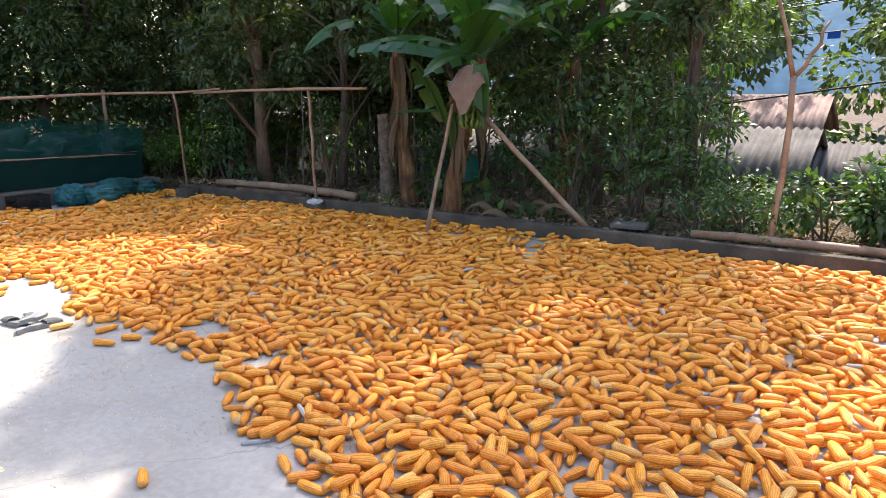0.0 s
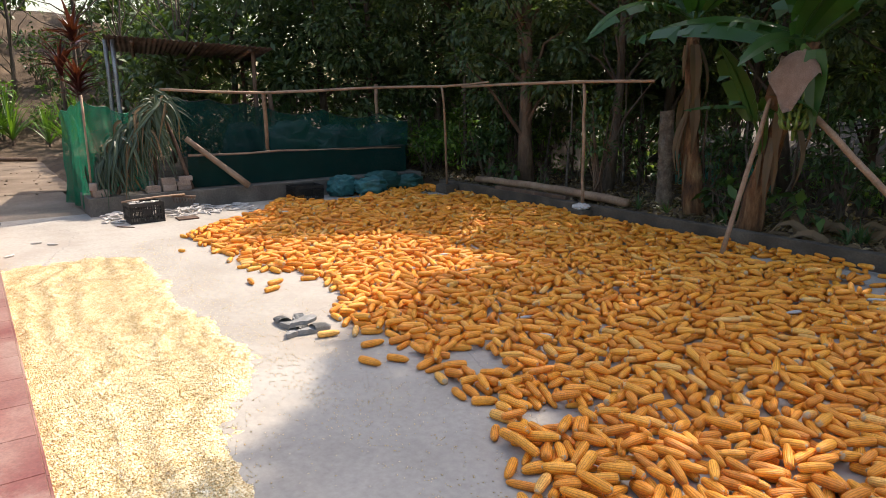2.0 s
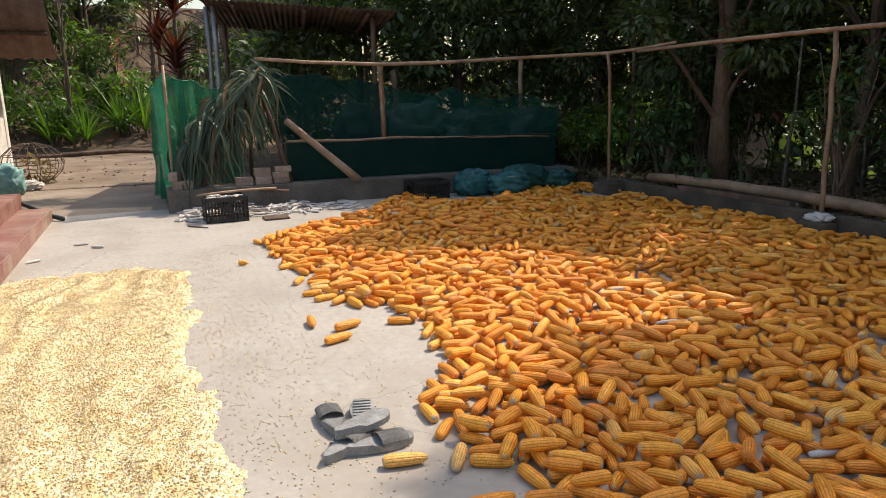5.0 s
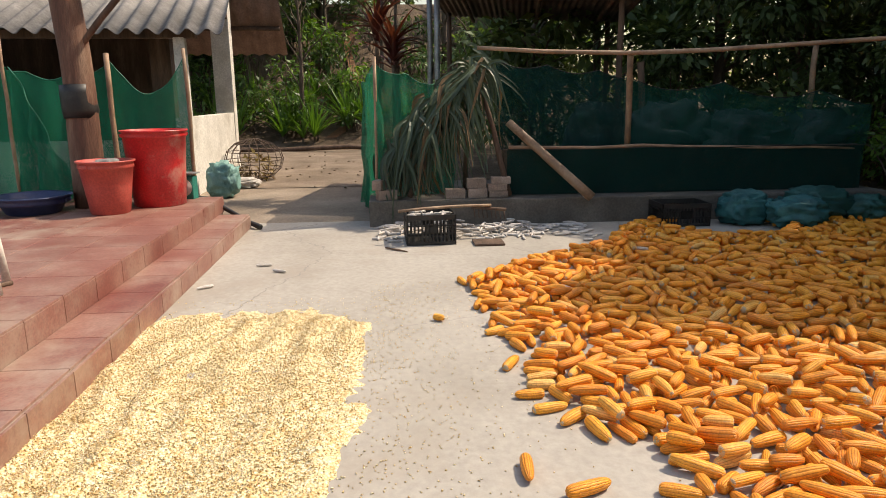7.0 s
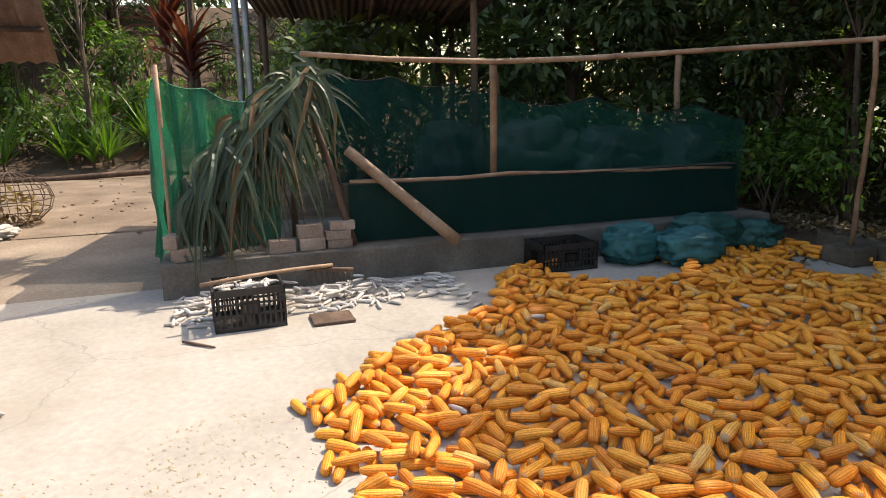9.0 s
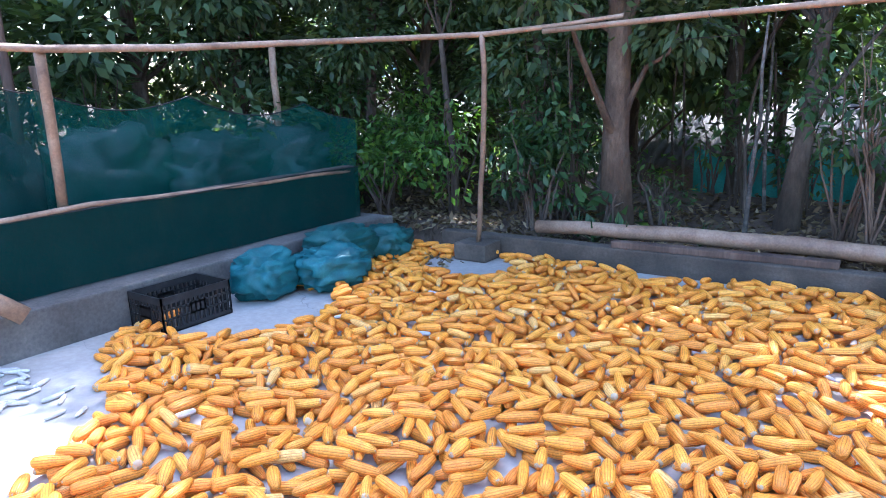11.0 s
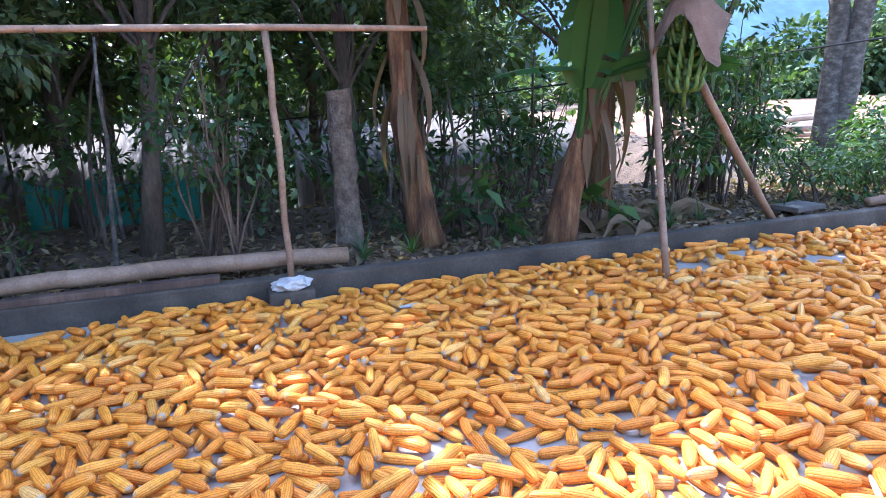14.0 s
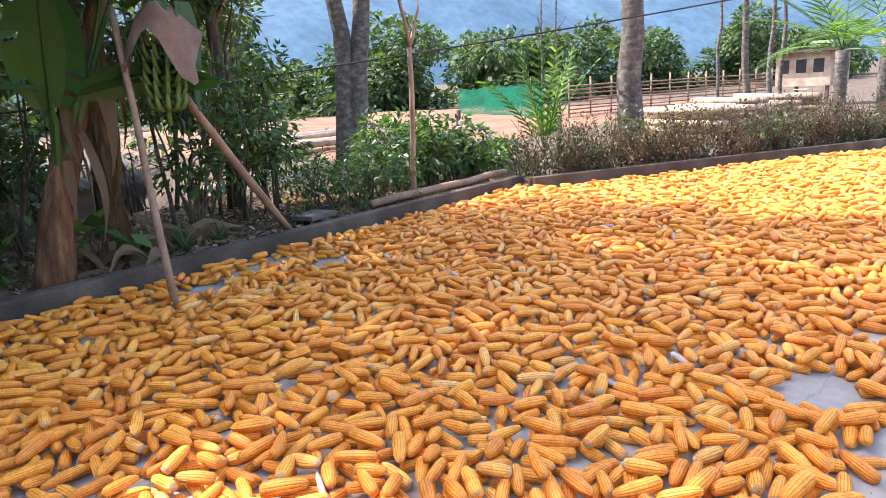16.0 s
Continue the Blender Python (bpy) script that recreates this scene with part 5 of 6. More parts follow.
# shed with a rusted roof
shed = tagged(empty("shed"), "open shed with a rusted dark corrugated roof on poles", "shed")
def corrugated(name, a, b, depth_vec, pitch, amp, material, parent=None, thick=0.006):
    """A corrugated sheet: waves from a to b, run along depth_vec."""
    a, b, d = Vector(a), Vector(b), Vector(depth_vec)
    n = max(4, int((b - a).length / pitch) * 6)
    up = (b - a).cross(d).normalized()
    if up.z < 0:
        up = -up
    verts, faces = [], []
    for layer in (0, -thick):
        for e in (0, 1):
            for i in range(n + 1):
                p = a.lerp(b, i / n) + d * e + up * (amp * math.sin(2 * math.pi * i / 6) + layer)
                verts.append(tuple(p))
    w = n + 1
    for i in range(n):
        faces += [(i, i + 1, w + i + 1, w + i), (2 * w + i, 3 * w + i, 3 * w + i + 1, 2 * w + i + 1), (i, 2 * w + i, 2 * w + i + 1, i + 1), (w + i, w + i + 1, 3 * w + i + 1, 3 * w + i)]
    return mesh_np(name, verts, faces, material, parent, smooth=False)


corrugated("roof", (-12.3, 3.5, 2.60), (-11.45, 5.95, 2.42), (-2.6, 0.5, -0.10), 0.08, 0.012, M_TIN, shed)
for x, y, h in ((-12.55, 3.68, 2.55), (-12.75, 3.6, 2.55), (-11.9, 5.75, 2.38), (-14.4, 4.0, 2.48), (-13.8, 6.2, 2.3)):
    tube("post", line((x, y, 0.1), (x, y, h), 4, (0, 0, 0), 0.004), [0.035] * 5, M_STEEL if y < 3.7 else M_WOOD, shed, 8)
for y in (3.9, 4.8, 5.6):
    tube("rafter", line((-12.35 + 0.35 * (y - 3.5), y, 2.53 - 0.07 * (y - 3.5)), (-14.85 + 0.35 * (y - 3.5), y + 0.5, 2.43 - 0.07 * (y - 3.5)), 3), [0.03] * 4, M_WOOD, shed, 6)


# ---- house and porch ----
bm = bmesh.new()
bmesh.ops.create_grid(bm, x_segments=60, y_segments=36, size=1)
for v in bm.verts:
    x, y = -17.9 + v.co.x * 3.9, 1.5 + v.co.y * 2.4
    v.co = Vector((x, y, 0.005 + 0.012 * noise.noise((x * 1.1, y * 1.1, 0)) - 0.03 * (abs(v.co.y) > 0.99)))
tagged(part("earth_yard", bm, M_EARTH, smooth=True), "trodden brown earth between the house and the shed", "ground", kind="structure")
for i in range(46):
    x, y, r = R.uniform(-20.5, -13.8), R.uniform(0.7, 2.8), R.uniform(0.015, 0.04)
    bm = bmesh.new()
    bmesh.ops.create_icosphere(bm, subdivisions=1, radius=r)
    for v in bm.verts:
        v.co = Vector((v.co.x * 1.4, v.co.y, v.co.z * 0.6)) * R.uniform(0.8, 1.2)
    ob = tagged(part("clod", bm, M_EARTH), "small brown clod lying on the trodden earth", "clod", group="clods")
    ob.location = (x, y, 0.015)
house = tagged(empty("house"), "open village house with grey corrugated roof and whitewashed columns", "house")
corrugated("roof", (-12.75, -6.0, 2.12), (-12.75, 1.08, 2.08), (-3.6, -0.5, 1.3), 0.23, 0.04, M_ROOF, house, 0.008)
corrugated("back_roof", (-17.6, -6.0, 2.1), (-17.6, 1.2, 2.1), (1.25, 0.0, 1.3), 0.23, 0.03, M_ROOF_TILE, house, 0.01)
tube("purlin", line((-17.1, -5.8, 2.52), (-17.1, 1.15, 2.52), 2), [0.04] * 3, M_WOOD, house, 6)
# walls in dark wood stand in for the shaded interior; end wall added
box("dark_back_wall", (-17.2, -6, 0), (-17.05, -0.9, 2.45), M_WOOD, house)
box("dark_end_wall", (-17.6, -6.2, 0), (-12.9, -6.0, 2.6), M_WOOD, house)
box("floor_slab", (-17.4, -6, -0.2), (-13.0, 0.33, 0.06), M_PLINTH, house)
box("half_wall", (-15.97, 0.34, -0.02), (-13.06, 0.46, 1.05), M_WHITE, house)
box("half_wall", (-13.5, -5.0, 0.06), (-13.38, -0.3, 0.75), M_WHITE, house)
box("column", (-13.05, 0.43, -0.02), (-12.94, 0.57, 2.04), M_WHITE, house)
# dark wood colour stands in for the shade on this column
box("column", (-14.05, -0.16, 0.06), (-13.85, 0.12, 2.35), M_WOOD, house)
box("column", (-16.2, 0.17, -0.02), (-15.98, 0.47, 3.2), M_WHITE, house)
box("beam", (-13.06, -6, 2.02), (-12.94, 0.7, 2.12), M_WOOD, house)
tube("purlin", line((-13.9, -6, 2.4), (-13.9, 0.9, 2.38), 3), [0.04] * 4, M_WOOD, house, 6)

column = tagged(empty("porch_column"), "thick round timber column on the red porch with a brace", "column")
tube("shaft", line((-10.62, 0.22, 0.285), (-10.66, 0.16, 3.1), 8, (0.0, 0.02, 0), 0.008), [0.155, 0.148, 0.142, 0.136, 0.134, 0.132, 0.128, 0.122, 0.12], M_COLUMN, column, 16, 0.05)
tube("wrap", line((-10.628, 0.213, 1.12), (-10.635, 0.205, 1.42), 4), [0.15, 0.153, 0.156, 0.151, 0.146], M_BLACK, column, 16, 0.10, "torn black plastic wrap")
tube("brace", line((-10.62, 0.25, 1.72), (-10.45, 1.25, 2.65), 4, (0, 0, 0.05)), [0.028] * 5, M_WOOD, column, 8)
tube("beam", line((-10.66, -1.5, 2.42), (-10.66, 0.6, 2.40), 3), [0.07] * 4, M_WOOD, column, 8)
tagged(tube("net_post", line((-11.16, 1.05, 0.1), (-11.18, 1.03, 1.78), 5, (0, 0, 0), 0.005), [0.02] * 6, M_BAMBOO), "green bamboo stake holding the porch net", "post")
tagged(tube("net_post", line((-10.82, 0.42, 0.285), (-10.98, 0.36, 1.72), 5, (0, 0, 0), 0.005), [0.026] * 6, M_BAMBOO), "bamboo stake beside the timber column", "post")
tagged(tube("net_post", line((-11.0, -0.62, 0.285), (-11.05, -0.64, 1.95), 5, (0, 0, 0), 0.005), [0.018] * 6, M_BAMBOO), "thin bamboo stake holding the porch net", "post")
net_sheet("porch_net", (-11.16, 1.04, 0), (-10.98, 0.36, 0), 0.32, lambda s: 1.70 - 0.35 * math.sin(math.pi * s), M_NET, "green net sagging between porch stakes", 2, 0.02, 24, 12, 0.04)
net_sheet("porch_net", (-10.98, 0.36, 0), (-11.05, -0.62, 0), 0.32, lambda s: 1.62 - 0.1 * math.sin(math.pi * s), M_NET, "green net sagging between porch stakes", 3, 0.05, 24, 12, 0.05)
net_sheet("porch_net", (-11.0, -0.55, 0), (-10.85, 0.0, 0), 0.3, lambda s: 1.6 - 1.15 * s, M_NET, "loose green net hanging down by the column", 3, 0.02, 20, 12, 0.09)
net_sheet("porch_net", (-11.05, -0.62, 0), (-11.1, -3.5, 0), 0.32, 1.6, M_NET, "green net closing the porch", 4, 0.06, 40, 10, 0.05)


def bucket(name, at, r0, r1, h, material, label, rim=0.02, turn=0):
    """A tapered tub with a rolled rim, a wall with thickness and a grip."""
    root = tagged(empty(name, at, turn), label, name.split("_")[-1])
    prof = [(0.0, 0.006), (r0 * 0.92, 0.004), (r0, 0.015), (r0 + (r1 - r0) * 0.5, h * 0.5), (r1 * 0.985, h - 0.07), (r1 + 0.006, h - 0.065), (r1 + 0.006, h - 0.045), (r1, h - 0.02), (r1 + rim, h - 0.012), (r1 + rim, h), (r1 - 0.006, h), (r0 + (r1 - r0) * 0.5 - 0.01, h * 0.5), (r0 - 0.012, 0.03), (0, 0.028)]
    bm = bmesh.new()
    rings = [[bm.verts.new((r * math.cos(w), r * math.sin(w), z)) for w in np.linspace(0, 2 * math.pi, 40, endpoint=False)] for r, z in prof[1:-1]]
    for u, v in zip(rings, rings[1:]):
        for k in range(40):
            bm.faces.new((u[k], u[(k + 1) % 40], v[(k + 1) % 40], v[k]))
    bm.faces.new(rings[0][::-1])
    bm.faces.new(rings[-1])
    tub = part("tub", bm, material, root, smooth=True)
    for sgn in (1, -1):
        box("grip", (-0.05, sgn * (r1 + 0.004) - 0.012, h - 0.06), (0.05, sgn * (r1 + 0.004) + 0.012, h - 0.03), material, tub, 0.006)
    return root


bucket("large_bucket", (-10.66, 0.84, 0.285), 0.235, 0.285, 0.72, M_RED, "large bright red plastic bucket smeared with mud", turn=30)
bucket("small_bucket", (-10.20, 0.55, 0.285), 0.165, 0.225, 0.48, M_RED_DULL, "faded red plastic bucket on the porch", turn=60)
bucket("basin", (-10.30, -0.16, 0.285), 0.22, 0.30, 0.17, M_BLUE, "wide dark blue plastic basin on the porch", 0.025)
sack((-10.2, 0.55, 0.55), (0.13, 0.13, 0.11), 0, M_RUBBER, "dark bundle in the small red bucket", 31)

# spring scale behind the large bucket
scale = tagged(empty("weighing_scale", (-11.02, 1.0, 0.285), -15), "small teal spring scale with a pale round dial", "scale")
box("body", (-0.05, -0.09, 0.0), (0.05, 0.09, 0.24), M_SHEET, scale, 0.012)
box("platform", (-0.08, -0.11, 0.262), (0.08, 0.11, 0.275), M_STEEL, scale, 0.004)
tube("stem", [(0, 0, 0.235), (0, 0, 0.265)], [0.018, 0.018], M_STEEL, scale, 8)
dial = tube("dial", [(0.05, 0, 0.13), (0.062, 0, 0.13)], [0.092, 0.092], M_WHITE, scale, 28, 0, "pale round dial")
tube("rim", [(0.06, 0.093 * math.cos(w), 0.13 + 0.093 * math.sin(w)) for w in np.linspace(0, 2 * math.pi, 29)], [0.006] * 29, M_SHEET, dial, 6)
box("needle", (0.063, -0.003, 0.12), (0.066, 0.003, 0.2), M_BLACK, dial, 0.0)

# hose, basket, sacks by the house
tagged(tube("hose", [(-11.1, 0.8, 0.30), (-11.15, 1.15, 0.27), (-11.05, 1.38, 0.16), (-10.9, 1.62, 0.05), (-10.75, 1.75, 0.03)], [0.024, 0.024, 0.024, 0.024, 0.03], M_BLACK, sides=8), "black rubber hose over the porch's end", "hose")
sack((-13.15, 0.86, 0.0), (0.18, 0.20, 0.24), 0, M_SACK_PALE, "pale teal sack leaning by the house", 41)
sack((-14.2, 0.88, 0.0), (0.24, 0.25, 0.07), 0, M_CORE, "flattened grey sack on the ground", 43)
basket = tagged(empty("wire_basket", (-15.06, 0.92, 0.0)), "rusty round wire basket lying by the house", "basket")
for k in range(9):
    a = math.pi * k / 9
    tube("wire", [(0.46 * math.cos(a) * math.cos(w), 0.46 * math.sin(a) * math.cos(w), 0.33 + 0.33 * math.sin(w)) for w in np.linspace(0, 2 * math.pi, 15)], [0.006] * 15, M_TIN, basket, 4)
for z, r in ((0.08, 0.30), (0.2, 0.42), (0.33, 0.46), (0.46, 0.42), (0.58, 0.28)):
    tube("hoop", [(r * math.cos(w), r * math.sin(w), z) for w in np.linspace(0, 2 * math.pi, 19)], [0.007] * 19, M_TIN, basket, 4)
p, w = clump_points([(0, 0, 0.2)], [0.3], 1200)
v, f = leaves_at(p, 0.12, w)
mesh_np("straw", v, f, M_DRY, basket)
tagged(tube("log", line((-21.0, -1.6, 0.06), (-20.8, 3.0, 0.06), 5, (0, 0, 0), 0.02), [0.06] * 6, M_WOOD), "long dark log at the back of the yard", "log")

hanger = tagged(empty("coat_hanger", (-7.9, 8.10, 1.77)), "bent wire coat hanger hooked on the drying rail", "hanger")
tube("wire", [(0, 0, 0.02), (0.012, 0, 0.0), (0, 0, -0.03), (-0.19, 0, -0.12), (0.19, 0, -0.12), (0, 0, -0.03)], [0.003] * 6, M_BLACK, hanger, 4)
tagged(tube("stick", line((-7.45, 0.72, 0.302), (-7.75, 0.95, 0.305), 3), [0.014] * 4, M_WOOD), "short brown stick lying on the porch", "stick")


def stool(at, turn):
    """A moulded stool: dished top, four splayed legs, arched aprons."""
    root = tagged(empty("stool", at, turn), "small white moulded plastic stool on the porch", "stool")
    bm = bmesh.new()
    add_box(bm, (-0.15, -0.15, 0.372), (0.15, 0.15, 0.40), 0.01)
    part("top", bm, M_WHITE, root)
    for sx in (-1, 1):
        for sy in (-1, 1):
            tube("leg", [(sx * 0.15, sy * 0.15, 0.0), (sx * 0.125, sy * 0.125, 0.372)], [0.022, 0.02], M_WHITE, root, 6)
        box("apron", (sx * 0.132 - 0.006, -0.12, 0.22), (sx * 0.132 + 0.006, 0.12, 0.372), M_WHITE, root, 0.003)
        box("apron", (-0.12, sx * 0.132 - 0.006, 0.22), (0.12, sx * 0.132 + 0.006, 0.372), M_WHITE, root, 0.003)
    return root


stool((-7.62, 0.80, 0.295), 20)
bucket("basin", (-7.62, 0.80, 0.696), 0.12, 0.17, 0.13, M_RED, "small red plastic basin on the white stool", 0.012)


# ---- garden ----
def banana_leaf(bm, base, way, length, width, droop, rng, tears=9, twist=0.0):
    """A banana blade with a bent midrib, two halves, and torn edges."""
    side = way.cross(Vector((0, 0, 1))).normalized()
    side = side * math.cos(twist) + side.cross(way).normalized() * math.sin(twist)
    n = 22
    rows = []
    pos = Vector(base)
    d = Vector(way).normalized()
    for i in range(n + 1):
        s = i / n
        wd = width * (math.sin(math.pi * min(1, 0.06 + s * 0.98)) ** 0.55) * 0.5
        up = side.cross(d).normalized()
        rows.append((pos.copy(), side.copy(), up, wd))
        d = (d + Vector((0, 0, -droop / n))).normalized()
        pos = pos + d * (length / n)
    cut = {(sg, int(rng.integers(2, n))) for sg in (1, -1) for _ in range(tears)}
    for sg in (1, -1):
        prev = None
        for i, (p, sd, up, wd) in enumerate(rows):
            sag = 0.30 + 0.25 * rng.random() if (sg, i) in cut else 0.22
            line_ = [p, p + sd * sg * wd * 0.55 + up * wd * 0.08, p + sd * sg * wd - up * wd * sag]
            now = [bm.verts.new(q) for q in line_]
            if prev:
                bm.faces.new((prev[0], prev[1], now[1], now[0]))
                if (sg, i) not in cut:
                    bm.faces.new((prev[1], prev[2], now[2], now[1]))
            prev = now
    add_tube(bm, [r[0] - r[2] * 0.008 for r in rows[::3]], [0.016 - 0.0018 * k for k in range(len(rows[::3]))], 5, False)


def banana_plant(at, top, radius, blades, label, dead=6, low_blades=()):
    x, y = at
    z = ground_height(x, y) - 0.05
    root = tagged(empty("banana_plant", (x, y, z)), label, "banana plant")
    topv = Vector((top[0] - x, top[1] - y, top[2] - z))
    spine = line((0, 0, 0), topv, 9, (-0.06, 0, 0), 0.012)
    tube("pseudostem", spine, [radius * k for k in (1.35, 1.15, 1.02, 0.95, 0.9, 0.86, 0.8, 0.74, 0.66, 0.55)], M_BANANA_STEM, root, 14, 0.12)
    # dry sheaths peeling off the stem
    for i in range(9):
        a = R.uniform(0, 6.28)
        k = int(R.integers(3, 9))
        p0 = spine[k] + Vector((math.cos(a), math.sin(a), 0)) * radius * 0.95
        pts = [p0 + Vector((math.cos(a) * 0.02 * s, math.sin(a) * 0.02 * s, -0.42 * s)) + Vector((0, 0, 0)) for s in np.linspace(0, 1, 6)]
        pts = [Vector((q.x, q.y, max(q.z, 0.05))) for q in pts]
        bm = bmesh.new()
        ribbon(bm, pts, R.uniform(0.04, 0.08), Vector((math.cos(a), math.sin(a), 0.01)))
        part("dry_sheath", bm, M_DRY, root)
    for a, e, length, width, droop, twist in blades:
        way = Vector((math.cos(radians(a)) * math.cos(radians(e)), math.sin(radians(a)) * math.cos(radians(e)), math.sin(radians(e))))
        bm = bmesh.new()
        base = spine[-1] + way * 0.18
        banana_leaf(bm, base, way, length, width, droop, R, 8, twist)
        add_tube(bm, [spine[-1], base + way * 0.05], [0.03, 0.018], 6, False)
        part("leaf", bm, M_BANANA_LEAF, root)
    for bx, by, bz, wx, wy, wz, length, width, droop, twist in low_blades:
        bm = bmesh.new()
        base = Vector((bx - x, by - y, bz - z))
        way = Vector((wx, wy, wz)).normalized()
        banana_leaf(bm, base, way, length, width, droop, R, 3, twist)
        add_tube(bm, [spine[3], base.lerp(spine[4], 0.3), base + way * 0.04], [0.03, 0.022, 0.016], 6, False)
        part("leaf", bm, M_BANANA_LEAF, root)
    for i in range(dead):
        a = R.uniform(0, 6.28)
        bm = bmesh.new()
        k = int(R.integers(5, 9))
        pts = [spine[k] + Vector((math.cos(a) * (0.08 + 0.14 * math.sin(s * 2.6)), math.sin(a) * (0.08 + 0.14 * math.sin(s * 2.6)), -0.8 * s)) for s in np.linspace(0, 1, 8)]
        ribbon(bm, pts, R.uniform(0.07, 0.15), Vector((math.cos(a), math.sin(a), 0.2)))
        part("dead_leaf", bm, M_DRY, root)
    return root


banana_plant((-4.45, 8.70), (-3.85, 8.55, 2.15), 0.115, ((200, 25, 1.5, 0.5, 0.9, 0.2), (262, 8, 0.95, 0.34, 0.9, 0.5), (150, 50, 1.8, 0.55, 1.0, 0.0), (20, 45, 1.8, 0.55, 1.1, 0.1), (285, 55, 1.7, 0.5, 1.5, -0.2), (90, 60, 1.9, 0.55, 1.0, 0.0), (230, 65, 1.7, 0.5, 1.2, 0.3)), "leaning banana plant carrying a bunch, dry brown sheaths", 6,
             ((-4.35, 8.45, 1.36, -0.12, -0.35, 0.90, 0.95, 0.46, 0.7, 0.0), (-4.2, 8.4, 1.45, 0.75, -0.5, 0.42, 1.0, 0.36, 0.8, 0.7), (-4.35, 8.5, 1.5, -0.95, -0.2, 0.12, 0.85, 0.24, 0.35, 0.0), (-3.9, 8.35, 2.12, -0.9, -0.12, 0.50, 2.0, 0.62, 0.9, 0.35), (-3.85, 8.3, 2.2, 0.5, -0.35, 0.75, 1.6, 0.55, 1.6, 0.1)))
banana_plant((-5.42, 9.12), (-5.62, 9.1, 2.5), 0.12, ((250, 30, 1.5, 0.45, 1.6, 0.2), (310, 40, 1.7, 0.5, 1.3, -0.1), (30, 50, 1.7, 0.5, 1.0, 0.1), (140, 45, 1.7, 0.5, 1.2, 0), (200, 55, 1.6, 0.5, 1.4, 0)), "upright banana plant with ragged brown sheaths", 8)
banana_plant((-3.3, 9.9), (-3.2, 9.9, 2.2), 0.10, ((250, 40, 1.6, 0.45, 1.4, 0.2), (330, 40, 1.7, 0.5, 1.3, -0.1), (80, 50, 1.7, 0.5, 1.0, 0.1), (170, 45, 1.7, 0.5, 1.2, 0)), "banana plant among the garden trees", 8)


def banana_bunch(at):
    """A hanging bunch: stalk, hands of curved fingers set round it, and a cloth thrown over."""
    x, y, z = at
    root = tagged(empty("banana_bunch", at), "hanging bunch of green bananas under a brown cloth", "banana bunch")
    stalk = tube("stalk", [(-0.06, 0.25, 0.62), (-0.03, 0.08, 0.66), (0, 0, 0.5), (0, 0, 0.0), (0.0, 0, -0.22)], [0.03, 0.03, 0.026, 0.022, 0.014], M_BANANA, root, 8)
    for tier in range(6):
        for k in range(11):
            a = k * 2 * math.pi / 11 + tier * 0.5
            out = Vector((math.cos(a), math.sin(a), 0))
            zc = 0.36 - tier * 0.085
            big = 0.8 + 0.25 * math.sin(math.pi * (tier + 1) / 7)
            pts = [Vector((0, 0, zc)) + out * r * big + Vector((0, 0, h * big)) for r, h in ((0.03, -0.02), (0.075, -0.045), (0.115, -0.03), (0.14, 0.02), (0.145, 0.075))]
            bm = bmesh.new()
            add_tube(bm, pts, [0.009, 0.017, 0.019, 0.017, 0.006], 6)
            part("banana", bm, M_BANANA, stalk, smooth=True)
    bm = bmesh.new()
    rows = []
    for j in range(9):
        q = j / 8
        ring = []
        for i in range(17):
            a = -0.3 + 3.6 * i / 16 + 2.9
            r = 0.05 + 0.22 * q ** 0.7 + 0.035 * math.sin(i * 1.7 + q * 3) * q
            zz = 0.62 - 0.52 * q * (0.75 + 0.35 * math.sin(i * 0.7 + 0.8)) + 0.03 * noise.noise((i * 0.4, q * 3, 1))
            ring.append(bm.verts.new((r * math.cos(a), r * math.sin(a), zz)))
        rows.append(ring)
    for u, v in zip(rows, rows[1:]):
        for i in range(16):
            bm.faces.new((u[i], u[i + 1], v[i + 1], v[i]))
    bmesh.ops.solidify(bm, geom=bm.faces[:], thickness=0.004)
    part("cloth", bm, M_CLOTH, root, smooth=True)
    bm = bmesh.new()
    ribbon(bm, [Vector((0.16 + 0.05 * s, -0.05, 0.62 - 0.75 * s)) for s in np.linspace(0, 1, 8)], 0.22, Vector((0.3, -1, 0.1)))
    part("bract", bm, M_BANANA_LEAF, root)
    return root


banana_bunch((-3.72, 8.10, 1.42))
tagged(tube("prop_pole", line((-4.11, 7.69, 0.01), (-3.96, 8.22, 2.0), 7, (0, 0, 0), 0.005), [0.027, 0.026, 0.025, 0.025, 0.024, 0.023, 0.023, 0.022], M_BAMBOO), "slim bamboo prop standing among the maize under the banana", "prop")
tagged(tube("prop_pole", line((-2.38, 8.56, 0.15), (-3.55, 8.17, 1.42), 7, (0, 0, 0), 0.004), [0.035, 0.034, 0.034, 0.033, 0.033, 0.032, 0.032, 0.031], M_BAMBOO), "stout slanting bamboo prop under the banana bunch", "prop")

M_PILLAR = surf('pitted_render', (0.09, 0.065, 0.045), (0.19, 0.145, 0.105), (0.31, 0.25, 0.19), 14, 48, 0.95, 1.0, 0.03)
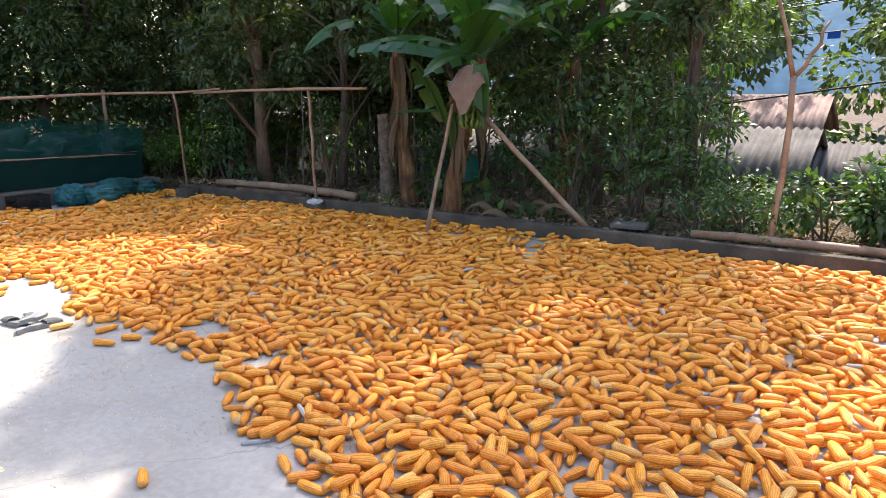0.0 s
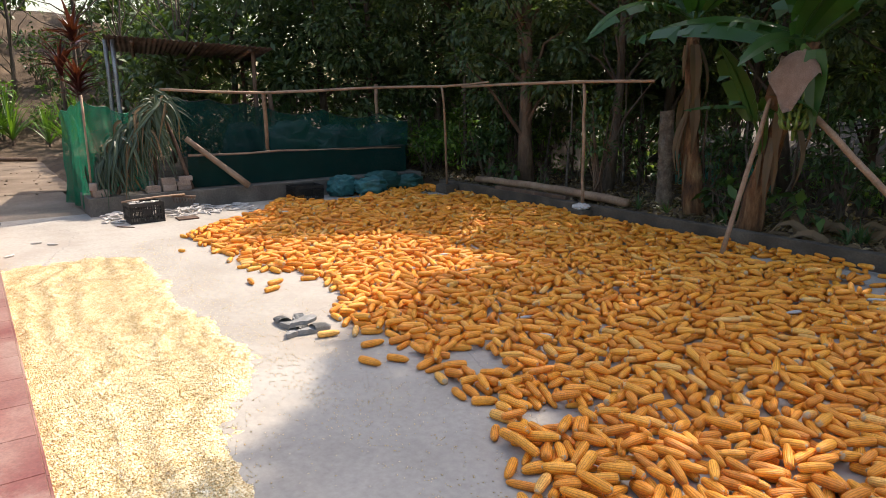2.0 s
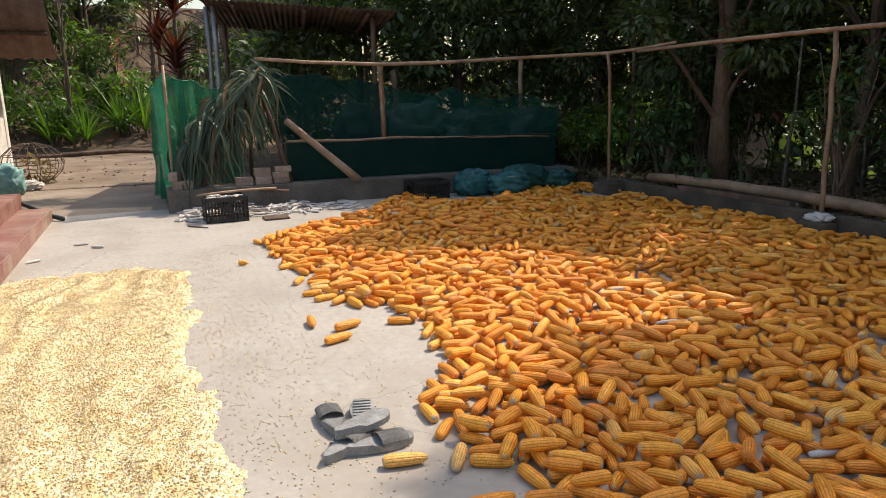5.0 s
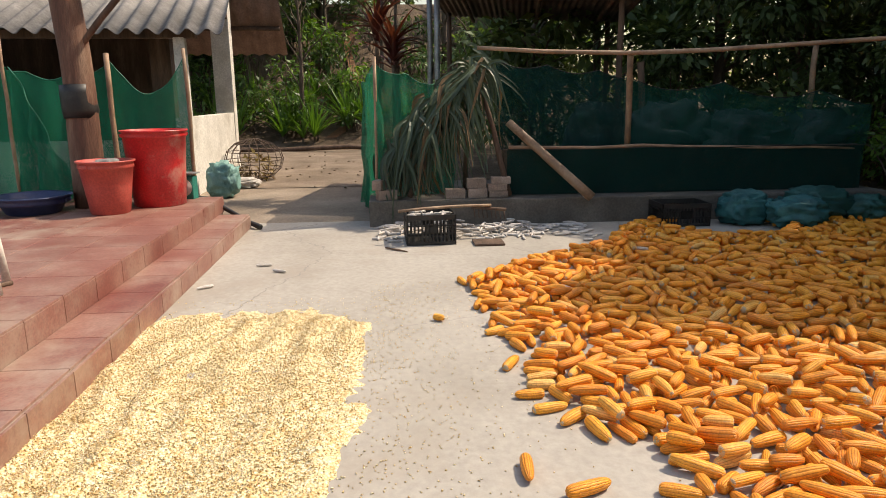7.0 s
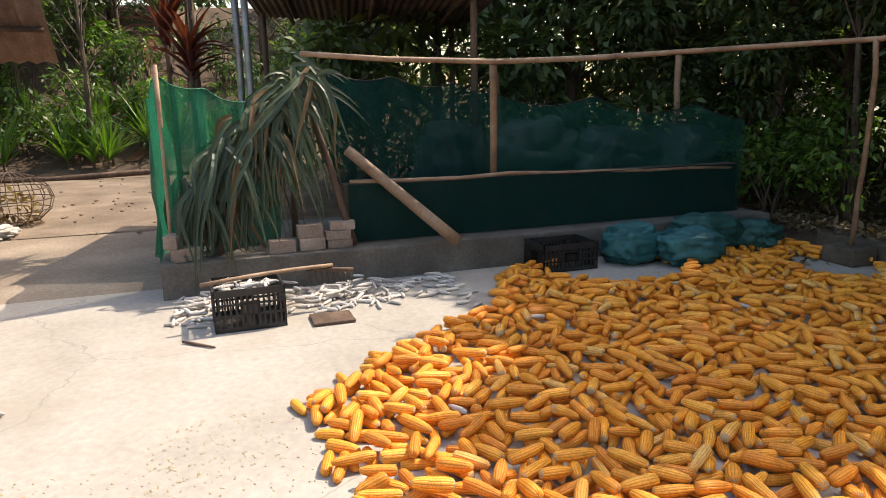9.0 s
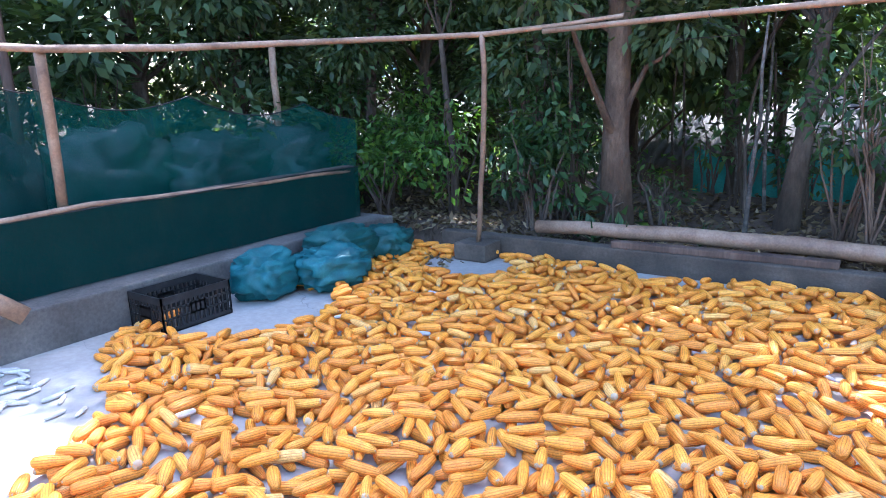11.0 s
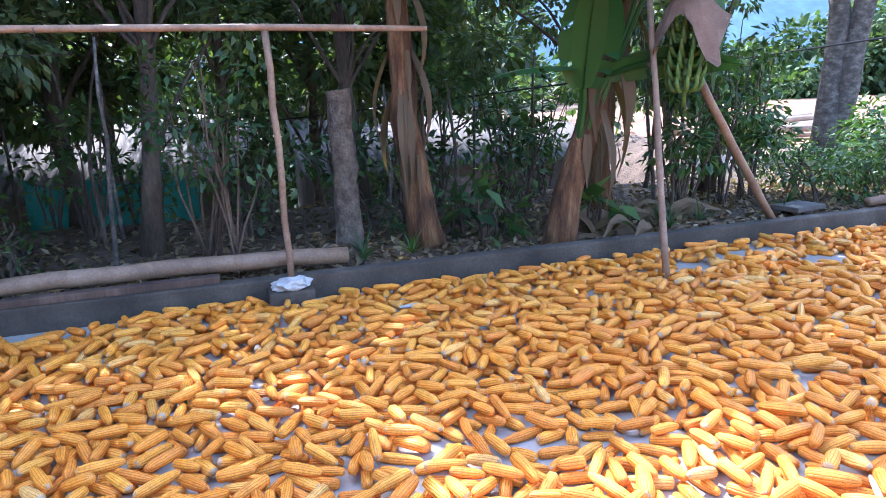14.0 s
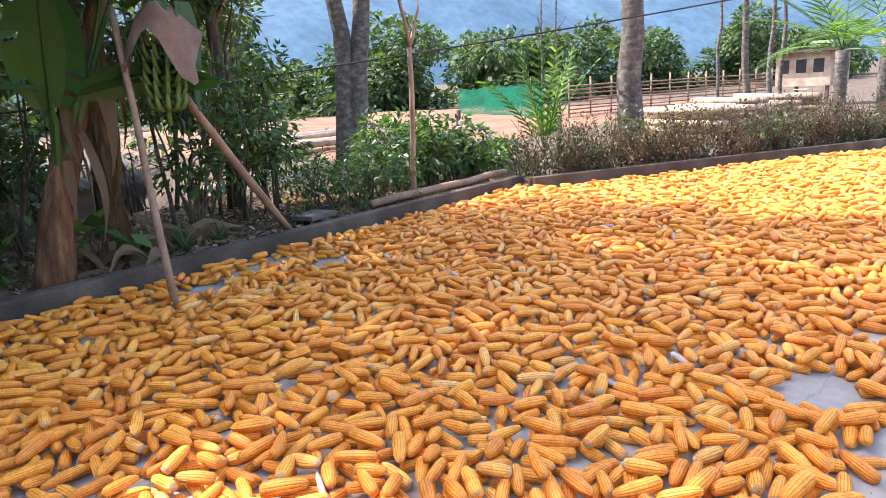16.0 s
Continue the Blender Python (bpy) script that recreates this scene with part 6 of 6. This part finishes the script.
# old gate pillar and other garden posts
bm = bmesh.new()
add_tube(bm, line((-6.05, 9.3, 0.05), (-6.08, 9.28, 1.42), 26, (0, 0, 0), 0.004), [0.112 - 0.0008 * k for k in range(27)], 22, True, 0.10, R)
for v in bm.verts:
    v.co += Vector((v.co.x + 6.06, v.co.y - 9.29, 0)).normalized() * 0.02 * noise.noise(v.co * 5)
tagged(part("pillar", bm, M_PILLAR), "rough grey pitted pillar among the trees", "pillar")
fork = tagged(empty("forked_pole"), "tall thin forked branch planted by the kerb", "pole")
tube("shaft", line((-0.42, 8.66, 0.1), (-0.36, 8.66, 1.85), 7, (0.02, 0, 0), 0.008), [0.036, 0.034, 0.033, 0.032, 0.032, 0.031, 0.03, 0.03], M_BAMBOO, fork, 9)
tube("prong", line((-0.36, 8.66, 1.83), (-0.62, 8.62, 2.75), 5, (0.02, 0, 0), 0.01), [0.026, 0.024, 0.022, 0.02, 0.018, 0.015], M_BAMBOO, fork, 8)
tube("prong", line((-0.36, 8.66, 1.83), (-0.10, 8.70, 2.35), 5, (0.02, 0, 0), 0.01), [0.024, 0.022, 0.02, 0.018, 0.016, 0.012], M_BAMBOO, fork, 8)
ob = tagged(box("slab", (-0.2, -0.14, 0), (0.2, 0.14, 0.045), M_PLINTH), "thin grey cement slab lying behind the kerb", "slab")
ob.matrix_basis = pose(-1.93, 8.72, 0.185, 0, 0, 10)
tagged(tube("log", line((-1.2, 8.62, 0.20), (1.5, 8.62, 0.225), 6, (0, 0, 0.01), 0.01), [0.045] * 7, M_BAMBOO), "pale bamboo log lying along the kerb", "log")
tagged(tube("stake", line((4.4, 9.3, 0.0), (4.42, 9.3, 0.85), 3), [0.035] * 4, M_WOOD), "short wooden stake in the garden", "stake")
tagged(tube("stake", line((8.7, 14.6, -0.1), (8.7, 14.6, 0.85), 3), [0.07] * 4, M_WOOD), "short wooden stake in the garden", "stake")

# undergrowth
for x, y, h, s, fol in ((-1.3, 9.1, 0.55, 0.5, M_LEAF_B), (-0.7, 9.05, 0.6, 0.55, M_LEAF_B), (0.0, 9.2, 0.8, 0.6, M_LEAF_B), (0.6, 9.25, 0.95, 0.6, M_LEAF_B), (1.2, 9.3, 0.9, 0.6, M_LEAF_B), (1.9, 9.4, 0.6, 0.5, M_LEAF_LIGHT), (-0.9, 9.9, 0.7, 0.6, M_LEAF_B), (0.8, 10.1, 0.95, 0.7, M_LEAF_B), (2.5, 9.5, 0.5, 0.5, M_LEAF_B)):
    shrub((x, y), h, s, 0.12 if x > -0.3 else 0.07, 1300, 12, fol, "leafy low green plant behind the kerb")
for x, y in ((-4.95, 8.95), (-4.7, 9.15), (-5.15, 9.2), (-3.9, 9.0), (-8.9, 9.0)):
    shrub((x, y), 0.45, 0.22, 0.22, 330, 5, M_LEAF_B, "small broad-leaved plant at the banana's foot")
# dead banana leaves on the ground
for i in range(22):
    x, y = R.normal(-3.55, 0.35), R.uniform(8.62, 9.3)
    a = R.uniform(0, 6.28)
    z = ground_height(x, y)
    bm = bmesh.new()
    ribbon(bm, [Vector((x + math.cos(a) * 0.5 * s, y + math.sin(a) * 0.25 * s, z + 0.03 + 0.16 * math.sin(3.0 * s) * (i % 3) / 2 + 0.02 * noise.noise((s * 6, i, 0)))) for s in np.linspace(0, 1, 9)], R.uniform(0.07, 0.16), Vector((0.2, -0.5, 1)))
    tagged(part("dead_leaf", bm, M_DRY), "curled grey-brown dead banana leaf on the ground", "leaf", group="dead banana leaves")
for i in range(22):
    x = R.uniform(-10.5, -1.2)
    y = R.uniform(9.3, 11.8)
    shrub((x, y), R.uniform(0.35, 0.95), R.uniform(0.22, 0.42), R.uniform(0.06, 0.12), 560, 7, M_LEAF_B if i % 3 else M_LEAF_LIGHT, "thin green undergrowth shrub beneath the trees")
for x, y, h, s in ((-2.9, 9.2, 1.7, 0.55), (-2.2, 9.5, 1.9, 0.6), (-1.6, 9.8, 1.8, 0.6), (-9.75, 9.2, 1.9, 0.5), (-9.45, 9.5, 2.1, 0.55), (-9.5, 8.95, 1.0, 0.4)):
    shrub((x, y), h, s, 0.10, 1300, 14, M_LEAF_B, "tall dense green shrub at the garden's edge", 8)
for i in range(20):
    x, y = R.uniform(-10.5, -1.0), R.uniform(9.2, 12.5)
    h = R.uniform(1.4, 2.8)
    tagged(tube("sapling", line((x, y, ground_height(x, y) - 0.05), (x + R.normal(0, 0.15), y + R.normal(0, 0.15), h), 5, (R.normal(0, 0.05), 0, 0), 0.015), [0.022, 0.02, 0.018, 0.016, 0.014, 0.01], M_BARK if i % 2 else M_PALE_BARK, sides=6), "thin bare sapling trunk in the garden", "sapling", group="saplings")
for i in range(105):
    q = 0.3 + 0.1 * i + R.uniform(-0.06, 0.06)
    x, y = 1.34 + q * 0.87 + 0.18, 8.06 - q * 0.492 + 0.30 + R.uniform(0, 0.4)
    y += R.normal(0, 0.10)
    tall = R.uniform(0.45, 1.05)
    root = tagged(empty("dry_shrub", (x, y, 0.1)), "brown half-dry twiggy shrub along the kerb", "shrub", group="dry shrubs")
    bm = bmesh.new()
    for k in range(14):
        a = R.uniform(0, 6.28)
        add_tube(bm, line((R.normal(0, 0.08), R.normal(0, 0.08), 0), (0.3 * math.cos(a), 0.3 * math.sin(a), tall * R.uniform(0.35, 1.0)), 3, (0, 0, 0), 0.03), [0.007, 0.006, 0.005, 0.003], 4, False)
    part("twig", bm, M_WOOD, root)
    p, w = clump_points([(0.1 * R.normal(), 0.1 * R.normal(), tall * (0.1 + 0.75 * R.random())) for k in range(8)], [0.19] * 8, 700)
    p[:, 2] = np.abs(p[:, 2])
    v, f = leaves_at(p, 0.06, w)
    mesh_np("foliage", v, f, M_TWIG_LEAF if i % 3 else M_LEAF_B, root)

for i in range(14):
    x, y = R.uniform(-14.5, -3.0), R.uniform(12.0, 14.5)
    shrub((x, y), R.uniform(0.8, 1.7), R.uniform(0.4, 0.7), 0.13, 420, 10, M_LEAF_B if i % 2 else M_LEAF, "tall leafy shrub on the slope below the garden")
for x, y, h in ((-11.3, 8.9, 0.8), (-10.8, 9.4, 1.2), (-11.6, 9.3, 1.0), (-12.4, 9.3, 1.6), (-12.0, 9.9, 1.3), (-13.0, 10.2, 1.9), (-11.0, 11.2, 1.2), (-13.3, 6.9, 1.8), (-13.6, 5.2, 1.8)):
    shrub((x, y), h, 0.6, 0.10, 900, 12, M_LEAF_LIGHT if h < 1.4 else M_LEAF_B, "leafy green shrub behind the netted wall")

for x, y, h, sp in ((-5.9, 10.5, 1.5, 0.5), (-4.7, 11.1, 1.7, 0.6), (-3.7, 11.6, 1.6, 0.6), (-6.6, 11.4, 1.5, 0.5), (-4.1, 10.1, 1.1, 0.45), (-2.9, 12.2, 1.8, 0.6), (-8.2, 10.9, 1.3, 0.45)):
    shrub((x, y), h, sp, 0.13, 620, 11, M_LEAF_B, "loose leafy shrub between the garden trunks", 7)

# leaf litter under the trees
n = 11000
lx, ly = R.uniform(-13.5, 1.2, n), 8.56 + np.abs(R.normal(0, 1.5, n))
pts = np.array([(a, b, ground_height(a, b) + R.uniform(0.004, 0.03)) for a, b in zip(lx, ly)])
v, f = leaves_at(pts, 0.09, droop=0.0)
tagged(mesh_np("leaf_litter", v, f, M_DRY), "dry brown leaves littering the garden soil", "leaf litter", kind="stuff")
pts = np.array([(R.uniform(-10.6, -9.75), R.uniform(7.3, 8.3), 0.012) for i in range(260)])
v, f = leaves_at(pts, 0.07, droop=0.0)
tagged(mesh_np("leaf_litter", v, f, M_DRY), "dry brown leaves swept into the yard's corner", "leaf litter", kind="stuff")


def crown_of_straps(name, at, n, length, width, material, trunk_h, label, category, elev=(10, 80), trunk_mat=None, trunk_r=0.03, droop=0.7):
    """A rosette of long leaves on a stem."""
    x, y, z = at
    root = tagged(empty(name, at), label, category)
    tube("stem", line((0, 0, -0.05), (0, 0, trunk_h), 4, (0, 0, 0), 0.01), [trunk_r] * 5, trunk_mat or M_BARK, root, 8)
    for i in range(n):
        a, e = R.uniform(0, 6.28), radians(R.uniform(*elev))
        d = Vector((math.cos(a) * math.cos(e), math.sin(a) * math.cos(e), math.sin(e)))
        p = Vector((0, 0, trunk_h - R.uniform(0, 0.35) * min(1, trunk_h)))
        pts = []
        L = length * R.uniform(0.7, 1.1)
        for k in range(7):
            pts.append(p.copy())
            p = p + d * L / 6
            d = (d + Vector((0, 0, -droop / 6))).normalized()
        bm = bmesh.new()
        ribbon(bm, pts, width * R.uniform(0.8, 1.2))
        part("leaf", bm, material, root)
    return root


for x, y, h in ((-13.0, 2.95, 2.2), (-13.2, 3.2, 2.7), (-12.8, 3.15, 1.9)):
    crown_of_straps("red_dracaena", (x, y, 0.05), 34, 0.55, 0.075, M_RED_LEAF, h, "dark red leaved cordyline plant beside the shed", "plant", droop=0.9)
for i in range(26):
    x, y = R.uniform(-24.0, -21.4), R.uniform(-1.8, 4.5)
    crown_of_straps("grass_tuft", (x, y, ground_height(x, y)), 24, R.uniform(0.8, 1.5), 0.06, M_LEAF_LIGHT, 0.2, "tall bright green grass tuft on the bank", "grass", (35, 88))
for i in range(44):
    shrub((R.uniform(-26.5, -21.5), R.uniform(-2.5, 4.5)), R.uniform(0.7, 2.0), 0.6, 0.17, 330, 9, M_LEAF_LIGHT if i % 3 == 0 else M_LEAF_B, "green shrub on the bank behind the yard")


for i in range(16):
    x, y = R.uniform(-9.5, -1.5), R.uniform(8.65, 9.1)
    crown_of_straps("grass_tuft", (x, y, ground_height(x, y)), 14, R.uniform(0.15, 0.32), 0.02, M_LEAF_B, 0.03, "small green grass tuft behind the kerb", "grass", (25, 85))


def feather_palm(at, fronds, length, stem_h, label, stem_r=0.05):
    """A palm: fronds of paired leaflets."""
    root = tagged(empty("palm", at), label, "palm")
    if stem_h > 0.1:
        tube("stem", line((0, 0, -0.1), (0, 0, stem_h), 6, (0, 0, 0), 0.01), [stem_r] * 7, M_PALE_BARK, root, 9)
    for i in range(fronds):
        a, e = i * 2.4, radians(R.uniform(60, 86) if stem_h < 0.5 else R.uniform(-5, 70))
        d = Vector((math.cos(a) * math.cos(e), math.sin(a) * math.cos(e), math.sin(e)))
        p = Vector((0, 0, stem_h))
        bm = bmesh.new()
        pts = []
        for k in range(15):
            pts.append(p.copy())
            p = p + d * length / 14
            d = (d + Vector((0, 0, -0.06))).normalized()
        add_tube(bm, pts, [0.014 - 0.0008 * k for k in range(15)], 4, False)
        for k in range(3, 15):
            way = (pts[k] - pts[k - 1]).normalized()
            s = way.cross(Vector((0, 0, 1))).normalized()
            for sg in (1, -1):
                tip = pts[k] + (s * sg * 0.75 + way * 0.65) * length * (0.26 if stem_h > 0.5 else 0.17) * (1.15 - 0.5 * k / 14) + Vector((0, 0, -0.05))
                u = way * 0.022
                bm.faces.new((bm.verts.new(pts[k] - u), bm.verts.new(pts[k] + u), bm.verts.new(pts[k].lerp(tip, 0.6) + u + Vector((0, 0, 0.02))), bm.verts.new(tip)))
        part("frond", bm, M_LEAF_LIGHT, root)
    return root


feather_palm((3.95, 9.35, 0.1), 11, 1.75, 0.08, "young bright green palm behind the kerb")
feather_palm((11.6, 6.0, 0.1), 13, 2.4, 1.7, "palm with arching yellow-green fronds", 0.14)
feather_palm((14.5, 5.4, 0.1), 13, 2.8, 2.0, "palm with arching yellow-green fronds", 0.15)

# trunks standing in the open
def bare_tree(at, tops, radius, label, bark=None):
    root = tagged(empty("bare_tree", (at[0], at[1], ground_height(*at) - 0.1)), label, "tree")
    for i, (dx, dy, h, r) in enumerate(tops):
        sp = line((0.12 * (i > 0), 0, 0), (dx, dy, h), 9, (R.normal(0, 0.1), 0, 0), 0.02)
        tube("trunk", sp, [r * (1.25 if k == 0 else 1 - 0.06 * k) for k in range(10)], bark or M_PALE_BARK, root, 11, 0.12)
        for k in (5, 7, 8):
            a = R.uniform(0, 6.28)
            b = sp[k] + Vector((math.cos(a) * 0.45, math.sin(a) * 0.45, 0.55))
            tube("limb", line(sp[k], b, 3, (0, 0, 0), 0.02), [r * 0.5, r * 0.42, r * 0.36, r * 0.3], bark or M_PALE_BARK, root, 7)
    return root


bare_tree((2.2, 12.35), ((-0.45, 0.2, 5.5, 0.20), (0.75, -0.35, 5.5, 0.21)), 0.2, "two pale lopped trunks from one foot")
bare_tree((4.55, 8.12), ((0.12, 0.0, 6.0, 0.235),), 0.17, "straight pale grey trunk close behind the kerb")
for x, y, dx, r in ((14.2, 8.6, -0.9, 0.11), (15.0, 8.2, 0.3, 0.08), (15.4, 8.0, 0.1, 0.07), (12.4, 8.9, 0.3, 0.05), (17.5, 17, 0.2, 0.05), (18.2, 16.5, -0.3, 0.05)):
    bare_tree((x, y), ((dx, 0, 6.0, r),), r, "slender pale trunk beyond the yard")

# beige track climbing the bank behind the yard
bm = bmesh.new()
edge = [[bm.verts.new((x, 1.5 + 0.14 * (-21 - x) + side * 0.13 * (1 + 0.4 * math.sin(3 * x + side)) + 0.3 * math.sin(x), ground_height(x, 1.5 + 0.14 * (-21 - x)) + 0.05)) for side in (-1, 1)] for x in np.arange(-22.0, -27.5, -0.4)]
for a, b in zip(edge, edge[1:]):
    bm.faces.new((a[0], a[1], b[1], b[0]))
tagged(part("track", bm, M_CLAY, smooth=True), "bare beige earth track climbing the bank", "track", kind="structure")

# cleared orange building ground, fences and timber
bm = bmesh.new()
bmesh.ops.create_grid(bm, x_segments=50, y_segments=40, size=1)
for v in bm.verts:
    x, y = 18 + v.co.x * 16, 24 + v.co.y * 12.5
    edge = 1 - max(abs(v.co.x), abs(v.co.y)) ** 8
    v.co = Vector((x, y, ground_height(x, y) - 0.1 + edge * (0.22 + 0.16 * noise.noise((x * 0.35, y * 0.35, 4)) + 0.05 * noise.noise((x * 1.5, y * 1.5, 4)))))
tagged(part("cleared_ground", bm, M_CLAY, smooth=True), "bare orange earth of a cleared building ground", "ground", kind="structure")
net_sheet("fence_net", (22.6, 24.6, 0), (15.9, 15.9, 0), 0.1, 1.5, M_NET, "pale green net fence round the cleared ground", 3, 0.12, 30, 6, 0.05)
net_sheet("fence_net", (24.0, 24.0, 0), (34, 28, 0), 0.1, 1.6, M_NET, "pale green net fence round the cleared ground", 3, 0.12, 30, 6, 0.05)
fence = tagged(empty("bamboo_fence"), "long bamboo rail fence beyond the cleared ground", "fence")
for k in range(9):
    z = 0.2 + k * 0.14
    tube("rail", line((16.6, 15.3, z), (26.6, 10.6, z + 0.1), 6, (0, 0, 0), 0.02), [0.028] * 7, M_BAMBOO, fence, 5)
for k in range(12):
    q = k / 11
    tube("picket", line((16.6 + 10.0 * q, 15.3 - 4.7 * q, 0), (16.6 + 10.0 * q, 15.3 - 4.7 * q, 1.65), 2), [0.035] * 3, M_BAMBOO, fence, 5)


def timber_pile(at, turn, n, length, label):
    root = tagged(empty("timber_pile", at, turn), label, "timber pile")
    for i in range(n):
        layer = i // 7
        y = (i % 7 - 3) * 0.22 + R.normal(0, 0.05) + 0.1 * (layer % 2)
        z = 0.09 + layer * 0.15
        L = length * R.uniform(0.75, 1.05)
        tube("pole", line((-L / 2 + R.normal(0, 0.2), y + R.normal(0, 0.08), z), (L / 2, y + R.normal(0, 0.12), z + R.normal(0, 0.03)), 2), [0.085, 0.08, 0.07], M_TIMBER, root, 7)
    return root


timber_pile((10.2, 8.6, 0.12), 60, 30, 2.6, "stacked pale cut poles and planks")
timber_pile((12.9, 8.0, 0.12), 50, 32, 2.8, "stacked grey cut poles and planks")
timber_pile((1.2, 13.6, ground_height(1.2, 13.6)), 25, 14, 3.2, "low stack of pale logs on the bare ground")
timber_pile((4.5, 15.5, 0.12), -10, 14, 4.5, "low stack of pale timber on the ground")
timber_pile((6.2, 18.0, 0.12), 15, 14, 5.0, "low stack of pale timber on the ground")

hut = tagged(empty("hut", (24.5, 8.0, 0), -10), "small raised wooden hut with a pale ladder", "hut")
box("wall", (-1.6, -1.6, 1.4), (1.6, 1.6, 3.4), M_TIMBER, hut)
box("roof", (-2.1, -2.1, 3.4), (2.1, 2.1, 3.55), M_TIN, hut)
hut.matrix_basis = pose(24.0, 8.6, 0, 0, 0, -10) @ Matrix.Scale(0.62, 4)
for sx in (-1.4, 1.4):
    for sy in (-1.4, 1.4):
        box("stilt", (sx - 0.09, sy - 0.09, -0.2), (sx + 0.09, sy + 0.09, 1.4), M_WOOD, hut)
for k, x in enumerate((-1.2, -0.2, 0.8)):
    box("window", (x, -1.62, 2.2), (x + 0.6, -1.585, 3.0), M_BLACK, hut)
    box("window", (-1.62, x, 2.2), (-1.585, x + 0.6, 3.0), M_BLACK, hut)
for k in range(7):
    box("tread", (-2.4 + k * 0.1, -0.4, 0.2 * k), (-2.15 + k * 0.1, 0.4, 0.2 * k + 0.05), M_WHITE, hut)


def far_house(at, turn, size, pitch, roof, label, eave=2.3, name="house"):
    """A low house: walls, gable, and two corrugated slopes."""
    w, d = size
    root = tagged(empty(name, at, turn), label, "house")
    box("wall", (-w / 2 + 0.3, -d / 2 + 0.5, -0.5), (w / 2 - 0.3, d / 2 - 0.5, eave), M_PLINTH, root)
    rise = d / 2 * pitch
    ob = corrugated("roof", (-w / 2, -d / 2, eave), (w / 2, -d / 2, eave), (0, d / 2, rise), 0.19, 0.03, roof, root, 0.01)
    ob = corrugated("roof", (-w / 2, d / 2, eave), (w / 2, d / 2, eave), (0, -d / 2, rise), 0.19, 0.03, roof, root, 0.01)
    for x in (-w / 2 + 0.31, w / 2 - 0.31):
        bm = bmesh.new()
        bm.faces.new([bm.verts.new(p) for p in ((x, -d / 2 + 0.5, eave), (x, d / 2 - 0.5, eave), (x, 0, eave + rise - 0.1))])
        bmesh.ops.solidify(bm, geom=bm.faces[:], thickness=0.08)
        part("gable", bm, M_TIMBER, root)
    return root


far_house((-3.4, 18.6, -2.6), 0, (4.55, 4.6), 0.41, M_ROOF_DULL, "low house with a grey corrugated roof below the garden", 2.56)
far_house((-3.2, 22.2, -2.6), 0, (3.7, 4.5), 0.45, M_ROOF_TILE, "house with a faded red tile roof below the garden", 3.2)
far_house((0.1, 20.0, -2.8), 0, (3.3, 3.6), 0.43, M_ROOF_DULL, "small outbuilding with a grey corrugated roof", 2.54)
far_house((-9.0, 18.0, -2.6), -4, (5.2, 4.4), 0.5, M_ROOF_DULL, "low house with a pale corrugated roof behind the trees", 2.5)
far_house((-16.2, 14.6, -2.2), 30, (5.0, 4.2), 0.55, M_ROOF_DULL, "low house with a pale corrugated roof behind the trees", 2.7)
net_sheet("fence_net", (-9.6, 14.2, 0), (-7.4, 14.4, 0), -0.5, 0.45, M_SHEET, "torn green plastic sheet fence below the garden", 3, 0.2, 40, 5, 0.05)

# overhead lines
def cable(a, b, sag, label="thin black overhead cable"):
    return tagged(tube("cable", [Vector(a).lerp(Vector(b), i / 16) + Vector((0, 0, -sag * 4 * (i / 16) * (1 - i / 16))) for i in range(17)], [0.012] * 17, M_CABLE, sides=5), label, "cable")


cable((-8.0, 20.2, 2.75), (8.0, 20.9, 3.9), 0.12)
cable((-8.0, 20.2, 3.1), (10.0, 21.0, 5.6), 0.10)
cable((-8.0, 15.5, 0.9), (9.5, 3.6, 3.3), 0.25)
cable((-6.0, 16.5, 3.0), (26.0, 13.0, 6.6), 0.5)
ob = tagged(box("sign_plate", (-0.14, -0.01, -0.08), (0.14, 0.01, 0.08), M_SIGN, bevel=0.004), "small blue plate hung on an overhead line", "sign")
ob.matrix_basis = pose(-1.35, 20.55, 3.03, 0, 0, -5)

# red tiles of the porch and its step, laid in courses
def tile_piece(name, size):
    bm = bmesh.new()
    x, y = size
    add_box(bm, (-x / 2 + 0.0025, -y / 2 + 0.0025, 0), (x / 2 - 0.0025, y / 2 - 0.0025, 0.012))
    me = bpy.data.meshes.new(name)
    bmesh.ops.bevel(bm, geom=[e for e in bm.edges if all(v.co.z > 0.01 for v in e.verts)], offset=0.002, segments=1, affect="EDGES")
    bm.to_mesh(me)
    bm.free()
    me.materials.append(M_TILE)
    return me


floor_tile, step_tile, riser_tile, nose_tile = tile_piece("tile", (0.4, 0.4)), tile_piece("tile", (0.4, 0.298)), tile_piece("tile", (0.4, 0.130)), tile_piece("tile", (0.4, 0.146))
def lay(me, x, y, z, rx=0):
    ob = new("tile", me)
    ob.parent = porch
    ob.matrix_basis = pose(x, y, z, rx, 0, 0)


for i in range(40):
    x = -10.9 + 0.4 * i
    if x > 4.7:
        break
    lay(step_tile, x + 0.25, 1.479, 0.1325)
    lay(riser_tile, x + 0.25, 1.6285, 0.066, -90)
    lay(nose_tile, x, 1.3185, 0.2115, -90)
    for j in range(3 if i > 22 else 5):
        lay(floor_tile, x, 1.13 - 0.4 * j, 0.2825)
